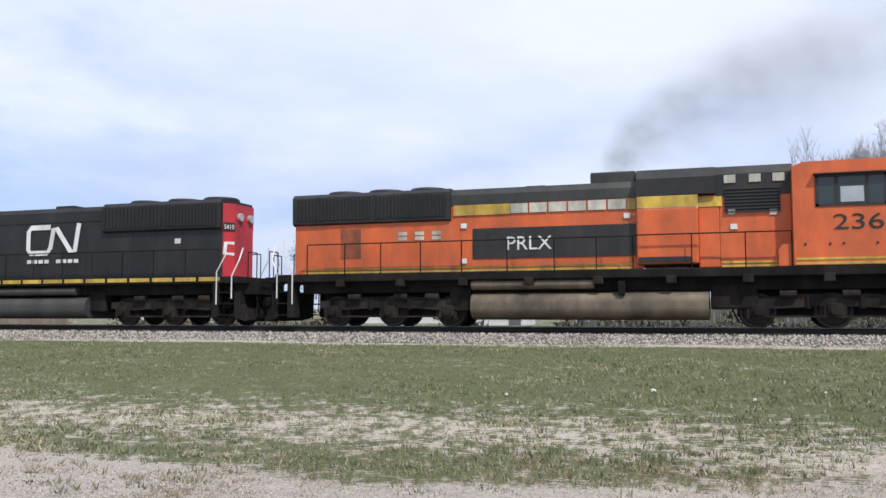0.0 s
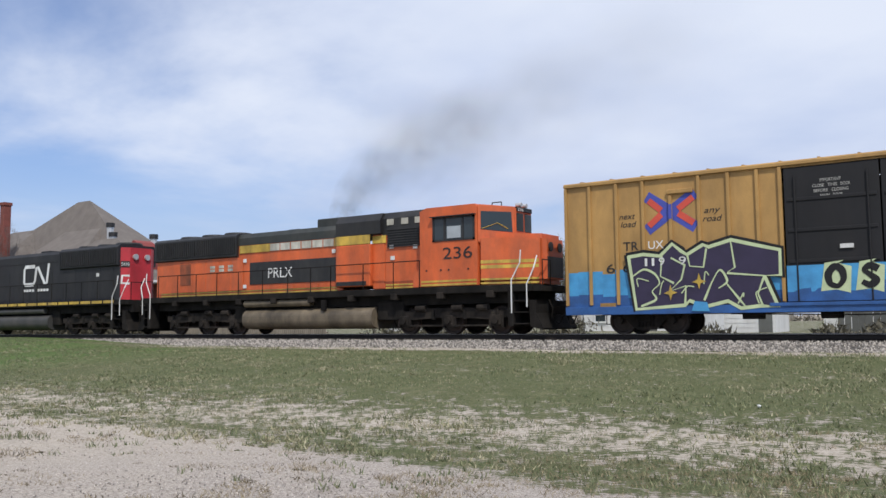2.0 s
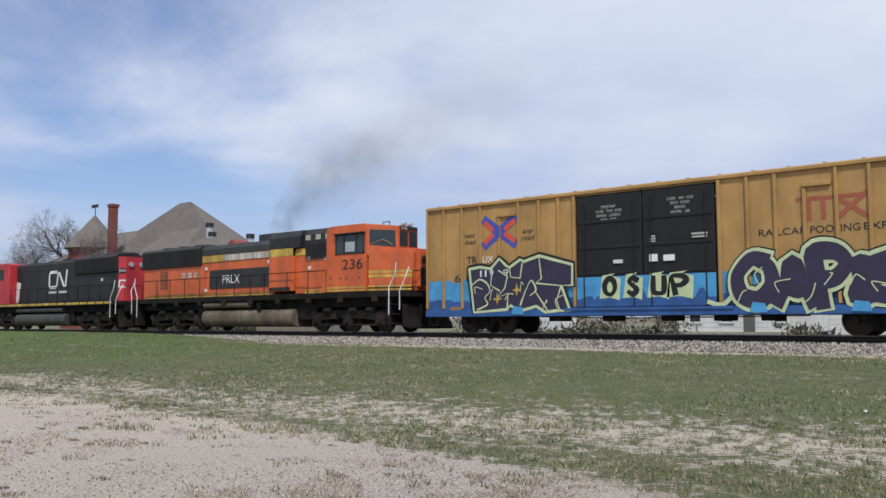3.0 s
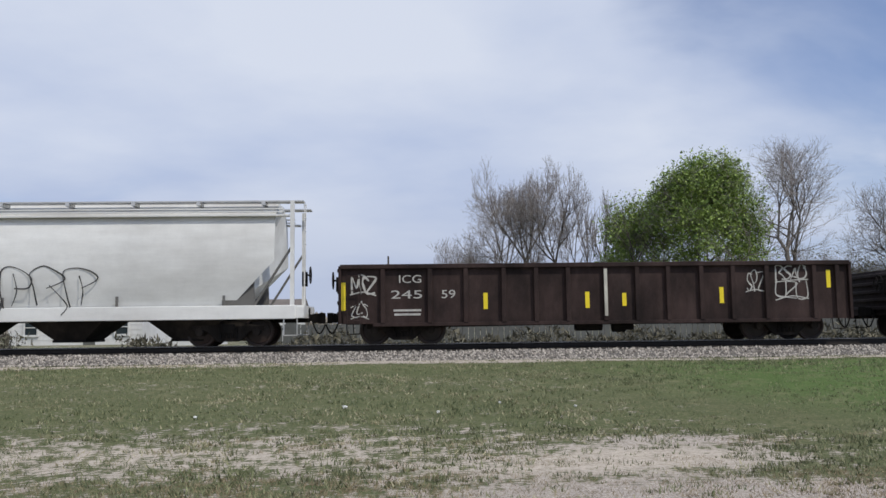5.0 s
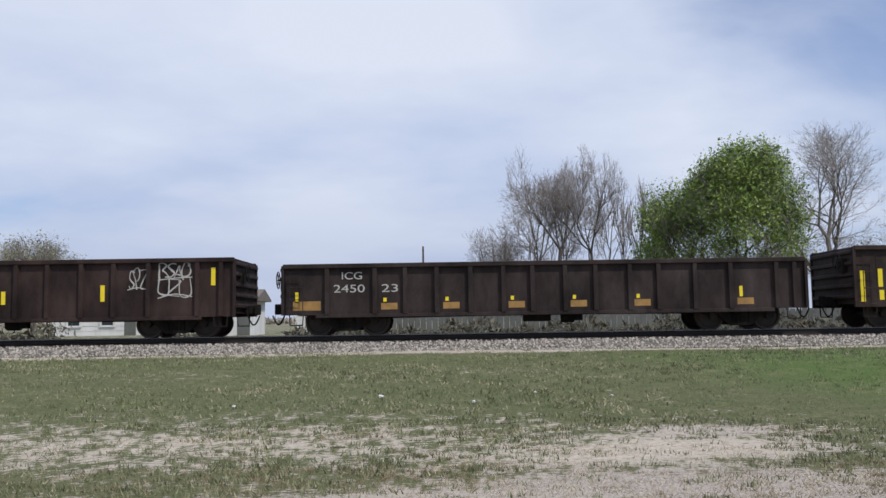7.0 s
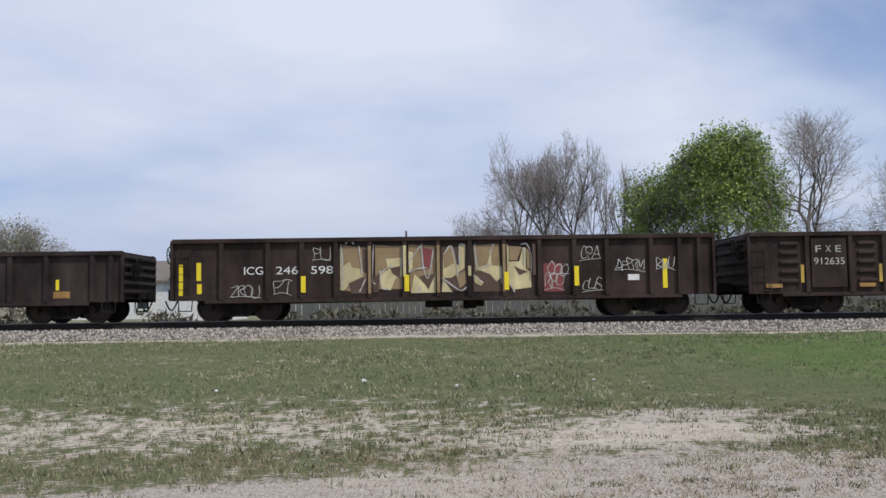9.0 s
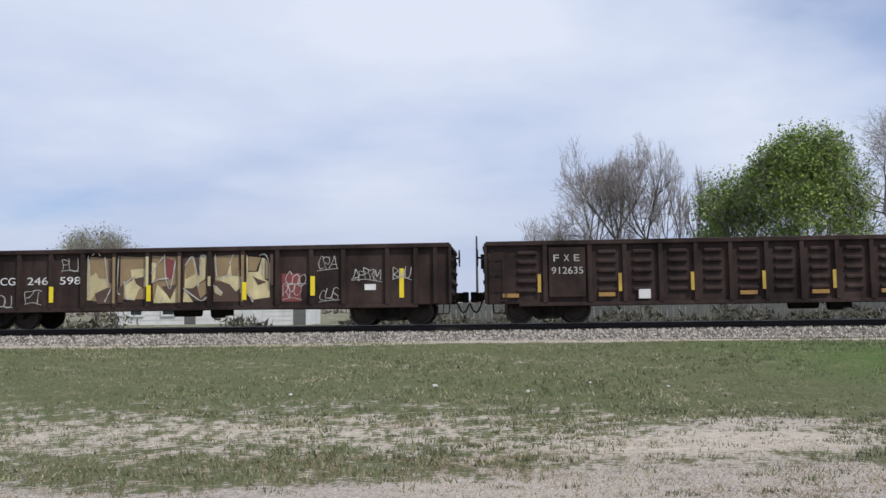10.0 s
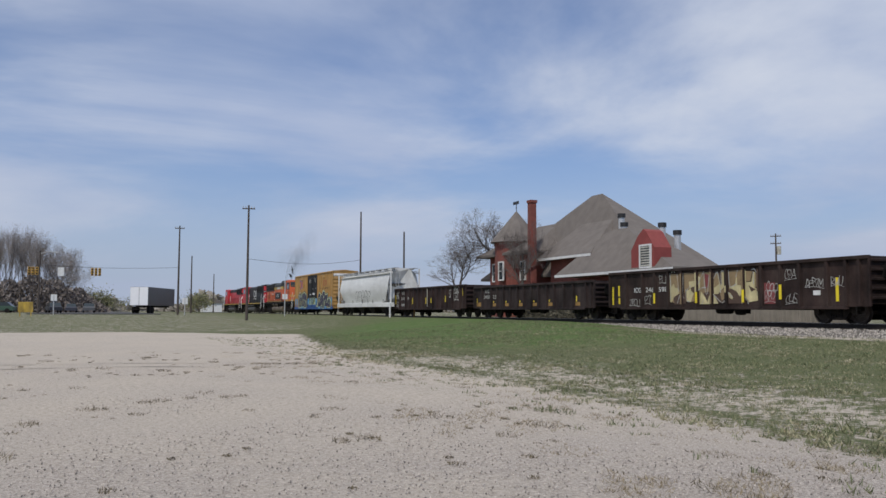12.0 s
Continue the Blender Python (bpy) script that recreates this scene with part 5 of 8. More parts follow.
# ---- covered hopper ----
def covered_hopper():
    u0, u1 = 14.35, 32.85
    car = vehicle("covered_hopper_car", u0, "dirty white covered hopper car with rounded sides", "hopper car")
    n = 22
    side = [(-1.30, 1.22)] + [(-1.30 - 0.22 * math.sin(math.pi * k / n), 1.25 + (3.95 - 1.25) * k / n) for k in range(1, n)] + [(-1.22, 4.0), (-1.2, 4.12), (-0.62, 4.42), (-0.6, 4.5)]
    prof = side + [(-a, z) for a, z in side[::-1]]
    bm = extrude_x(B(), prof, 15.6, 31.95)
    # ends slope in below
    for v in bm.verts:
        if v.co.z < 2.6:
            k = (2.6 - v.co.z) / 1.4
            v.co.x += (1.35 * k) * (1 if v.co.x < 20 else -1)
    part("tank_body", bm, HOPW, car, "rounded dirty white hopper body", smooth=False)
    for s in (-1, 1):
        a, b = sorted((s * 1.38, s * 1.52))
        part("side_sill", box(B(), u0 + 0.25, u1 - 0.25, a, b, 0.82, 1.24, 0.02), HOPW, car)
        a, b = sorted((s * 1.16, s * 1.46))
        part("eave_rail", box(B(), 15.4, 32.4, a, b, 3.98, 4.03, 0.005), HOPW, car)
        for z in (4.1, 4.2):
            part("roof_ridge", box(B(), 15.6, 32.2, *sorted((s * (1.5 - 0.3 * (z - 3.6)), s * (1.6 - 0.3 * (z - 3.6)))), z, z + 0.03), HOPW, car)
        a, b = sorted((s * 0.72, s * 1.2))
        part("running_board", box(B(), u0 + 0.7, u1 - 0.05, a, b, 4.46, 4.5), CHROME, car)
        for k in range(9):
            x = 15.5 + k * 2.0
            part("board_bracket", box(B(), x, x + 0.12, *sorted((s * 0.7, s * 1.2)), 4.36, 4.46), CHROME, car)
        for x in (17.2, 20.4, 23.8, 27.2, 30.4):
            part("side_stake", box(B(), x, x + 0.07, *sorted((s * 1.44, s * 1.5)), 1.24, 1.55), HOPGREY, car)
    for k in range(4):
        x = 18.4 + k * 3.6
        bm = B()
        lo, hi = [], []
        for sx, sy in ((-1, -1), (1, -1), (1, 1), (-1, 1)):
            hi.append(bm.verts.new((x + sx * 1.35, sy * 1.3, 1.0)))
            lo.append(bm.verts.new((x + sx * 0.42, sy * 0.8, 0.22)))
        bm.faces.new(lo); bm.faces.new(hi)
        for i in range(4):
            bm.faces.new((lo[i], lo[(i + 1) % 4], hi[(i + 1) % 4], hi[i]))
        bmesh.ops.recalc_face_normals(bm, faces=bm.faces)
        part("discharge_bay", bm, TRUCKM, car, "dark grimy discharge hopper")
        part("outlet_gate", box(B(), x - 0.5, x + 0.5, -0.85, 0.85, 0.18, 0.26, 0.01), FRAME, car)
        part("roof_hatch", box(B(), x - 1.2, x + 1.2, -0.55, 0.55, 4.48, 4.58, 0.03), HOPW, car)
    for e, x in ((-1, u0), (1, u1)):
        # slope sheet, end frame, ladder
        bm = B()
        extrude_y(bm, [(x - e * 1.25, 3.0), (x - e * 1.2, 3.05), (x - e * 3.1, 1.3), (x - e * 3.2, 1.3)], -1.25, 1.25)
        part("slope_sheet", bm, HOPGREY, car)
        for s in (-1, 1):
            part("end_post", box(B(), *sorted((x - e * 0.42, x - e * 0.30)), *sorted((s * 1.36, s * 1.48)), 0.85, 4.45), HOPW, car)
            bm = extrude_y(B(), [(x - e * 2.5, 1.24), (x - e * 2.5, 1.8), (x - e * 2.35, 2.05), (x - e * 1.55, 2.55), (x - e * 1.5, 1.24)], *sorted((s * 1.30, s * 1.34)))
            part("gusset", bm, HOPGREY, car)
            part("end_brace", rod(B(), (x - e * 0.4, s * 1.4, 3.0), (x - e * 1.5, s * 1.4, 1.25), 0.04, 6), HOPGREY, car)
            part("sill_step", pipe(B(), [(x - e * 0.2, s * 1.48, 0.85), (x - e * 0.2, s * 1.48, 0.32), (x - e * 0.6, s * 1.48, 0.32), (x - e * 0.6, s * 1.48, 0.85)], 0.018, 5), CHROME, car)
        ladder(car, x - e * 0.05, -1.0, 1.1, 4.4, 0.45, 9, "y", HOPW)
        part("end_sill", box(B(), *sorted((x, x - e * 0.3)), -1.48, 1.48, 0.85, 1.18), HOPW, car)
        part("end_platform", box(B(), *sorted((x, x - e * 1.5)), -1.3, 1.3, 1.18, 1.24), HOPW, car)
        part("stub_sill", box(B(), *sorted((x, x - e * 3.6)), -0.25, 0.25, 0.72, 1.18), FRAME, car)
        coupler(car, x + e * 0.1, e)
    brake_wheel(car, u1 + 0.1, -0.6, 2.2, 1)
    # outline scrawl on the side
    rr = random.Random(9)
    for k in range(5):
        x = 21.9 + k * 0.98
        j = lambda q: rr.uniform(-q, q)
        pts = [(x + 0.05, 1.28 + j(0.05)), (x - 0.08, 1.8 + j(0.1)), (x - 0.1 + j(0.1), 2.3 + j(0.1)), (x + 0.2, 2.5 + j(0.08)), (x + 0.6, 2.42 + j(0.1)), (x + 0.85, 2.15 + j(0.1)), (x + 0.75, 1.9 + j(0.12)), (x + 0.4 + j(0.1), 1.82)]
        part("painted_outline", ribbon(pts, -1.53, 0.038, True, 0.3, k), INK, car)
        pts = [(x + 0.4, 1.9), (x + 0.75 + j(0.1), 1.6 + j(0.1)), (x + 0.95, 1.25 + j(0.1)), (x + 0.7 + j(0.1), 1.02)] if k % 2 else [(x + 0.3, 2.2 + j(0.1)), (x + 0.42, 1.75), (x + 0.35 + j(0.1), 1.3)]
        part("painted_outline", ribbon(pts, -1.536, 0.034, True, 0.3, k + 9), INK, car)
    freight_truck(car, u0 + 2.35, 0.45)
    freight_truck(car, u1 - 2.35, 0.45)
    return car


def graffiti_bay(car, k, a, b):
    """The torn letter shapes sprayed into one bay between two ribs."""
    at = lambda pts: [(a + 0.03 + px * (b - a - 0.13), 0.76 + pz * 1.6) for px, pz in pts]
    C, T, D, R = GRAFCREAM, GRAFTAN, GRAFBROWN, GRAFRED
    fields = [
        [(T, [(0.1, 0.95), (0.98, 0.9), (0.95, 0.3), (0.4, 0.06), (0.08, 0.1)]), (C, [(0, 0.1), (0, 0.95), (0.08, 0.9), (0.12, 0.55), (0.33, 0.64), (0.45, 0.52), (0.75, 0.5), (0.82, 0.33), (0.4, 0.25), (0.12, 0.08)]), (D, [(0.3, 0.22), (0.8, 0.34), (0.98, 0.3), (0.98, 0.02), (0.4, 0.02)]), (D, [(0.8, 0.9), (0.98, 0.86), (0.98, 0.4), (0.84, 0.45)])],
        [(T, [(0.1, 0.95), (0.98, 0.92), (0.98, 0.1), (0.1, 0.1)]), (C, [(0.45, 0.68), (0.95, 0.7), (0.97, 0.35), (0.75, 0.3), (0.6, 0.08), (0.3, 0.1), (0.26, 0.42), (0.52, 0.46)]), (D, [(0.58, 0.5), (0.92, 0.54), (0.9, 0.3), (0.66, 0.4)]), (D, [(0.02, 0.3), (0.22, 0.4), (0.2, 0.04), (0.02, 0.04)])],
        [(T, [(0.05, 0.95), (0.98, 0.92), (0.98, 0.05), (0.1, 0.05)]), (R, [(0.52, 0.9), (0.92, 0.84), (0.76, 0.5), (0.6, 0.46)]), (C, [(0.12, 0.02), (0.25, 0.38), (0.7, 0.12), (0.96, 0.4), (0.96, 0.02)]), (D, [(0.42, 0.34), (0.96, 0.38), (0.72, 0.08)]), (C, [(0.05, 0.82), (0.2, 0.8), (0.18, 0.5), (0.06, 0.42)])],
        [(D, [(0.02, 0.9), (0.98, 0.9), (0.98, 0.05), (0.02, 0.05)]), (C, [(0.08, 0.3), (0.1, 0.75), (0.4, 0.9), (0.6, 0.55), (0.72, 0.56), (0.7, 0.92), (0.92, 0.92), (0.88, 0.48), (0.66, 0.4), (0.4, 0.3)]), (T, [(0.1, 0.76), (0.38, 0.87), (0.5, 0.58), (0.12, 0.48)]), (C, [(0.03, 0.03), (0.08, 0.3), (0.42, 0.03)]), (T, [(0.55, 0.35), (0.9, 0.44), (0.96, 0.2), (0.7, 0.1)])],
        [(T, [(0.04, 0.92), (0.9, 0.94), (0.96, 0.4), (0.1, 0.42)]), (D, [(0.04, 0.42), (0.96, 0.45), (0.96, 0.03), (0.04, 0.03)]), (C, [(0.08, 0.48), (0.5, 0.54), (0.62, 0.78), (0.66, 0.53), (0.9, 0.52), (0.88, 0.64), (0.98, 0.3), (0.8, 0.22), (0.6, 0.36)]), (C, [(0.04, 0.3), (0.14, 0.34), (0.36, 0.2), (0.3, 0.14), (0.1, 0.2)])],
        [(C, [(0.02, 0.95), (0.1, 0.9), (0.1, 0.6), (0.5, 0.6), (0.64, 0.86), (0.76, 0.86), (0.76, 0.45), (0.96, 0.4), (0.96, 0.1), (0.3, 0.06), (0.04, 0.2)]), (T, [(0.12, 0.9), (0.62, 0.88), (0.42, 0.62), (0.12, 0.62)]), (D, [(0.28, 0.52), (0.5, 0.46), (0.84, 0.4), (0.5, 0.34)]), (T, [(0.78, 0.86), (0.98, 0.74), (0.98, 0.46), (0.8, 0.46)])],
    ][k]
    for q, (m, pts) in enumerate(fields):
        part("painted_field", poly(B(), at(pts), SIDE + 0.096 - 0.004 * q), m, car)
    lines = [[[(0.04, 0.97), (0.1, 0.5), (0.05, 0.18)], [(0.68, 0.93), (0.8, 0.4)], [(0.2, 0.98), (0.36, 1.04), (0.5, 0.97)], [(0.7, 0.06), (0.92, 0.3)]],
             [[(0.05, 0.96), (0.0, 0.3), (0.1, 0.2)], [(0.98, 0.92), (0.95, 0.5)], [(0.3, 0.42), (0.62, 0.56)], [(0.26, 0.45), (0.3, 0.14), (0.55, 0.1)]],
             [[(0.5, 0.96), (0.55, 0.52), (0.72, 0.3), (0.9, 0.84)], [(0.06, 0.42), (0.3, 0.48), (0.66, 0.5)], [(0.05, 0.6), (0.46, 0.92)], [(0.35, 0.02), (0.46, 0.12)]],
             [[(0.1, 0.74), (0.4, 0.91), (0.6, 0.5), (0.62, 0.34)], [(0.7, 0.56), (0.7, 0.92), (0.92, 0.92)], [(0.05, 0.3), (0.7, 0.06), (0.95, 0.12)]],
             [[(0.1, 0.95), (0.18, 0.5), (0.6, 0.56)], [(0.72, 0.94), (0.6, 0.76)], [(0.96, 0.5), (0.98, 0.2)], [(0.06, 0.34), (0.36, 0.2)]],
             [[(0.55, 0.92), (0.8, 0.93), (0.97, 0.72), (0.96, 0.4)], [(0.7, 0.86), (0.7, 0.55)], [(0.05, 0.2), (0.2, 0.1), (0.3, 0.02)]]][k]
    for q, line in enumerate(lines):
        part("painted_line", ribbon(at(line), SIDE + 0.072 - 0.006 * q, 0.034, True, 0.4, q), CHALK, car)


def build_train():
    black_locomotive(-51.0, False, "red and black leading diesel locomotive", True, "")
    black_locomotive(-29.6, False, "black diesel locomotive with red ends and white emblem", False, "5410")
    orange_locomotive()
    boxcar()
    covered_hopper()
    # first gondola
    ribs = [35.25, 36.69, 37.79, 38.96, 39.96, 40.95, 42.11, 43.1, 44.07, 45.11, 46.1, 47.17, 48.67, 49.4]
    g = gondola(33.95, 49.8, 2.45, GON, "brown weathered open gondola car with white tags", ribs)
    for x, a, b in ((34.05, 1.05, 1.9), (38.4, 1.05, 1.55), (41.55, 1.05, 1.55), (42.7, 1.1, 1.5), (45.75, 1.15, 1.65), (49.15, 1.6, 2.15)):
        tape(g, x, a, b)
    part("bare_rib_paint", box(B(), 42.06, 42.16, -1.562, -1.54, 0.8, 2.25), CREAM, g)
    lettering("ICG", 35.75, SIDE + 0.092, 1.88, 0.34, CHALK, g, 0.68, "reporting_mark")
    lettering("245", 35.5, SIDE + 0.092, 1.4, 0.36, CHALK, g, 0.95, "car_number")
    lettering("59", 37.05, SIDE + 0.092, 1.4, 0.36, CHALK, g, 0.42, "car_number")
    bars(g, 35.45, 0.85, 1.1, 0.25, 2, CHALK, SIDE + 0.1, 0.5, 4)
    scrawl(g, 34.3, 1.55, 0.7, 0.5, CHALK, SIDE + 0.1, 3, 3, 0.05)
    scrawl(g, 34.3, 0.85, 0.5, 0.4, CHALK, SIDE + 0.1, 4, 3, 0.03)
    scrawl(g, 46.55, 1.55, 0.55, 0.55, CHALK, SIDE + 0.1, 7, 3, 0.035)
    scrawl(g, 47.5, 1.85, 0.95, 0.4, CHALK, SIDE + 0.1, 8, 4, 0.04)
    scrawl(g, 47.5, 1.3, 0.95, 0.5, CHALK, SIDE + 0.1, 11, 3, 0.04)
    # second gondola
    ribs = [52.65, 54.11, 55.04, 56.01, 57.04, 58.05, 58.94, 59.94, 60.87, 61.92, 62.8, 63.91, 65.0, 66.4, 66.95]
    g = gondola(51.3, 67.3, 2.2, GONB, "grey-brown weathered open gondola car with ochre patches", ribs)
    lettering("ICG", 53.1, SIDE + 0.092, 1.72, 0.32, CHALK, g, 0.62, "reporting_mark")
    lettering("2450", 52.85, SIDE + 0.092, 1.32, 0.34, CHALK, g, 0.95, "car_number")
    lettering("23", 54.32, SIDE + 0.092, 1.32, 0.34, CHALK, g, 0.5, "car_number")
    for k, x in enumerate((51.6, 54.3, 56.2, 58.2, 60.1, 62.05, 65.2)):
        part("ochre_patch", box(B(), x, x + (0.85 if k == 0 else 0.5), SIDE + 0.094, SIDE + 0.12, 0.78, 0.98 + (0.08 if k == 0 else 0)), RUSTPATCH, g, "worn ochre paint patch")
        tape(g, x + 0.12, 1.02, 1.14 + (0.2 if k in (0, 6) else 0), 0.1)
    # third gondola, brightly painted
    ribs = [70.3, 71.71, 72.75, 73.79, 74.82, 75.89, 76.92, 77.88, 78.94, 80.03, 81.1, 82.1, 83.47, 84.35, 84.95]
    g = gondola(68.8, 85.4, 2.52, GONC, "brown open gondola car with cream graffiti band", ribs)
    for x, a, b in ((69.05, 0.8, 1.75), (69.6, 1.25, 1.8), (69.62, 0.85, 1.15), (72.8, 0.85, 1.35), (75.95, 0.85, 1.35), (79.0, 0.85, 1.4), (81.15, 0.95, 1.55), (83.9, 0.85, 1.75)):
        tape(g, x, a, b, 0.14, SIDE - 0.02 if abs(x - 72.8) < 0.1 or x > 75 and x < 82 else None)
    lettering("ICG", 70.98, SIDE + 0.092, 1.42, 0.34, WHITE, g, 0.58, "reporting_mark")
    lettering("246", 71.95, SIDE + 0.092, 1.42, 0.34, WHITE, g, 0.68, "car_number")
    lettering("598", 73.02, SIDE + 0.092, 1.42, 0.34, WHITE, g, 0.68, "car_number")
    xs = [73.88, 74.86, 75.93, 76.96, 77.92, 78.98, 79.9]
    for k, (a, b) in enumerate(zip(xs, xs[1:])):
        graffiti_bay(g, k, a, b)
        part("painted_rib_face", box(B(), b - 0.09, b - 0.0, SIDE - 0.004, SIDE + 0.02, 1.3 if k % 2 else 0.8, 2.25 if k != 3 else 1.6), (GRAFTAN, GRAFCREAM, GRAFTAN, GRAFCREAM, GRAFTAN, GRAFBROWN)[k], g)
    part("painted_ground", box(B(), 80.15, 80.75, SIDE + 0.09, SIDE + 0.12, 0.78, 1.65), GRAFRED, g, "sprayed dull red field")
    for x, z, w, h, n in ((80.2, 0.9, 0.55, 0.4, 3), (80.3, 1.3, 0.6, 0.35, 3), (81.35, 0.8, 0.6, 0.35, 3), (82.4, 1.42, 0.85, 0.3, 5), (83.65, 1.45, 0.55, 0.3, 3), (81.3, 1.75, 0.6, 0.35, 3), (70.6, 0.75, 0.85, 0.3, 4), (71.9, 0.85, 0.5, 0.4, 2), (73.1, 1.85, 0.5, 0.35, 2)):
        scrawl(g, x, z, w, h, CHALK, SIDE + 0.084, int(x * 10 + z * 7), n, 0.021)
    part("paper_placard", box(B(), 82.75, 83.1, SIDE + 0.09, SIDE + 0.11, 1.1, 1.28), WHITE, g)
    # fourth gondola, with pressed ribs
    ribs = [88.3, 89.65, 90.7, 91.77, 92.82, 93.85, 94.9, 95.94, 96.96, 97.96, 98.96, 99.95, 101.0, 102.05, 103.1, 104.4]
    g = gondola(86.5, 106.2, 2.52, GOND, "maroon-brown open gondola car with pressed side ribs", ribs, 0.62, True)
    panel(g, 88.42, 89.52, 0.8, 2.3, SIDE + 0.03, GOND, "number_panel", "flat panel with stencilled number")
    for k, c in enumerate("FXE"):
        lettering(c, 88.56 + 0.31 * k, SIDE + 0.01, 1.88, 0.3, CHALK, g, 0.17, "reporting_mark")
    lettering("912635", 88.5, SIDE + 0.01, 1.5, 0.3, CHALK, g, 0.95, "car_number")
    for x in (88.12, 90.55, 92.7, 94.8, 96.85, 98.85, 101.1):
        tape(g, x, 0.95, 1.5, 0.1, SIDE - 0.005, YELLOW)
    for x in (87.0, 89.9, 94.1, 96.2, 98.2, 100.3):
        part("ochre_patch", box(B(), x, x + 0.5, SIDE + 0.02, SIDE + 0.1, 0.8, 0.92), RUSTPATCH, g)
    part("paper_placard", box(B(), 91.1, 91.45, SIDE + 0.0, SIDE + 0.1, 0.72, 1.0), WHITE, g)


build_train()
OFF = 0.0


# ---- exhaust smoke ----
def smoke_mat(name, dens):
    m = bpy.data.materials.new(name)
    m.use_nodes = True
    nt = m.node_tree
    N, L = nt.nodes.new, nt.links.new
    nt.nodes.clear()
    out, mix, tr, df = N("ShaderNodeOutputMaterial"), N("ShaderNodeMixShader"), N("ShaderNodeBsdfTransparent"), N("ShaderNodeBsdfDiffuse")
    df.inputs[0].default_value = (0.24, 0.23, 0.215, 1)
    tc, mp, grad, nz = N("ShaderNodeTexCoord"), N("ShaderNodeMapping"), N("ShaderNodeTexGradient"), N("ShaderNodeTexNoise")
    mp.inputs["Scale"].default_value = (1, 0, 1)
    grad.gradient_type = "SPHERICAL"
    L(tc.outputs["Object"], mp.inputs[0]); L(mp.outputs[0], grad.inputs[0])
    nz.inputs["Scale"].default_value, nz.inputs["Detail"].default_value = 1.4, 4
    L(tc.outputs["Object"], nz.inputs["Vector"])
    nr = N("ShaderNodeMapRange")
    nr.inputs[1].default_value, nr.inputs[2].default_value, nr.inputs[3].default_value, nr.inputs[4].default_value = 0.3, 0.7, 0.15, 1.0
    L(nz.outputs[0], nr.inputs[0])
    sm = N("ShaderNodeMapRange"); sm.interpolation_type = "SMOOTHSTEP"
    sm.inputs[1].default_value, sm.inputs[2].default_value, sm.inputs[3].default_value, sm.inputs[4].default_value = 0.0, 0.9, 0.0, dens
    L(grad.outputs[0], sm.inputs[0])
    mu = N("ShaderNodeMath"); mu.operation = "MULTIPLY"
    L(nr.outputs[0], mu.inputs[0]); L(sm.outputs[0], mu.inputs[1])
    L(mu.outputs[0], mix.inputs[0]); L(tr.outputs[0], mix.inputs[1]); L(df.outputs[0], mix.inputs[2])
    L(mix.outputs[0], out.inputs[0])
    return m


def exhaust():
    sm = thing("exhaust_smoke", "thin grey diesel smoke trailing from the stack", "smoke", "", "stuff")
    puffs = [(-17.9, 5.2, 0.7, 0.65, 0.42, 70), (-17.4, 5.9, 1.2, 0.9, 0.38, 55), (-16.3, 6.6, 1.8, 1.25, 0.32, 38), (-14.6, 7.2, 2.5, 1.6, 0.27, 25), (-12.2, 7.8, 3.2, 1.9, 0.23, 16), (-9.2, 8.4, 3.9, 2.2, 0.18, 13), (-5.4, 9.0, 4.6, 2.5, 0.11, 10)]
    for x, z, a, b, d, tilt in puffs:
        bm = B()
        bmesh.ops.create_icosphere(bm, subdivisions=4, radius=1)
        p = part("puff", bm, smoke_mat("thin_smoke", d * 0.75), sm, smooth=True)
        p.matrix_basis = pose(x + 18, 0, z, 0, -tilt, 0) @ Matrix.Diagonal((a * 1.1, 0.5, b * 1.3, 1))
    # the spreading middle of the plume, drifting aslant over the track
    bm = B()
    bmesh.ops.create_icosphere(bm, subdivisions=4, radius=1)
    part("puff", bm, smoke_mat("thin_smoke", 0.14), sm, smooth=True).matrix_basis = pose(5.0, -0.5, 7.8, 0, 0, 36) @ Matrix.Diagonal((4.2, 0.3, 2.6, 1))
    CARS.append((sm, -18.0))


exhaust()


# ---- ground and track ----
def smooth01(u):
    u = np.clip(u, 0, 1)
    return u * u * (3 - 2 * u)


def ground_z(x, y):
    z = 0.70 * smooth01((y - 9) / 16.4)
    # the field rises to the ballast's crest further along
    z = z + 0.34 * smooth01((-30 - x) / 16.0) * smooth01((y - 18) / 7.5) * (1 - smooth01((y - 29) / 4.0))
    r = np.hypot(x, y)
    return z + (1.12 - z) * smooth01((r - 38) / 95.0)


EDGE_X = [-200, -64, -60, -53, -37, -27, -17, -10, -5, -3, 0, 1.6, 4.4, 9, 30, 60]
EDGE_Y = [-60, -60, 3, 12.0, 9.5, 8.1, 8.4, 8.0, 7.4, 7.1, 8.0, 8.5, 8.5, 7.5, 6.0, 5.0]


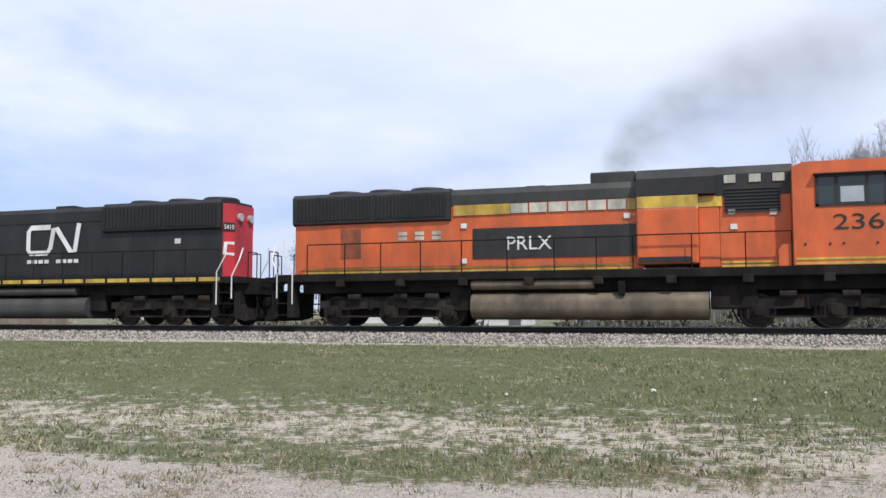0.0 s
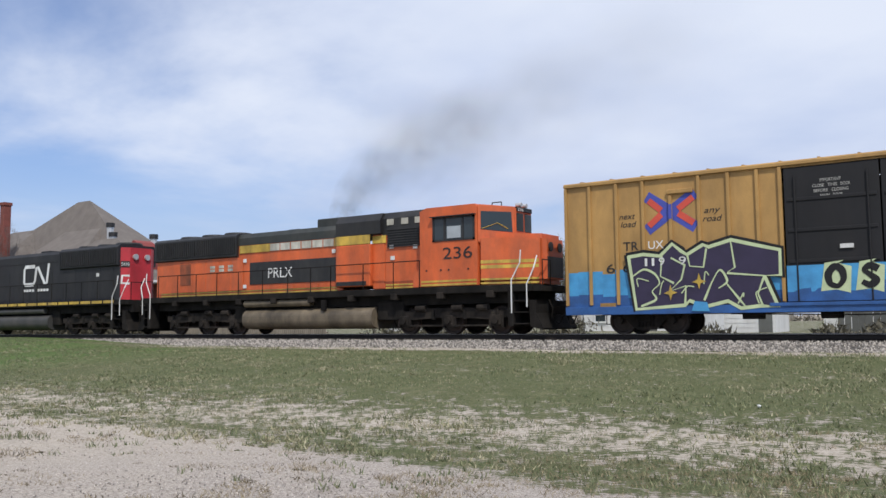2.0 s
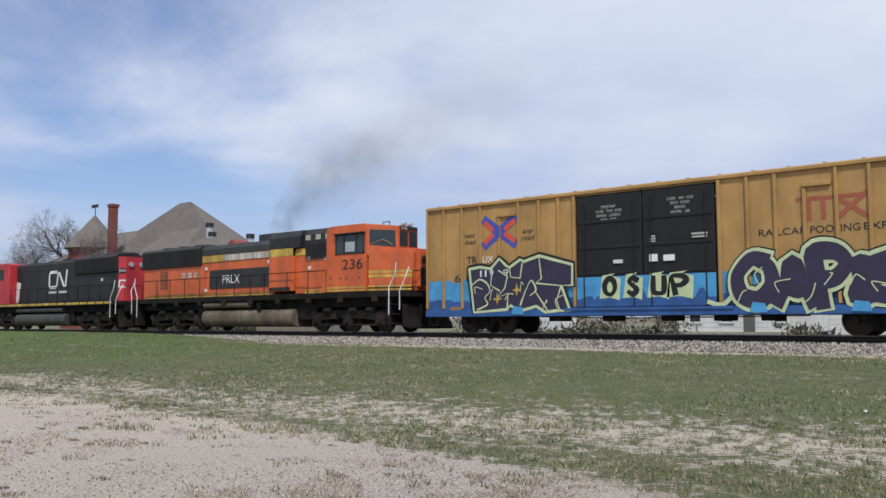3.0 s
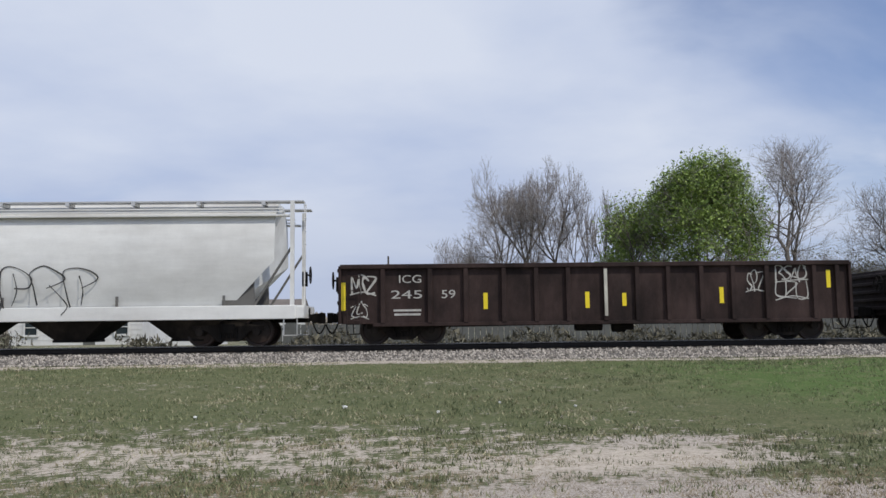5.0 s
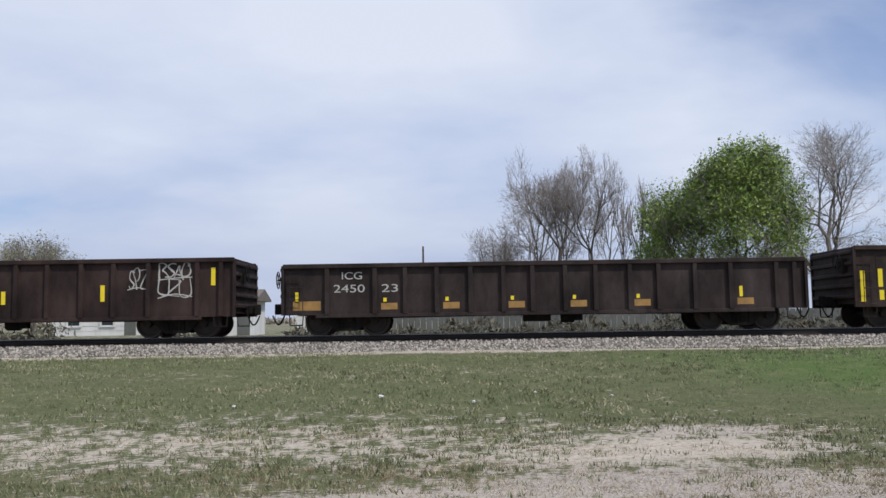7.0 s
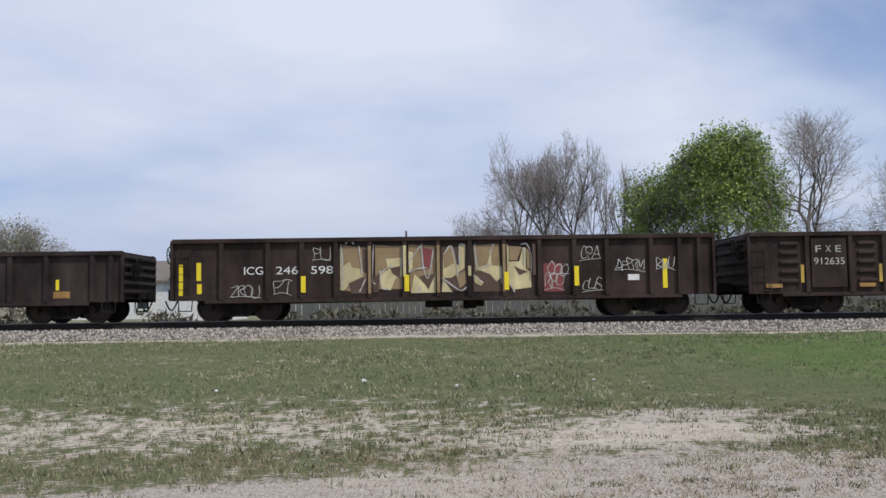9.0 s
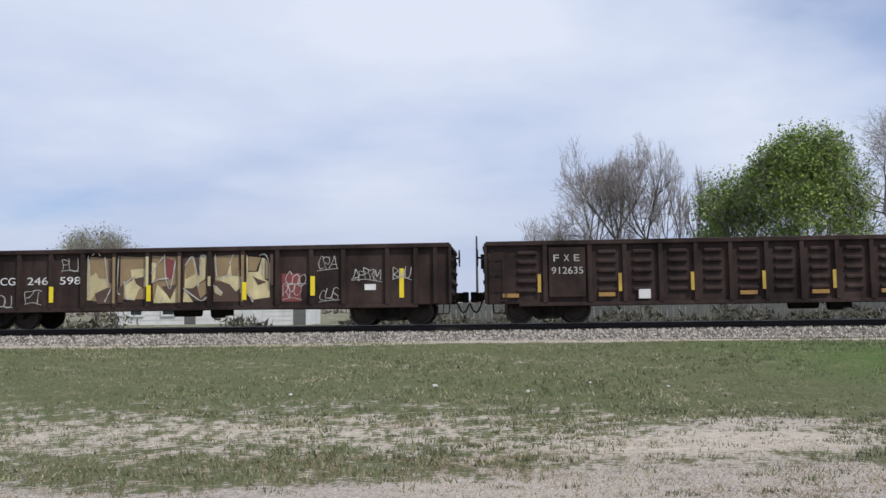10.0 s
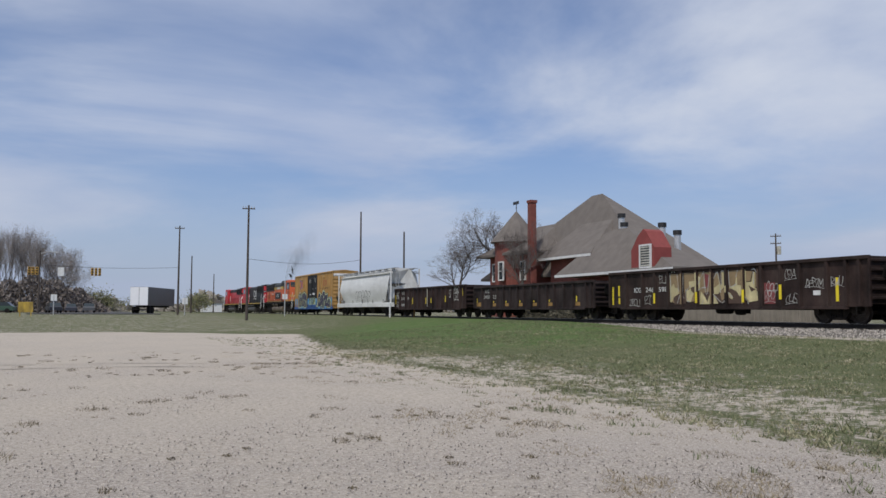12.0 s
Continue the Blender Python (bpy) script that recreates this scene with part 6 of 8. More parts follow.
def cover(x, y):
    """How far a spot belongs to the lawn (0 to 1), and how sandy it is."""
    d = y - np.interp(x, EDGE_X, EDGE_Y)
    lawn = smooth01((d + 0.5) / 1.6)
    lawn = np.where(x < -60, 0.82, lawn)
    worn = np.exp(-((y - 11.2 - 0.03 * x) / 2.1) ** 2) * smooth01((x + 42) / 12) * smooth01((6 - x) / 8)
    bare = np.exp(-(((x - 2.7) / 2.3) ** 2 + ((y - 10.3 - 0.2 * (x - 2.7)) / 1.0) ** 2) * 1.3)
    bare2 = np.exp(-(((x - 3.6) / 1.3) ** 2 + ((y - 11.9) / 0.5) ** 2)) * 0.6
    dry = np.exp(-((y - 18.6) / 1.6) ** 2) * smooth01((8 - x) / 6) * smooth01((x + 22) / 8)
    lush = np.clip(smooth01((x - 3) / 8) + smooth01((-24 - x) / 10) * smooth01((x + 62) / 16 + smooth01((y - 16) / 6)), 0, 1) * smooth01((y - 10.5) / 3) * (y < 27)
    lawn = lawn * (0.80 - 0.31 * worn - 0.12 * dry) + 0.3 * lush * lawn
    lawn = lawn * (1 - 0.92 * bare) * (1 - bare2) * (0.86 + 0.14 * smooth01((y - 13) / 5))
    verge = np.exp(-((y - 24.5) / 0.85) ** 2) * smooth01((x + 45) / 20)
    lawn = lawn * (1 - 0.85 * verge)
    lawn = np.where(y > 30, np.minimum(lawn, 0.55), lawn)
    # the far part of the lot is worn to pale sand
    lot = smooth01((-5.5 - x) / 5.0) * (d < 0.6) * (x > -66)
    lot = lot * (0.78 + 0.22 * np.sin(0.9 * x + 1.6 * np.sin(0.6 * y)) * np.sin(1.1 * y + 1.4 * np.sin(0.5 * x))) * (0.6 + 0.4 * smooth01((np.hypot(x, y) - 8) / 8))
    return np.clip(lawn, 0, 1), np.clip(bare + 0.8 * worn + 0.5 * dry + 0.85 * lot + 0.5 * verge, 0, 1)


def ground_material():
    m = bpy.data.materials.new("lawn_gravel_and_sand")
    m.use_nodes = True
    nt = m.node_tree
    N, L = nt.nodes.new, nt.links.new
    b = nt.nodes["Principled BSDF"]
    b.inputs["Roughness"].default_value = 0.95
    b.inputs["Specular IOR Level"].default_value = 0.1
    tc = N("ShaderNodeTexCoord")

    def noise_(scale, detail=5, rough=0.6):
        n = N("ShaderNodeTexNoise")
        n.inputs["Scale"].default_value, n.inputs["Detail"].default_value, n.inputs["Roughness"].default_value = scale, detail, rough
        L(tc.outputs["Object"], n.inputs["Vector"])
        return n.outputs[0]

    def ramp_(src, stops):
        r = N("ShaderNodeValToRGB")
        while len(r.color_ramp.elements) < len(stops):
            r.color_ramp.elements.new(0.5)
        for e, (p, c) in zip(r.color_ramp.elements, stops):
            e.position, e.color = p, (*c, 1)
        L(src, r.inputs[0])
        return r.outputs[0]

    def mix_(f, a, c):
        n = N("ShaderNodeMix"); n.data_type = "RGBA"
        L(f, n.inputs["Factor"]); L(a, n.inputs["A"]); L(c, n.inputs["B"])
        return n.outputs["Result"]

    at, at2 = N("ShaderNodeAttribute"), N("ShaderNodeAttribute")
    at.attribute_name, at2.attribute_name = "lawn", "sand"
    grass = mix_(noise_(0.35, 4), ramp_(noise_(14, 6, 0.75), [(0.35, (0.045, 0.066, 0.024)), (0.5, (0.10, 0.122, 0.052)), (0.66, (0.19, 0.185, 0.105))]), ramp_(noise_(18, 6, 0.75), [(0.35, (0.045, 0.062, 0.025)), (0.5, (0.115, 0.122, 0.062)), (0.66, (0.23, 0.205, 0.13))]))
    gravel = ramp_(noise_(30, 6, 0.85), [(0.36, (0.16, 0.14, 0.123)), (0.5, (0.40, 0.352, 0.308)), (0.64, (0.67, 0.60, 0.525))])
    pale = ramp_(noise_(12, 7, 0.8), [(0.34, (0.30, 0.258, 0.205)), (0.5, (0.485, 0.425, 0.35)), (0.66, (0.65, 0.58, 0.485))])
    big = N("ShaderNodeMapRange"); big.inputs[1].default_value, big.inputs[2].default_value, big.inputs[4].default_value = 0.42, 0.62, 0.6
    L(noise_(0.22, 5), big.inputs[0])
    sandf = N("ShaderNodeMath"); sandf.operation = "MAXIMUM"
    L(at2.outputs["Fac"], sandf.inputs[0]); L(big.outputs[0], sandf.inputs[1])
    soil = mix_(sandf.outputs[0], gravel, pale)
    # the lawn breaks up at its edges
    j = N("ShaderNodeMath"); j.operation = "MULTIPLY_ADD"; j.inputs[1].default_value = 1.0
    k = N("ShaderNodeMath"); k.operation = "MULTIPLY_ADD"; k.inputs[1].default_value = 2.3; k.inputs[2].default_value = -1.15
    kk = N("ShaderNodeMix"); kk.inputs["Factor"].default_value = 0.5
    L(noise_(1.9, 8, 0.78), kk.inputs["A"]); L(noise_(7.5, 6, 0.75), kk.inputs["B"])
    k.inputs[1].default_value, k.inputs[2].default_value = 2.9, -1.45
    L(kk.outputs["Result"], k.inputs[0])
    L(at.outputs["Fac"], j.inputs[0]); L(k.outputs[0], j.inputs[2])
    f = N("ShaderNodeMapRange"); f.interpolation_type = "SMOOTHSTEP"
    f.inputs[1].default_value, f.inputs[2].default_value = 0.38, 0.56
    L(j.outputs[0], f.inputs[0])
    lush = N("ShaderNodeMapRange")
    lush.inputs[1].default_value, lush.inputs[2].default_value, lush.inputs[4].default_value = 0.78, 1.0, 0.8
    L(at.outputs["Fac"], lush.inputs[0])
    grass = mix_(lush.outputs[0], grass, ramp_(noise_(16, 6, 0.75), [(0.35, (0.042, 0.082, 0.018)), (0.5, (0.08, 0.14, 0.037)), (0.66, (0.145, 0.20, 0.07))]))
    straw = N("ShaderNodeMapRange"); straw.interpolation_type = "SMOOTHSTEP"
    straw.inputs[1].default_value, straw.inputs[2].default_value, straw.inputs[4].default_value = 0.48, 0.68, 0.7
    L(noise_(1.6, 9, 0.8), straw.inputs[0])
    grass = mix_(straw.outputs[0], grass, ramp_(noise_(20, 5, 0.75), [(0.35, (0.11, 0.112, 0.055)), (0.5, (0.20, 0.19, 0.105)), (0.66, (0.32, 0.295, 0.185))]))
    L(mix_(f.outputs[0], soil, grass), b.inputs["Base Color"])
    bp = N("ShaderNodeBump"); bp.inputs["Strength"].default_value, bp.inputs["Distance"].default_value = 0.6, 0.05
    L(noise_(22, 6, 0.8), bp.inputs["Height"]); L(bp.outputs[0], b.inputs["Normal"])
    return m


def build_ground():
    xs = np.unique(np.concatenate([np.arange(-70, 40.1, 0.5), -70 - np.geomspace(1, 3000, 40), 40 + np.geomspace(1, 3000, 40)]))
    ys = np.unique(np.concatenate([np.arange(-4, 34.1, 0.4), -4 - np.geomspace(1, 3000, 30), 34 + np.geomspace(1, 3000, 40)]))
    X, Y = np.meshgrid(xs, ys)
    Z = ground_z(X, Y)
    for i, (a, c) in enumerate(((0.9, 0.05), (0.35, 0.11))):
        Z += 0.018 * np.sin(a * X + 1.7 * i + 0.6 * np.sin(c * 9 * Y)) * np.sin(a * 0.8 * Y + 0.5) * (np.hypot(X, Y) < 60)
    nx, ny = len(xs), len(ys)
    verts = np.stack([X.ravel(), Y.ravel(), Z.ravel()], 1)
    i = np.arange(nx * ny).reshape(ny, nx)
    faces = np.stack([i[:-1, :-1].ravel(), i[:-1, 1:].ravel(), i[1:, 1:].ravel(), i[1:, :-1].ravel()], 1)
    ob = raw("ground", verts.tolist(), faces.tolist(), ground_material(), smooth=True)
    lawn, sand = cover(verts[:, 0], verts[:, 1])
    for name, val in (("lawn", lawn), ("sand", sand)):
        a = ob.data.attributes.new(name, "FLOAT", "POINT")
        a.data.foreach_set("value", val.astype(np.float32))
    tagged(ob, "patchy spring lawn merging into pale gravel and sand", "ground", "", "structure")


def triangles(name, V, material, label, category):
    """Loose triangles from an array of n x 3 x 3."""
    n = len(V)
    me = bpy.data.meshes.new(name)
    me.vertices.add(3 * n); me.loops.add(3 * n); me.polygons.add(n)
    me.vertices.foreach_set("co", V.astype(np.float32).ravel())
    me.loops.foreach_set("vertex_index", np.arange(3 * n, dtype=np.int32))
    me.polygons.foreach_set("loop_start", np.arange(0, 3 * n, 3, dtype=np.int32))
    me.update(); me.validate()
    me.materials.append(material)
    return tagged(new(name, me), label, category, "", "stuff")


def blades(P, h, w, rng, lean=0.5):
    n = len(P)
    a = rng.uniform(0, 2 * np.pi, n)
    d = np.stack([np.cos(a), np.sin(a), np.zeros(n)], 1) * (w / 2)[:, None]
    tip = P + np.stack([rng.normal(0, lean, n) * h, rng.normal(0, lean, n) * h, h], 1)
    return np.stack([P - d, P + d, tip], 1)


def build_grass():
    rng = np.random.default_rng(3)
    n = 46000
    x = rng.uniform(-50, 32, n)
    y = 6.2 + 18.8 * rng.uniform(0, 1, n) ** 1.1
    lawn, sand = cover(x, y)
    cl = 0.5 + 0.5 * np.sin(1.1 * x + 1.3 * np.sin(0.9 * y)) * np.sin(1.3 * y + 1.1 * np.sin(0.8 * x))
    keep = rng.uniform(0, 1, n) < 0.05 + lawn * (0.35 + 0.65 * cl)
    x, y, cl = x[keep], y[keep], cl[keep]
    k = 9
    m = len(x)
    big = rng.uniform(0.5, 1.0, m) ** 2
    R = np.repeat(0.03 + 0.09 * big, k)
    a, q = rng.uniform(0, 6.28, m * k), np.sqrt(rng.uniform(0, 1, m * k))
    bx, by = np.repeat(x, k) + R * q * np.cos(a) * 1.3, np.repeat(y, k) + R * q * np.sin(a)
    P = np.stack([bx, by, ground_z(bx, by) - 0.01], 1)
    h = np.repeat(0.03 + 0.065 * big, k) * rng.uniform(0.6, 1.2, m * k)
    triangles("grass", blades(P, h, rng.uniform(0.012, 0.026, m * k), rng, 0.45), GRASSM, "short patchy spring grass on the field", "grass")
    n = 60000
    x, y = rng.uniform(-32, 12, n), rng.uniform(4.3, 12.5, n)
    lawn, sand = cover(x, y)
    cl = np.sin(2.1 * x + 2 * np.sin(1.3 * y)) * np.sin(2.7 * y + 2 * np.sin(1.1 * x))
    keep = (cl > 0.3) & (rng.uniform(0, 1, n) < 0.8 - 0.6 * lawn) & ((x > -7) | (rng.uniform(0, 1, n) < 0.35))
    x, y = np.repeat(x[keep], 4) + rng.normal(0, 0.03, 4 * keep.sum()), np.repeat(y[keep], 4) + rng.normal(0, 0.03, 4 * keep.sum())
    n = 2600
    wx, wy = rng.uniform(-5, 8, n), rng.uniform(6.2, 9.6, n)
    wx, wy = np.repeat(wx, 10) + rng.normal(0, 0.06, 10 * n), np.repeat(wy, 10) + rng.normal(0, 0.04, 10 * n)
    x, y = np.concatenate([x, wx]), np.concatenate([y, wy])
    # pale dead tufts among the grass
    n = 26000
    sx, sy = rng.uniform(-40, 16, n), 8.0 + 16.5 * rng.uniform(0, 1, n) ** 1.2
    cl = np.sin(0.9 * sx + 2 * np.sin(0.7 * sy)) * np.sin(1.7 * sy + 2 * np.sin(0.6 * sx))
    keep = (rng.uniform(0, 1, n) < 0.18 + 0.6 * cl) & ((sx < 4) | (rng.uniform(0, 1, n) < 0.25))
    sx, sy = np.repeat(sx[keep], 6) + rng.normal(0, 0.07, 6 * keep.sum()), np.repeat(sy[keep], 6) + rng.normal(0, 0.05, 6 * keep.sum())
    Q = np.stack([sx, sy, ground_z(sx, sy) - 0.005], 1)
    triangles("dead_grass", blades(Q, rng.uniform(0.03, 0.075, len(sx)), rng.uniform(0.015, 0.03, len(sx)), rng, 0.7), STRAWM, "pale dead tufts among the spring grass", "grass")
    P = np.stack([x, y, ground_z(x, y) - 0.01], 1)
    triangles("dry_weeds", blades(P, rng.uniform(0.02, 0.06, len(x)), rng.uniform(0.006, 0.014, len(x)), rng, 0.9), DRYM, "dry weeds and dead grass on gravel", "weeds")


def build_tufts():
    """Separate taller tufts on the bare sand and along the ragged edge of the lawn."""
    rng = np.random.default_rng(44)
    n = 5200
    x, y = rng.uniform(-48, 14, n), rng.uniform(6.4, 13.2, n)
    lawn, sand = cover(x, y)
    cl = np.sin(1.5 * x + 2 * np.sin(1.1 * y)) * np.sin(1.9 * y + 2 * np.sin(0.9 * x))
    keep = (lawn < 0.72) & (rng.uniform(0, 1, n) < 0.10 + 0.42 * lawn + 0.22 * cl - 0.08 * (x < -1))
    x, y = x[keep], y[keep]
    m, k = len(x), 46
    big = rng.uniform(0, 1, m) ** 2.2
    R = np.repeat(0.05 + 0.20 * big, k)
    a, q = rng.uniform(0, 6.28, m * k), np.sqrt(rng.uniform(0, 1, m * k))
    bx, by = np.repeat(x, k) + 1.7 * R * q * np.cos(a), np.repeat(y, k) + 0.8 * R * q * np.sin(a)
    h = np.repeat(0.035 + 0.085 * big, k) * (1.15 - 0.7 * q) * rng.uniform(0.6, 1.2, m * k)
    P = np.stack([bx, by, ground_z(bx, by) - 0.008], 1)
    triangles("grass_tufts", blades(P, h, rng.uniform(0.010, 0.022, m * k), rng, 0.4), TUFTM, "olive tufts of grass scattered on pale sand", "grass")


def build_lot_weeds():
    """Dead clumps standing singly on the gravel lot."""
    rng = np.random.default_rng(71)
    n, k = 260, 40
    x, y = rng.uniform(-34, -4, n), rng.uniform(-3, 9, n)
    keep = (np.hypot(x, y) > 7) & (cover(x, y)[0] < 0.3)
    x, y = x[keep], y[keep]
    n = len(x)
    big = rng.uniform(0, 1, n) ** 3
    R = np.repeat(0.04 + 0.16 * big, k)
    a, q = rng.uniform(0, 6.28, n * k), np.sqrt(rng.uniform(0, 1, n * k))
    bx, by = np.repeat(x, k) + 1.8 * R * q * np.cos(a), np.repeat(y, k) + 1.2 * R * q * np.sin(a)
    P = np.stack([bx, by, ground_z(bx, by) - 0.008], 1)
    h = np.repeat(0.025 + 0.06 * big, k) * rng.uniform(0.5, 1.2, n * k)
    triangles("dead_weeds", blades(P, h, rng.uniform(0.008, 0.018, n * k), rng, 0.7), island_mat("dead_brown_weeds", (0.07, 0.055, 0.035), (0.22, 0.18, 0.11)), "dead brown weed clumps on the gravel lot", "weeds")


def pebbles(name, x, y, z, smin, smax, material, label, rng):
    """Loose angular stones, one joined mesh."""
    n = len(x)
    s = rng.uniform(smin, smax, n)
    base = np.array([(1, 0, 0), (-1, 0, 0), (0, 1, 0), (0, -1, 0), (0, 0, 1), (0, 0, -1)], float)
    V = base[None] * s[:, None, None] * rng.uniform(0.6, 1.25, (n, 6, 1)) + rng.normal(0, smin * 0.3, (n, 6, 3))
    a = rng.uniform(0, 6.28, n)
    c, sn = np.cos(a)[:, None], np.sin(a)[:, None]
    V = np.stack([V[..., 0] * c - V[..., 1] * sn, V[..., 0] * sn + V[..., 1] * c, V[..., 2]], -1)
    V += np.stack([x, y, z], 1)[:, None]
    f = np.array([(0, 2, 4), (2, 1, 4), (1, 3, 4), (3, 0, 4), (2, 0, 5), (1, 2, 5), (3, 1, 5), (0, 3, 5)])
    F = (np.arange(n)[:, None, None] * 6 + f[None]).reshape(-1, 3)
    me = bpy.data.meshes.new(name)
    me.vertices.add(6 * n); me.loops.add(3 * len(F)); me.polygons.add(len(F))
    me.vertices.foreach_set("co", V.astype(np.float32).ravel())
    me.loops.foreach_set("vertex_index", F.astype(np.int32).ravel())
    me.polygons.foreach_set("loop_start", np.arange(0, 3 * len(F), 3, dtype=np.int32))
    me.update(); me.validate()
    me.materials.append(material)
    tagged(new(name, me), label, "stones", "", "stuff")


def build_gravel():
    rng = np.random.default_rng(21)
    n = 150000
    x = rng.uniform(-32, 8, n)
    y = rng.uniform(-9, 9.5, n)
    lawn, sand = cover(x, y)
    keep = (rng.uniform(0, 1, n) < 1 - 1.6 * lawn - 0.85 * sand) & (np.hypot(x, y) > 5.5) & (y > x * 0.45) & (rng.uniform(0, 1, n) < 1.25 - np.hypot(x, y) / 24)
    x, y = x[keep], y[keep]
    pebbles("gravel", x, y, ground_z(x, y) + 0.002, 0.005, 0.014, GRAVELM, "loose pale gravel on the parking lot", rng)


def build_litter():
    for x, y, s, seed in ((-1.2, 15.4, 0.06, 1), (1.6, 15.7, 0.045, 2), (-3.6, 14.5, 0.06, 3), (8.1, 13.1, 0.12, 4), (0.45, 14.7, 0.05, 5), (2.9, 15.2, 0.035, 6)):
        rr = random.Random(seed)
        bm = B()
        bmesh.ops.create_icosphere(bm, subdivisions=2, radius=1)
        for v in bm.verts:
            k = rr.uniform(0.5, 1.1)
            v.co = (v.co.x * s * k, v.co.y * s * 0.6 * k, v.co.z * s * 0.55 * k)
        ob = part("litter", bm, WHITE)
        ob.matrix_basis = pose(x, y, float(ground_z(x, y)) + s * 0.4, 0, 0, rr.uniform(0, 180))
        tagged(ob, "crumpled white scrap of paper on the grass", "litter", "scraps of litter on the grass")


def build_track():
    x0, x1 = -700.0, 500.0
    bed = extrude_x(B(), [(25.3, 0.56), (25.42, 0.70), (26.0, 0.93), (26.2, 0.985), (28.9, 0.985), (29.1, 0.93), (29.9, 0.6), (30.1, 0.4)], x0, x1)
    tagged(part("ballast_bed", bed, BALLASTBED), "grey crushed-stone ballast bed under the track", "ballast", "", "structure")
    # near-black slab on top of the bed, reaching past both rails
    black_slab = box(B(), x0, x1, 26.12, 28.9, 0.7, 0.992)
    tagged(part("dark_ballast", black_slab, mat("near_black_ballast", (0.022, 0.02, 0.018), 0.9, 0, 0.5, 9, 0.8, fine=60)), "near-black ballast beside and between the rails", "ballast", "", "structure")
    tr = thing("railway_track", "straight railway track with worn steel rails", "railway track", "", "structure")
    for s in (-1, 1):
        c = TRACK_Y + s * 0.7525
        prof = [(c - 0.076, RAIL_Z - 0.18), (c - 0.076, RAIL_Z - 0.165), (c - 0.012, RAIL_Z - 0.14), (c - 0.010, RAIL_Z - 0.05), (c - 0.037, RAIL_Z - 0.035), (c - 0.037, RAIL_Z - 0.006), (c + 0.037, RAIL_Z - 0.006), (c + 0.037, RAIL_Z - 0.035), (c + 0.010, RAIL_Z - 0.05), (c + 0.012, RAIL_Z - 0.14), (c + 0.076, RAIL_Z - 0.165), (c + 0.076, RAIL_Z - 0.18)]
        part("rail", extrude_x(B(), prof, x0, x1), RAILM, tr)
        part("rail_head", box(B(), x0, x1, c - 0.03, c + 0.03, RAIL_Z - 0.006, RAIL_Z), RAILTOP, tr, "polished running surface")
    me = bpy.data.meshes.new("tie")
    bm = box(B(), -0.11, 0.11, -1.3, 1.3, -0.16, 0.012, 0.012)
    bm.to_mesh(me); bm.free(); me.materials.append(TIEM)
    for k in range(190):
        ob = new("tie", me)
        ob.parent = tr
        ob.matrix_basis = pose(-62 + k * 0.5, TRACK_Y, RAIL_Z - 0.185)


def build_stones():
    rng = np.random.default_rng(8)
    n = 30000
    x = rng.uniform(-62, 26, n)
    y = 25.2 + 0.95 * rng.uniform(0, 1, n) ** 0.9
    z = np.interp(y, [25.15, 25.42, 26.0, 26.2], [0.69, 0.71, 0.935, 0.99])
    keep = rng.uniform(0, 1, n) < 1 - smooth01((-32 - x) / 14.0)
    x, y, z = x[keep], y[keep], z[keep]
    pebbles("ballast_stones", x, y, z, 0.024, 0.052, STONES, "loose crushed limestone on the ballast shoulder", rng)


def build_tyre_marks():
    """Shallow wheel marks curving over the lot."""
    m = mat("packed_damp_gravel", (0.37, 0.325, 0.275), 0.95, 0, 0.4, 3, 0.6, fine=30, coords="Object")
    marks = [(17.0, 150, 196, -9.0, -2.0), (18.7, 152, 200, -9.0, -2.0)]
    for q, (r, a0, a1, cx, cy) in enumerate(marks):
        V, F = [], []
        n = 60
        for i in range(n + 1):
            a = radians(a0 + (a1 - a0) * i / n)
            w = (0.06 + 0.02 * math.sin(i * 1.7 + q) + 0.03 * math.sin(i * 0.37)) * min(1.0, 0.2 + 6 * i / n, 0.2 + 6 * (n - i) / n)
            for e in (-w, w):
                x, y = cx + (r + e) * math.cos(a), cy + (r + e) * math.sin(a)
                V.append((x, y, float(ground_z(x, y)) + 0.024))
        F = [(2 * i, 2 * i + 1, 2 * i + 3, 2 * i + 2) for i in range(n)]
        tagged(raw("tyre_mark", V, F, m), "faint curved tyre mark on the gravel lot", "tyre mark", "tyre marks on the lot", "structure")


build_ground()
build_tyre_marks()
build_track()
build_stones()
build_gravel()
build_grass()
build_tufts()
build_lot_weeds()
build_litter()


# ---- trees ----
BARK = mat("grey_brown_bark", (0.10, 0.086, 0.075), 0.9, 0, 0.35, 2, 0.4)
TWIG = mat("pale_twigs", (0.23, 0.205, 0.187), 0.9, 0, 0.3, 2, 0.0)
# twig colour with distance haze mixed in, for trees beyond the crossing
HAZETWIG = mat("haze_paled_twigs", (0.30, 0.265, 0.245), 0.9, 0, 0.3, 2, 0.0)
DARKTWIG = mat("dark_twigs", (0.15, 0.128, 0.115), 0.9, 0, 0.3, 2, 0.0)


def leaf_mat(name, c0, c1):
    m = island_mat(name, c0, c1, 0.6)
    m.node_tree.nodes["Principled BSDF"].inputs["Transmission Weight"].default_value = 0.0
    return m


LEAF = leaf_mat("fresh_green_leaves", (0.065, 0.12, 0.018), (0.29, 0.39, 0.08))
OLIVE = leaf_mat("olive_spring_leaves", (0.10, 0.11, 0.04), (0.27, 0.26, 0.12))
BUD = leaf_mat("brownish_buds", (0.18, 0.155, 0.125), (0.38, 0.34, 0.28))


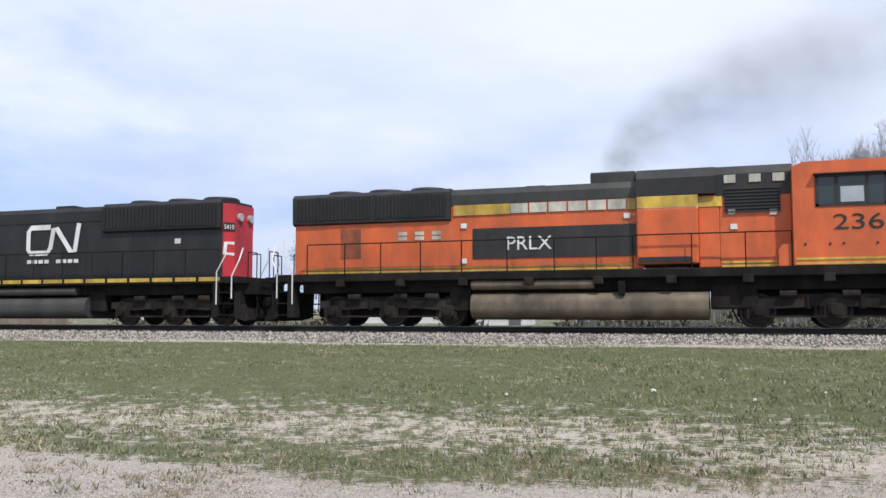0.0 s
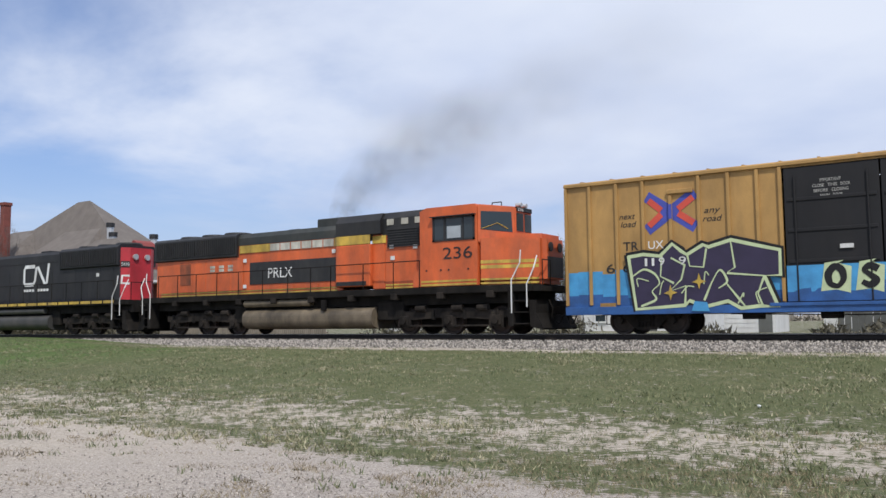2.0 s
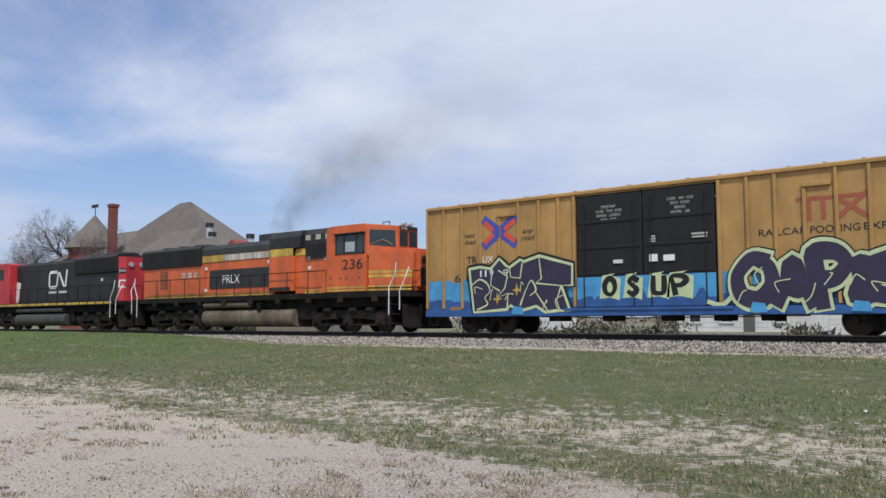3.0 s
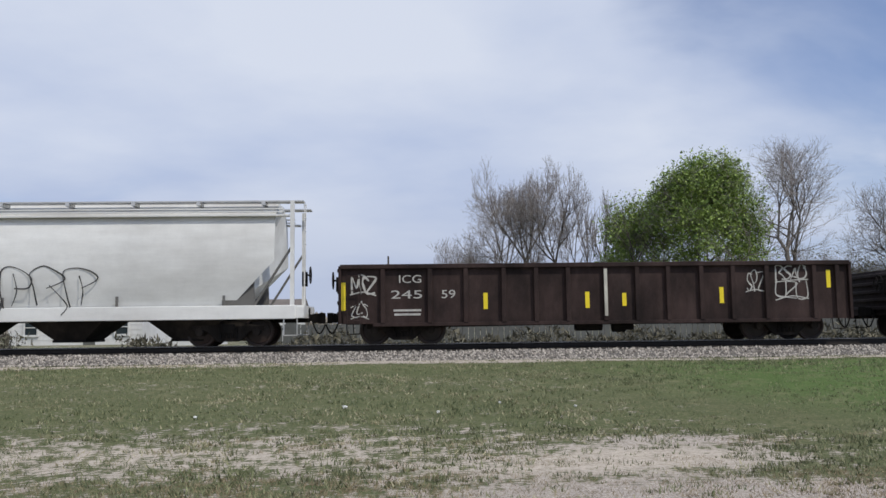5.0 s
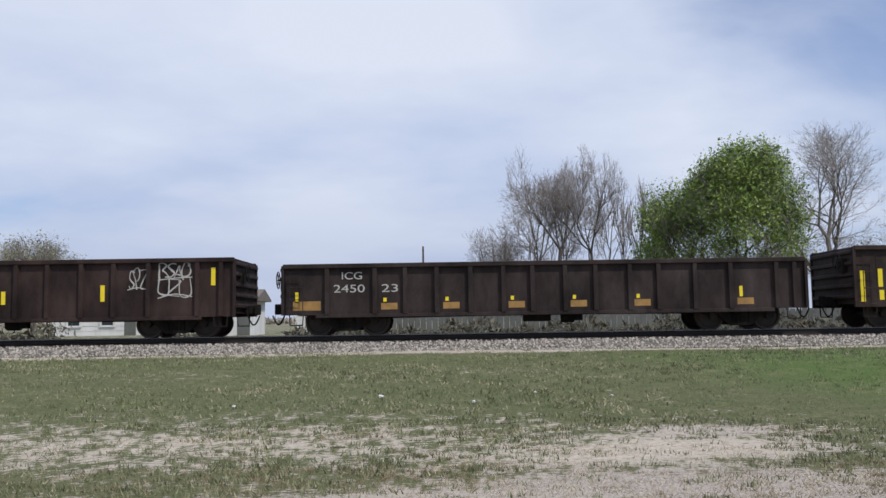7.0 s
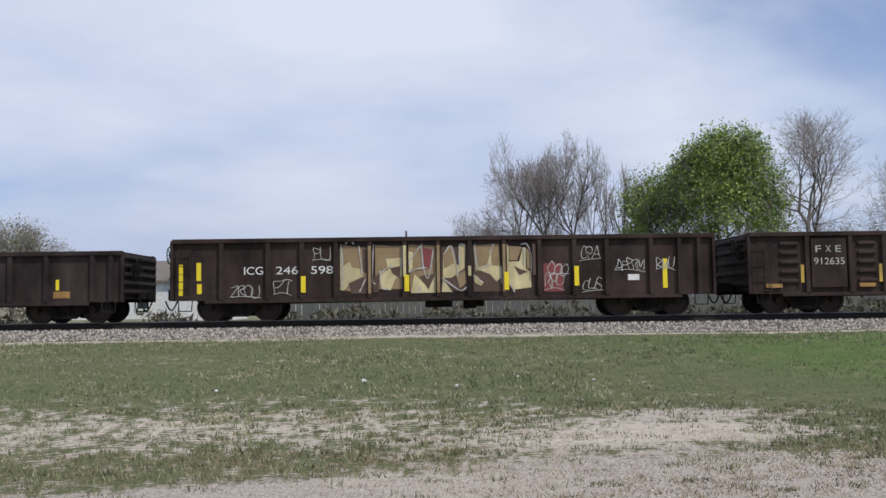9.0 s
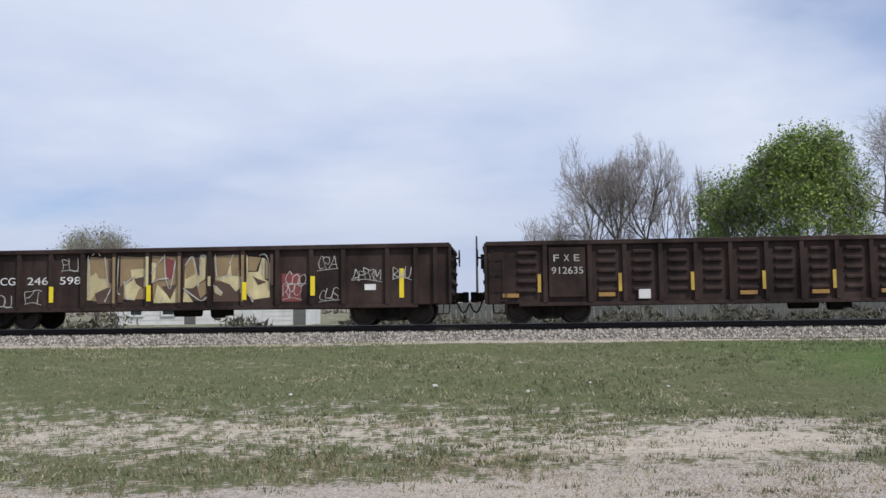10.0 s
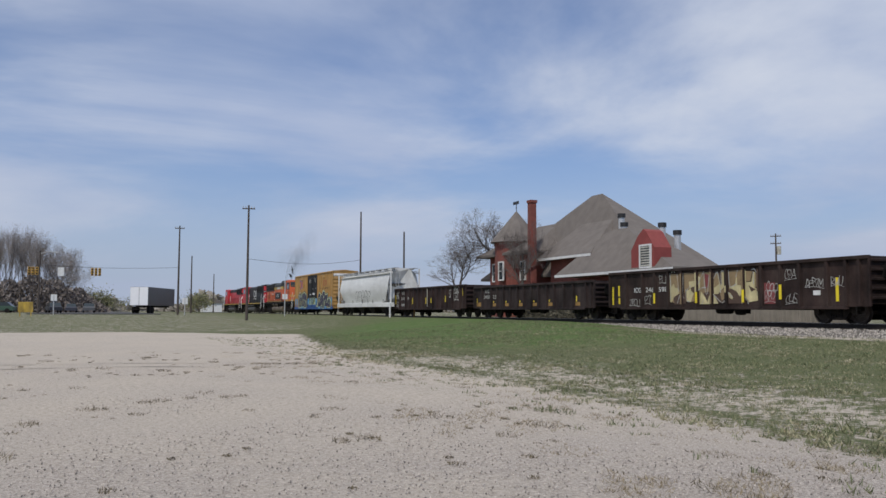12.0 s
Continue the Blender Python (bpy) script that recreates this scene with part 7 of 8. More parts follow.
def tube_mesh(name, segs, material, parent):
    """Tapered tubes from (start, end, radius, radius)."""
    A = np.array([s[0] for s in segs]); Bq = np.array([s[1] for s in segs])
    r0 = np.array([s[2] for s in segs]); r1 = np.array([s[3] for s in segs])
    k = 5 if r0.max() > 0.05 else 3
    d = Bq - A
    d /= np.linalg.norm(d, axis=1)[:, None] + 1e-9
    ref = np.where(np.abs(d[:, 2:3]) > 0.9, np.array([[1.0, 0, 0]]), np.array([[0, 0, 1.0]]))
    u = np.cross(d, ref); u /= np.linalg.norm(u, axis=1)[:, None]
    w = np.cross(d, u)
    V = []
    for P, r in ((A, r0), (Bq, r1)):
        for i in range(k):
            a = 2 * math.pi * i / k
            V.append(P + (u * math.cos(a) + w * math.sin(a)) * r[:, None])
    V = np.stack(V, 1)
    F = []
    for i in range(k):
        j = (i + 1) % k
        F.append((i, j, k + j, k + i))
    F = (np.arange(len(segs))[:, None, None] * 2 * k + np.array(F)[None]).reshape(-1, 4)
    me = bpy.data.meshes.new(name)
    me.from_pydata(V.reshape(-1, 3).tolist(), [], F.tolist())
    me.materials.append(material)
    ob = new(name, me)
    ob.parent = parent
    return ob


def grow(rng, h, stems, spread, depth, clear):
    """Segments of limbs and twigs for a tree of that height, and its tips."""
    limbs, twigs, tips = [], [], []

    def branch(p, d, length, r, lev):
        n = 3 if lev < 3 else 2
        q = p
        for k in range(n):
            d2 = d + rng.normal(0, 0.13 + 0.03 * lev, 3)
            d2[2] += 0.10
            d2 /= np.linalg.norm(d2)
            e = q + d2 * length / n
            ra, rb = r * (1 - 0.4 * k / n), r * (1 - 0.4 * (k + 1) / n)
            (limbs if lev < 3 else twigs).append((q, e, ra, rb))
            q, d = e, d2
            if lev < depth and not (lev == 0 and k == 0 and clear > 0.3):
                for _ in range(1 if lev == 0 else 2 if rng.random() < 0.5 else 1):
                    side = rng.normal(0, 1, 3); side -= d * side.dot(d); side /= np.linalg.norm(side)
                    d3 = d * (0.75 if lev < 2 else 0.6) + side * spread * rng.uniform(0.6, 1.2)
                    d3[2] = max(d3[2], -0.1)
                    d3 /= np.linalg.norm(d3)
                    branch(q, d3, length * rng.uniform(0.5, 0.72), rb * 0.62, lev + 1)
        if lev < depth:
            for _ in range(2):
                d3 = d + rng.normal(0, spread * 0.55, 3); d3 /= np.linalg.norm(d3)
                branch(q, d3, length * rng.uniform(0.5, 0.7), r * 0.45, lev + 1)
        else:
            tips.append(q)

    for s in range(stems):
        a = rng.uniform(0, 6.28)
        t = 0.0 if stems == 1 else rng.uniform(0.15, 0.38)
        d = np.array([math.cos(a) * t, math.sin(a) * t, 1.0])
        branch(np.array([math.cos(a) * 0.25 * (stems > 1), math.sin(a) * 0.25 * (stems > 1), -0.1]), d / np.linalg.norm(d), h * (0.48 if stems == 1 else 0.5), h * (0.017 if stems == 1 else 0.010), 0)
    return limbs, twigs, tips


def tree(az, r, el, label, seed, stems=1, spread=0.75, depth=5, leaf=None, leaves=0, size=0.14, width=None, twig=None, base=None, clear=0.4, name="tree", dome=0.0, thick=1.35):
    """A tree in the direction az that reaches the height angle el, r metres off."""
    rng = np.random.default_rng(seed)
    x, y = -r * math.sin(radians(az)), r * math.cos(radians(az))
    z = float(ground_z(x, y)) if base is None else base
    h = EYE[2] + r * math.tan(radians(el)) - z
    limbs, twigs, tips = grow(rng, h, stems, spread, depth, clear)
    every = np.array([s[1] for s in limbs + twigs])
    mid = (np.percentile(every[:, :2], 95, 0) + np.percentile(every[:, :2], 5, 0)) / 2
    peak, mid3 = every[:, 2].max(), np.array([mid[0], mid[1], 0])
    lean = lambda p: p - mid3 * min(max(p[2] / peak, 0) * 1.4, 1)
    limbs, twigs = ([(lean(a), lean(b), ra, rb) for a, b, ra, rb in L] for L in (limbs, twigs))
    tips = [lean(p) for p in tips]
    k = h / every[:, 2].max()
    kw = k
    if width:
        kw = width / (np.percentile(every[:, 0], 98) - np.percentile(every[:, 0], 2))
    sc = np.array([kw, kw, k])
    fx = lambda L, m: [(a * sc, b * sc, ra * m, rb * m) for a, b, ra, rb in L]
    ob = thing(name, label, "tree", "", "", pose(x, y, z, 0, 0, 0))
    if dome:
        # a rounded crown, loose towards its outline and its foot
        T = np.array(tips) * sc
        cx, cy = np.median(T[:, 0]), np.median(T[:, 1])

        def inside(p, slack):
            q = math.hypot(p[0] - cx, p[1] - cy) / (dome / 2), (p[2] - 0.5 * h) / (0.5 * h)
            return q[0] ** 2 + q[1] ** 2 < slack
        tips = [p for p in tips if inside(p * sc, rng.uniform(0.8, 1.02)) and (p[2] * k > 0.42 * h or rng.random() < 0.5)]
        twigs = [s for s in twigs if inside(s[1] * sc, 1.0)]
    tube_mesh("trunk", fx(limbs, thick), BARK, ob)
    if twigs:
        tube_mesh("twig_mass", [(a, b, max(ra, 0.0065), max(rb, 0.004)) for a, b, ra, rb in fx(twigs, 1.0)], twig or TWIG, ob)["kind"] = "stuff"
    if leaf and leaves:
        T = np.array(tips) * sc
        P = T[rng.integers(0, len(T), leaves)] + rng.normal(0, size * 1.7, (leaves, 3))
        d1, d2 = rng.normal(0, 1, (leaves, 3)), rng.normal(0, 1, (leaves, 3))
        V = np.stack([P - d1 * size * 0.33, P + d1 * size * 0.33, P + d2 * size * 0.5], 1)
        c = triangles("crown", V, leaf, "", "")
        c.parent = ob
        for key in ("label", "category"):
            if key in c:
                del c[key]
    return ob


def build_trees():
    for k, (az, el, w) in enumerate(((-5.9, 10.4, 6.6), (-7.3, 11.5, 6.8), (-9.6, 10.9, 6.8))):
        tree(az, 66 + k % 2, el, "bare slender tree with pale buds behind the track", (41, 112, 114)[k], 1, 0.6, 5, BUD, 1600, 0.05, w, TWIG, clear=0.1, thick=0.75)
    tree(-3.3, 70, 6.6, "low bare shrub behind the track", 13, 4, 0.7, 4, None, 0, 0.1, 4.0, name="shrub")
    for k, az in enumerate((-11.9, -12.8, -13.7)):
        tree(az, 70, 9.0 + 0.35 * (k == 1), "thin bare sapling behind the track", 20 + k, 1, 0.4, 3, None, 0, 0.1, 2.2, name="sapling", thick=0.45)
    tree(-18.8, 58, 11.6, "broad tree in fresh green leaf", 31, 2, 0.75, 5, LEAF, 52000, 0.155, 10.2, clear=0.0, dome=8.6, thick=1.0)
    tree(-15.3, 59, 9.6, "smaller tree in fresh green leaf", 32, 2, 0.75, 5, LEAF, 17000, 0.15, 6.6, clear=0.0, dome=5.2, thick=1.0)
    tree(-24.2, 68, 12.7, "tall bare spreading tree with dark limbs", 41, 1, 0.6, 5, BUD, 1500, 0.06, 8.4, TWIG, clear=0.2, thick=1.0)
    tree(-30.3, 74, 9.4, "bare round-crowned tree behind the track", 42, 1, 0.65, 5, None, 0, 0.1, 6.2, TWIG, thick=1.0)
    tree(-34.6, 72, 6.9, "low tree in olive spring leaf", 43, 2, 0.8, 4, OLIVE, 6000, 0.16, 6.5, clear=0.0)
    tree(-37.5, 74, 8.0, "bare tree behind the track", 44, 1, 0.7, 5, None, 0, 0.1, 6.0)
    for k, (az, el, w) in enumerate(((-21.5, 5.2, 5), (-27.0, 4.9, 6), (-29.5, 4.6, 5), (-33.0, 5.2, 5), (-17.0, 4.8, 5))):
        tree(az, 76, el, "leafless brush with a few olive leaves", 50 + k, 4, 0.8, 4, OLIVE, 2500, 0.13, w, name="shrub", clear=0.0)
    tree(25.8, 92, 5.7, "small round tree in pale olive leaf", 61, 2, 0.8, 5, OLIVE, 7000, 0.16, 6.6, clear=0.0)
    tree(35.2, 94, 5.9, "small bare tree in the distance", 62, 1, 0.7, 5, BUD, 2500, 0.08, 5.6)
    tree(66.2, 104, 5.6, "bare crooked tree beside the station", 71, 1, 0.8, 5, BUD, 1500, 0.08, 7.0, DARKTWIG)
    tree(63.6, 102, 7.0, "bare crooked tree beside the station", 72, 1, 0.8, 5, BUD, 2500, 0.08, 8.0, DARKTWIG)
    tree(61.9, 90, 6.0, "bare crooked tree beside the station", 73, 1, 0.8, 5, None, 0, 0.1, 5.0, DARKTWIG)
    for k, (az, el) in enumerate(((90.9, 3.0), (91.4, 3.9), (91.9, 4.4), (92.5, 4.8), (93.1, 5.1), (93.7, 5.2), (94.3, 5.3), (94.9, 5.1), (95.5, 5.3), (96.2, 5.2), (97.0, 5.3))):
        tree(az, 175 + 5 * (k % 3), el, "tall bare tree beyond the crossing", 80 + k, 3, 0.34, 4, BUD, 1500, 0.14, 6.2, HAZETWIG, thick=0.5)
    for k, (az, el) in enumerate(((83.4, 1.1), (90.2, 1.4), (88.9, 0.9))):
        tree(az, 190, el, "distant low tree in olive leaf", 95 + k, 2, 0.8, 4, OLIVE, 2500, 0.3, 9.0, clear=0.0)
    # far woods
    rng = np.random.default_rng(5)
    n = 60000
    a = np.radians(rng.uniform(-75, 100, n))
    r = rng.uniform(330, 420, n)
    x, y = -r * np.sin(a), r * np.cos(a)
    top = 3.0 + 2.6 * np.sin(a * 23) + 2.0 * np.sin(a * 57 + 1) + 1.3 * np.sin(a * 131)
    P = np.stack([x, y, 1.0 + np.abs(rng.uniform(0, 1, n)) * np.maximum(top, 1.5)], 1)
    d1, d2 = rng.normal(0, 0.7, (n, 3)), rng.normal(0, 0.9, (n, 3))
    triangles("far_woods", np.stack([P - d1, P + d1, P + d2], 1), BUD, "low belt of leafless woods on the horizon", "woods")


def build_brush():
    """Low leafless brush along the far side of the track, in stretches."""
    rng = np.random.default_rng(15)
    dark = island_mat("dark_leafless_brush", (0.03, 0.028, 0.02), (0.16, 0.145, 0.10))
    for x0, x1 in ((-75, -49), (-32, -18), (-13.2, -11.0), (-7.3, 60)):
        n = int((x1 - x0) * (520 if x0 < -40 else 190))
        x = rng.uniform(x0, x1, n)
        y = rng.uniform(38.5, 41.5, n)
        top = (0.95 if x0 < -40 else 0.62) + 0.25 * np.sin(1.3 * x) + 0.2 * np.sin(3.7 * x + 1)
        P = np.stack([x, y, ground_z(x, y) + rng.uniform(0, 1, n) * top], 1)
        d1, d2 = rng.normal(0, 0.05, (n, 3)), rng.normal(0, 0.13, (n, 3)) + np.array([0, 0, 0.12])
        triangles("brush", np.stack([P - d1, P + d1, P + d2], 1), dark, "dark leafless brush along the far side of the track", "brush")
    # undergrowth at the foot of the tall trees beyond the crossing
    n = 26000
    a, r = np.radians(rng.uniform(88.8, 99, n)), rng.uniform(172, 186, n)
    x, y = -r * np.sin(a), r * np.cos(a)
    top = (6.0 + 0.9 * np.sin(a * 90) + 0.6 * np.sin(a * 260)) * smooth01((np.degrees(a) - 88.4) / 3.0)
    P = np.stack([x, y, ground_z(x, y) + rng.uniform(0, 1, n) ** 1.6 * top], 1)
    d1, d2 = rng.normal(0, 0.13, (n, 3)), rng.normal(0, 0.3, (n, 3)) + np.array([0, 0, 0.3])
    triangles("undergrowth", np.stack([P - d1, P + d1, P + d2], 1), island_mat("brown_undergrowth", (0.13, 0.108, 0.095), (0.29, 0.25, 0.22)), "brown undergrowth below bare trees beyond the crossing", "brush")


build_trees()
build_brush()

# ---- the station and other buildings ----
BRICK = mat("dark_red_brick", (0.20, 0.06, 0.045), 0.85, 0, 0.25, 3, 0.3, dirt=(0.1, 0.04, 0.03), amount=0.5)
SHINGLE = mat("grey_brown_roof_shingles", (0.155, 0.135, 0.118), 0.9, 0, 0.18, 1.2, 0.3, dirt=(0.11, 0.095, 0.085), amount=0.5)
REDWOOD = mat("red_painted_gable", (0.24, 0.05, 0.042), 0.7, 0, 0.15, 2, 0.1)
SIDING = mat("white_board_siding", (0.70, 0.70, 0.68), 0.7, 0, 0.1, 1, 0.1, dirt=(0.4, 0.38, 0.35), amount=0.4)
GREYWOOD = mat("weathered_grey_boards", (0.115, 0.118, 0.11), 0.9, 0, 0.3, 2, 0.2, rnd=0.2)
TANWOOD = mat("pale_weathered_boards", (0.24, 0.21, 0.17), 0.9, 0, 0.3, 2, 0.2, rnd=0.2)
POLEM = mat("dark_utility_pole_wood", (0.075, 0.06, 0.05), 0.9, 0, 0.3, 2, 0.2)


def hip_roof(bm, x0, x1, y0, y1, z0, z1, rx0, rx1, ry, thick=0.25):
    """Four slopes up to a ridge, with an eave board."""
    lo = [bm.verts.new(p) for p in ((x0, y0, z0), (x1, y0, z0), (x1, y1, z0), (x0, y1, z0))]
    un = [bm.verts.new((v.co.x, v.co.y, z0 - thick)) for v in lo]
    a, c = bm.verts.new((rx0, ry, z1)), bm.verts.new((rx1, ry, z1))
    for f in ((lo[0], lo[1], c, a), (lo[1], lo[2], c), (lo[2], lo[3], a, c), (lo[3], lo[0], a), tuple(un[::-1])):
        bm.faces.new(f)
    for i in range(4):
        bm.faces.new((un[i], un[(i + 1) % 4], lo[(i + 1) % 4], lo[i]))
    bmesh.ops.recalc_face_normals(bm, faces=bm.faces)
    return bm


def window(parent, x, y, z, w, h, frame_m=None, louvre=False):
    win = part("window", box(B(), x - w / 2, x + w / 2, y - 0.05, y + 0.1, z, z + h), GLASS, parent)
    bm = B()
    t = 0.14
    for a, b, c, d in ((x - w / 2 - t, x + w / 2 + t, z + h, z + h + t), (x - w / 2 - t, x + w / 2 + t, z - t, z), (x - w / 2 - t, x - w / 2, z, z + h), (x + w / 2, x + w / 2 + t, z, z + h)):
        box(bm, a, b, y - 0.12, y + 0.02, c, d)
    part("frame", bm, frame_m or WHITE, win)
    if louvre:
        for k in range(8):
            part("louvre", box(B(), x - w / 2, x + w / 2, y - 0.09, y - 0.04, z + h * (k + 0.2) / 8, z + h * (k + 0.75) / 8), CREAM, win)
    else:
        part("glazing_bar", box(B(), x - w / 2, x + w / 2, y - 0.09, y - 0.04, z + h * 0.5 - 0.03, z + h * 0.5 + 0.03), frame_m or WHITE, win)
    return win


def station():
    st = thing("station_building", "red-brick railway station with steep grey-brown hipped roofs", "station building")
    g = 0.7
    part("wall", box(B(), -93.5, -62.5, 47.5, 52.5, g, 6.0), BRICK, st)
    part("roof", hip_roof(B(), -97.0, -61.8, 45.6, 53.6, 5.6, 14.0, -77.5, -75.5, 49.6), SHINGLE, st)
    # cross wing towards the track
    part("wall", box(B(), -92.0, -81.5, 44.5, 52.0, g, 8.2), BRICK, st)
    part("roof", hip_roof(B(), -93.5, -80.0, 43.3, 53.5, 8.2, 11.6, -88.0, -83.5, 49.0), SHINGLE, st)
    # porch roof along the platform
    part("porch_roof", hip_roof(B(), -73.0, -54.8, 42.4, 47.4, 5.2, 9.4, -68.8, -66.0, 46.0), SHINGLE, st)
    part("wall", box(B(), -71.0, -56.0, 44.4, 47.2, g, 5.0), BRICK, st)
    part("eave_board", box(B(), -73.05, -54.75, 42.34, 42.42, 4.92, 5.16), SIDING, st, "pale eave board")
    # wing between the chimney and the main roof
    part("wing_roof", hip_roof(B(), -79.4, -69.0, 43.9, 52.4, 7.2, 11.1, -77.0, -71.6, 48.4), SHINGLE, st)
    part("wall", box(B(), -78.4, -70.0, 45.0, 47.4, g, 7.0), BRICK, st)
    part("eave_board", box(B(), -79.45, -68.95, 43.84, 43.92, 6.92, 7.16), SIDING, st, "pale eave board")
    for k in range(8):
        x = -82.5 + k * 3.3
        post = part("porch_post", box(B(), x - 0.12, x + 0.12, 43.2, 43.44, g, 4.4), WHITE, st)
        part("bracket", rod(B(), (x, 43.3, 3.2), (x + 0.9, 43.3, 4.3), 0.07, 5), WHITE, st)
    # gable with louvred window
    part("gable", extrude_y(B(), [(-60.4, 5.25), (-60.4, 6.8), (-59.5, 7.9), (-58.7, 8.5), (-58.3, 8.3), (-57.2, 6.9), (-57.2, 5.25)], 42.5, 44.2), REDWOOD, st, "red painted roof gable")
    window(st, -58.3, 42.45, 5.35, 1.3, 1.7, WHITE, True)
    # chimneys and vents
    ch = part("chimney", box(B(), -79.6, -78.9, 42.9, 43.6, 4.6, 13.3, 0.03), BRICK, st, "tall red-brick chimney")
    part("chimney_cap", box(B(), -79.68, -78.82, 42.82, 43.68, 13.1, 13.4, 0.03), BRICK, ch)
    for x, y, z0, z1, m in ((-68.3, 47.0, 8.8, 11.0, CHROME), (-67.0, 46.4, 8.4, 10.0, CHROME), (-62.6, 47.4, 7.6, 9.6, CHROME), (-61.0, 47.8, 6.6, 8.8, CHROME)):
        v = part("roof_vent", rod(B(), (x, y, z0 - 1.2), (x, y, z1 - 0.4), 0.3, 10), m, st)
        part("vent_cap", rod(B(), (x, y, z1 - 0.4), (x, y, z1), 0.38, 10), BLACK, v)
    # turret with cone and vane
    tu = part("turret", rod(B(), (-87.3, 45.6, g), (-87.3, 45.6, 9.6), 2.5, 14), BRICK, st, "round brick turret")
    part("turret_roof", rod(B(), (-87.3, 45.6, 9.5), (-87.3, 45.6, 13.2), 3.1, 14, 0.05), SHINGLE, tu)
    bm = B(); rod(bm, (-87.3, 45.6, 13.1), (-87.3, 45.6, 14.2), 0.05, 5); box(bm, -88.1, -86.7, 45.58, 45.62, 14.0, 14.35)
    part("weather_vane", bm, BLACK, tu)
    for x in (-90.5, -86.0, -83.5):
        window(st, x, 44.45 if x < -88 or x > -85 else 43.0, 5.2, 1.0, 1.9)
    for x in (-78.5, -74.5, -70.5, -66.5, -63.5):
        window(st, x, 47.45, 1.7, 1.2, 2.2)
    return st


def low_house(x0, x1, y0, y1, h, ridge, label, windows, wall_m=None, name="house"):
    g = float(ground_z((x0 + x1) / 2, y0)) - 0.1
    ob = thing(name, label, "house" if name == "house" else "shed")
    part("wall", box(B(), x0, x1, y0, y1, g, g + h), wall_m or SIDING, ob)
    ym = (y0 + y1) / 2
    part("roof", extrude_x(B(), [(y0 - 0.4, g + h - 0.1), (y0 - 0.4, g + h + 0.05), (ym, g + ridge), (y1 + 0.4, g + h + 0.05), (y1 + 0.4, g + h - 0.1)], x0 - 0.4, x1 + 0.4), SHINGLE, ob)
    for wx in windows:
        window(ob, wx, y0 - 0.02, g + 0.9, 0.9, 1.1)
    for k in range(8):
        part("siding_board", box(B(), x0, x1, y0 - 0.03, y0, g + 0.1 + k * h / 8, g + 0.07 + (k + 0.93) * h / 8), wall_m or SIDING, ob)
    part("door", box(B(), (x0 + x1) / 2 + 0.6, (x0 + x1) / 2 + 1.5, y0 - 0.06, y0, g, g + 2.05), GREYWOOD, ob)


def fence(x0, x1, y, h, m, label, pitch=0.16, gap=0.03):
    f = thing("board_fence", label, "fence")
    n = int((x1 - x0) / pitch)
    rr = random.Random(int(x0))
    for k in range(n):
        x = x0 + k * pitch
        g = float(ground_z(x, y))
        part("board", box(B(), x, x + pitch - gap, y - 0.02, y + 0.02, g, g + h * rr.uniform(0.94, 1.02)), m, f)
    for z in (0.35, h - 0.3):
        g = float(ground_z((x0 + x1) / 2, y))
        part("fence_rail", box(B(), x0, x1, y + 0.025, y + 0.1, g + z, g + z + 0.09), m, f)


def utility_pole(az, r, el, label="dark wooden utility pole", arms=1, lamp=False):
    x, y = -r * math.sin(radians(az)), r * math.cos(radians(az))
    g = float(ground_z(x, y)) - 0.1
    top = EYE[2] + r * math.tan(radians(el))
    p = thing("utility_pole", label, "utility pole", "poles along the railway", "", pose(x, y, 0, 0, 0, az))
    part("pole_shaft", rod(B(), (0, 0, g), (0, 0, top), 0.15, 10, 0.09), POLEM, p)
    for k in range(arms):
        z = top - 0.35 - 0.9 * k
        a = part("crossarm", box(B(), -0.62, 0.62, -0.05, 0.05, z - 0.05, z + 0.05), POLEM, p)
        for q in (-0.55, -0.28, 0.28, 0.55):
            part("insulator", rod(B(), (q, 0, z + 0.06), (q, 0, z + 0.22), 0.05, 6), CHROME, a)
    if lamp:
        part("lamp_arm", pipe(B(), [(0, 0, top - 0.4), (0.9, 0, top - 0.1), (1.6, 0, top - 0.1)], 0.05, 6), CHROME, p)
        part("lamp_head", box(B(), 1.5, 2.2, -0.15, 0.15, top - 0.22, top - 0.06, 0.03), CHROME, p)
    if arms > 1:
        bm = B(); rod(bm, (0.35, -0.1, top - 2.6), (0.35, -0.1, top - 1.6), 0.25, 8)
        part("transformer", bm, CREAM, p)
    return p


def post(az, r, el0, el1, m, label, name="marker_post", rad=0.06):
    x, y = -r * math.sin(radians(az)), r * math.cos(radians(az))
    g = float(ground_z(x, y)) - 0.05
    top = EYE[2] + r * math.tan(radians(el1))
    p = thing(name, label, "post", "", "", pose(x, y, 0))
    part("post_shaft", rod(B(), (0, 0, g), (0, 0, top), rad, 8), m, p)
    part("post_cap", rod(B(), (0, 0, top - 0.02), (0, 0, top + 0.04), rad * 1.25, 8, rad * 0.5), m, p)
    return p, top


SIGNALY = mat("traffic_signal_yellow", (0.60, 0.33, 0.03), 0.5, 0, 0.15, 3, 0.0)


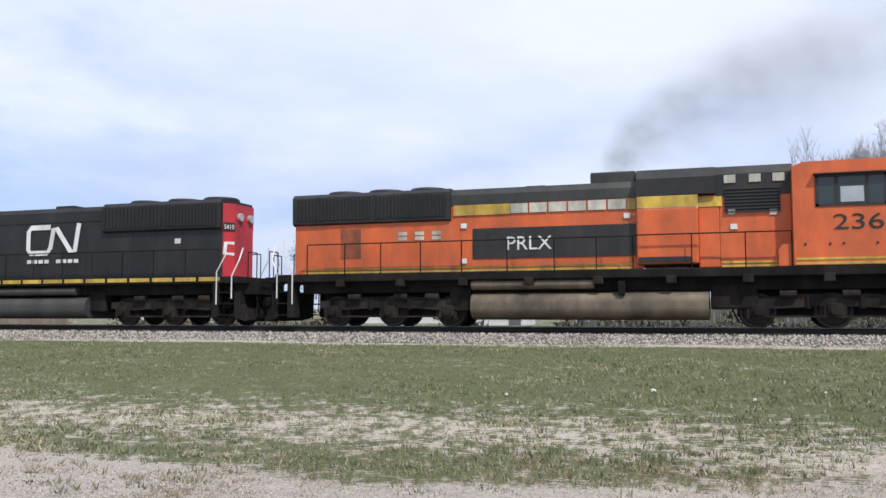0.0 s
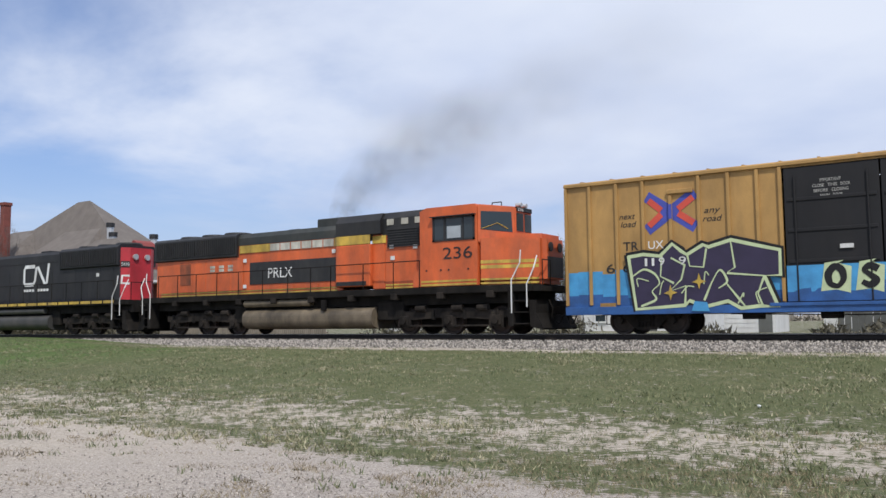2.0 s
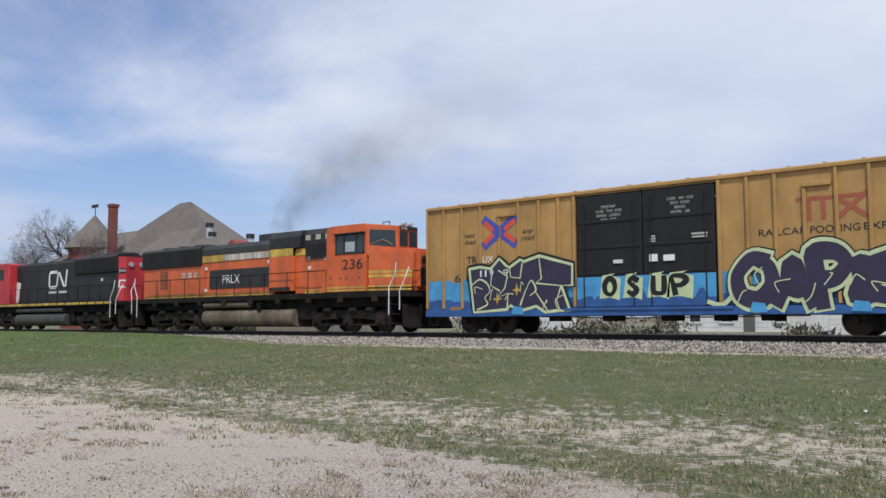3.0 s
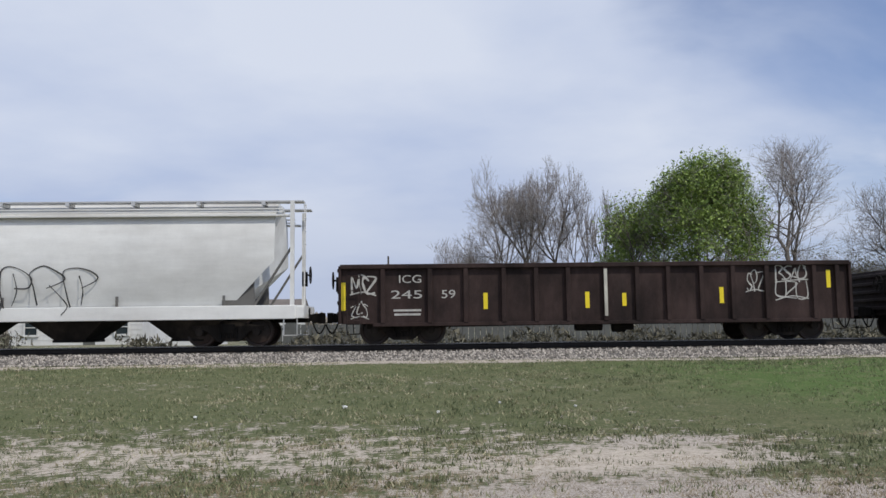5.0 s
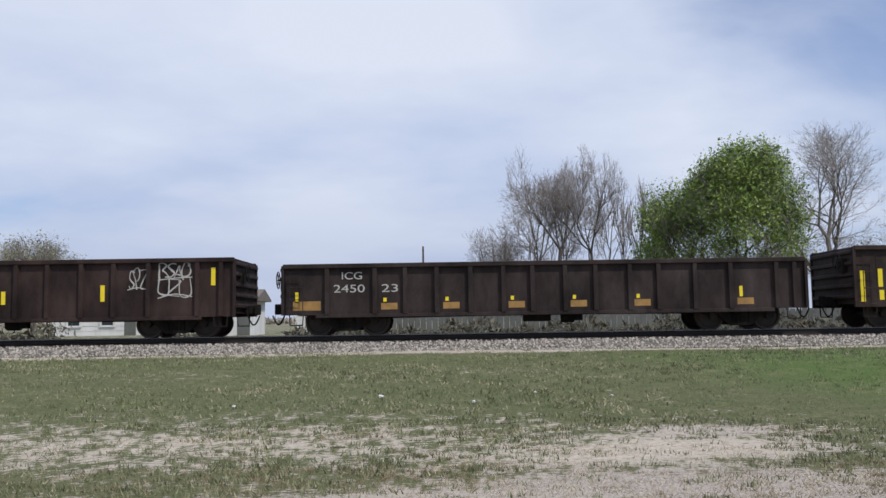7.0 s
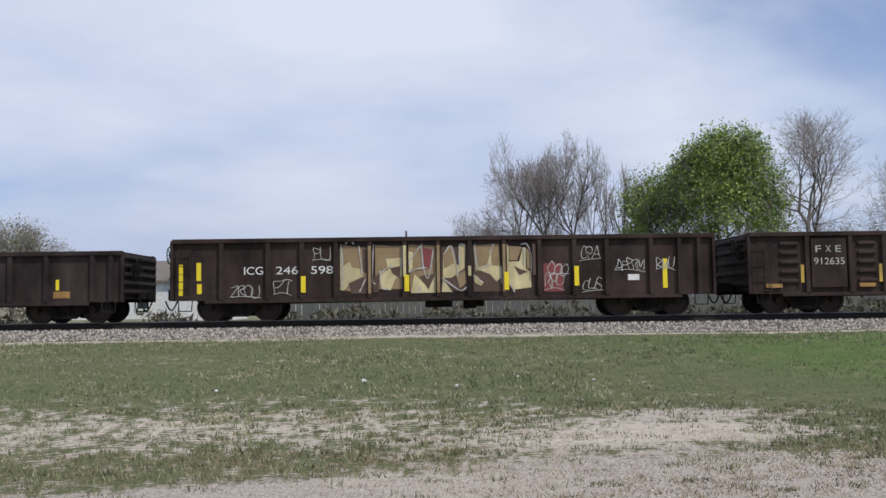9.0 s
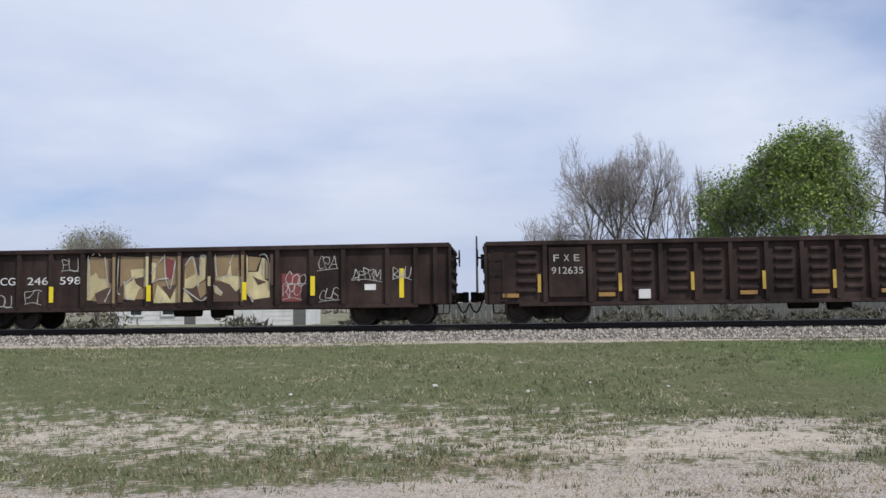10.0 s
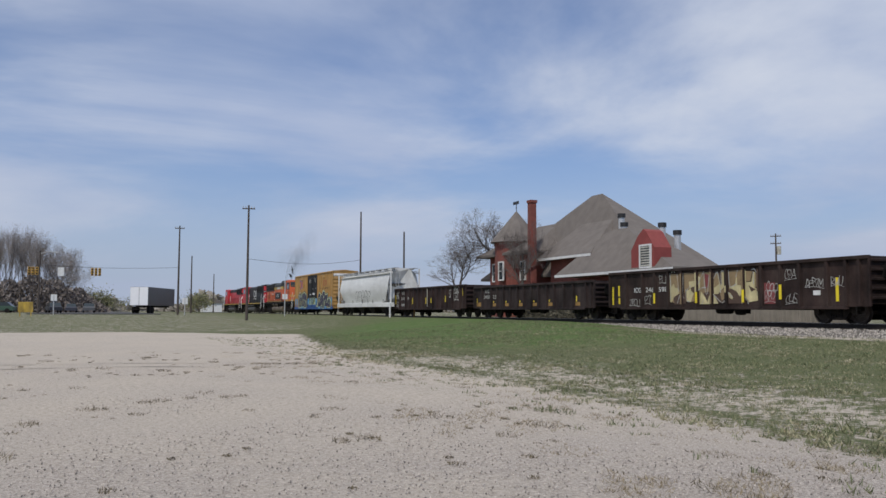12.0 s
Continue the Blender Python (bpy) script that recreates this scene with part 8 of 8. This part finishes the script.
def crossing_scene():
    # road towards the crossing
    rd = part("road", extrude_x(B(), [(-7.0, 0.9), (-7.0, 1.17), (9.0, 1.17), (9.0, 0.9)], -900, -118), mat("worn_asphalt", (0.075, 0.073, 0.07), 0.9, 0, 0.25, 1, 0.3))
    tagged(rd, "worn grey asphalt road beyond the field", "road", "", "structure")
    # span wire with signals
    sp = thing("traffic_signals", "yellow traffic signals hanging from a span wire", "traffic signals")
    r = 120
    zc = EYE[2] + r * math.tan(radians(2.75))
    pts = [(-r * math.sin(radians(a)), r * math.cos(radians(a)), zc - 0.25 * math.sin((a - 84.6) / 8.1 * math.pi)) for a in np.linspace(84.7, 92.7, 9)]
    part("span_wire", pipe(B(), pts, 0.02, 4), BLACK, sp)
    for az in (93.1, 89.56):
        for q in (-0.45, 0.0, 0.45):
            x, y = -r * math.sin(radians(az)), r * math.cos(radians(az)) + q
            hd = part("signal_head", box(B(), x - 0.15, x + 0.15, y - 0.17, y + 0.17, zc - 1.3, zc - 0.3, 0.03), SIGNALY, sp)
            for k in range(3):
                part("lens", rod(B(), (x + 0.14, y, zc - 1.13 + k * 0.33), (x + 0.2, y, zc - 1.13 + k * 0.33), 0.12, 10), BLACK, hd)
    x, y = -r * math.sin(radians(91.56)), r * math.cos(radians(91.56))
    part("lane_sign", box(B(), x - 0.02, x + 0.02, y - 0.38, y + 0.38, zc - 1.4, zc - 0.3), WHITE, sp, "white lane sign")
    # lorry trailer; the shade on its side is painted as dark grey
    tr = thing("box_trailer", "white box trailer seen from behind on the road", "trailer", "", "", pose(-128, 6.75, 1.17, 0, 0, 159))
    part("trailer_box", box(B(), 0, 13.0, -1.28, 1.28, 1.1, 3.75, 0.03), mat("shaded_trailer_side_paint", (0.12, 0.12, 0.125), 0.5, 0, 0.1, 1, 0.0), tr)
    for s in (-1, 1):
        part("rear_door", box(B(), -0.05, 0.0, *sorted((s * 0.03, s * 1.24)), 1.15, 3.7, 0.01), mat("clean_white_trailer_paint", (0.84, 0.84, 0.84), 0.45, 0, 0.04, 2, 0.0), tr, "white rear door")
        for x in (1.2, 2.5):
            part("wheel", rod(B(), (x, s * 0.85, 0.5), (x, s * 1.25, 0.5), 0.5, 16), FRAME, tr)
    part("rear_bumper", box(B(), -0.05, 0.1, -1.2, 1.2, 0.5, 0.65), FRAME, tr)
    part("chassis", box(B(), 0, 13, -0.5, 0.5, 0.85, 1.1), FRAME, tr)
    # yellow portable sign
    x, y = -105 * math.sin(radians(93.43)), 105 * math.cos(radians(93.43))
    g = float(ground_z(x, y))
    sg = thing("portable_sign", "small yellow sign board on legs beside the road", "sign", "", "", pose(x, y, g))
    part("board", box(B(), -0.05, 0.05, -0.75, 0.75, 0.45, 1.6, 0.02), YELLOW, sg)
    for q in (-0.55, 0.55):
        part("leg", box(B(), -0.05, 0.05, q - 0.05, q + 0.05, 0, 0.45), YELLOW, sg)
    # cars
    for az, r2, col, turn in ((91.9, 140, (0.03, 0.03, 0.035), 10), (89.9, 150, (0.10, 0.10, 0.10), 0), (94.9, 135, (0.05, 0.09, 0.06), 80), (90.9, 160, (0.05, 0.05, 0.06), 0)):
        x, y = -r2 * math.sin(radians(az)), r2 * math.cos(radians(az))
        c = thing("parked_car", "dark car on the road near the crossing", "car", "cars near the crossing", "", pose(x, y, 1.17, 0, 0, turn))
        cm = mat("car_paint_%d" % int(az * 10), col, 0.35, 0, 0.1, 1, 0.0)
        part("car_body", extrude_y(B(), [(-2.2, 0.35), (-2.25, 0.85), (-1.3, 0.98), (1.9, 1.0), (2.2, 0.85), (2.2, 0.35)], -0.88, 0.88), cm, c)
        part("cabin", extrude_y(B(), [(-1.2, 0.98), (-0.6, 1.5), (1.3, 1.52), (1.9, 1.0)], -0.75, 0.75), GLASS, c)
        for wx in (-1.4, 1.4):
            for s in (-1, 1):
                part("wheel", rod(B(), (wx, s * 0.68, 0.33), (wx, s * 0.9, 0.33), 0.33, 14), FRAME, c)
    # poles and posts
    utility_pole(80.31, 86, 6.91, arms=1)
    utility_pole(72.91, 104, 6.64, arms=0)
    utility_pole(70.0, 100, 5.34, arms=0)
    utility_pole(84.63, 116, 5.44, arms=1)
    utility_pole(83.83, 150, 3.52, arms=0)
    utility_pole(82.43, 190, 2.37, arms=0)
    utility_pole(45.95, 112, 4.95, "utility pole with crossarms and a transformer", arms=2)
    utility_pole(92.75, 124, 3.6, "street lamp pole beyond the field", arms=0, lamp=True)
    utility_pole(1.5, 84, 5.0, arms=0)
    post(70.91, 75, -0.45, 0.55, WHITE, "short white plastic marker post beside the track")
    post(69.28, 75, -0.37, 0.54, RUSTPATCH, "short rusty marker post beside the track")
    p, top = post(77.87, 100, -0.3, 1.91, CHROME, "signal post with a white plate near the track", "signal_post")
    part("plate", box(B(), -0.03, 0.03, -0.3, 0.3, top - 2.0, top - 1.4), WHITE, p)
    for az, el in ((91.9, 0.75), (84.2, 0.6)):
        p, top = post(az, 115, -0.3, el + 0.2, CHROME, "white road sign on a metal post", "road_sign")
        part("sign_plate", box(B(), -0.03, 0.03, -0.35, 0.35, top - 0.8, top), WHITE, p)
    a, b = radians(80.31), radians(72.91)
    wire = thing("overhead_wire", "thin dark wire strung between two poles", "wire")
    p0, p1 = Vector((-86 * math.sin(a), 86 * math.cos(a), 6.7)), Vector((-104 * math.sin(b), 104 * math.cos(b), 7.8))
    pts = [p0.lerp(p1, i / 10) - Vector((0, 0, 0.5 * math.sin(math.pi * i / 10))) for i in range(11)]
    part("strand", pipe(B(), pts, 0.018, 4), BLACK, wire)


station()
low_house(-30.5, -20.5, 66, 74, 3.0, 4.8, "white single-storey house behind the track", (-28.8, -26.2, -22.0))
low_house(-17.0, -13.6, 60, 64, 2.6, 3.4, "small bright white shed behind the track", (), None, "shed")
low_house(-12.0, -9.0, 68, 73, 2.6, 3.6, "small white shed behind the track", (), None, "shed")
low_house(-49.5, -43.0, 64, 71, 2.8, 4.2, "white single-storey house behind the track", (-48.0, -45.5))
low_house(-303, -294.5, 36, 42, 3.2, 5.0, "small white house beyond the crossing", (-300, -297))
fence(-48.0, -33.0, 37.0, 1.55, TANWOOD, "pale weathered board fence behind the track")
fence(-7.0, 62.0, 43.0, 1.3, GREYWOOD, "grey weathered board fence behind the track", 0.3)
crossing_scene()


# ---- what moves ----
def travel(t):
    """How far the train has come along the track, in metres."""
    return 14.862 - 10.402 * t + 0.06074 * t * t - 0.003829 * t ** 3


def motions():
    times = [0.5 * k for k in range(25)]
    for ob, u0 in CARS:
        walk(ob, [(t, pose(u0 + travel(t), TRACK_Y, RAIL_Z)) for t in times])
    steps = [k / 30 for k in range(361)]
    for ob, x, r in WHEELS:
        walk(ob, [(t, pose(x, 0, r, 0, math.degrees(travel(t) / r), 0)) for t in steps])


motions()
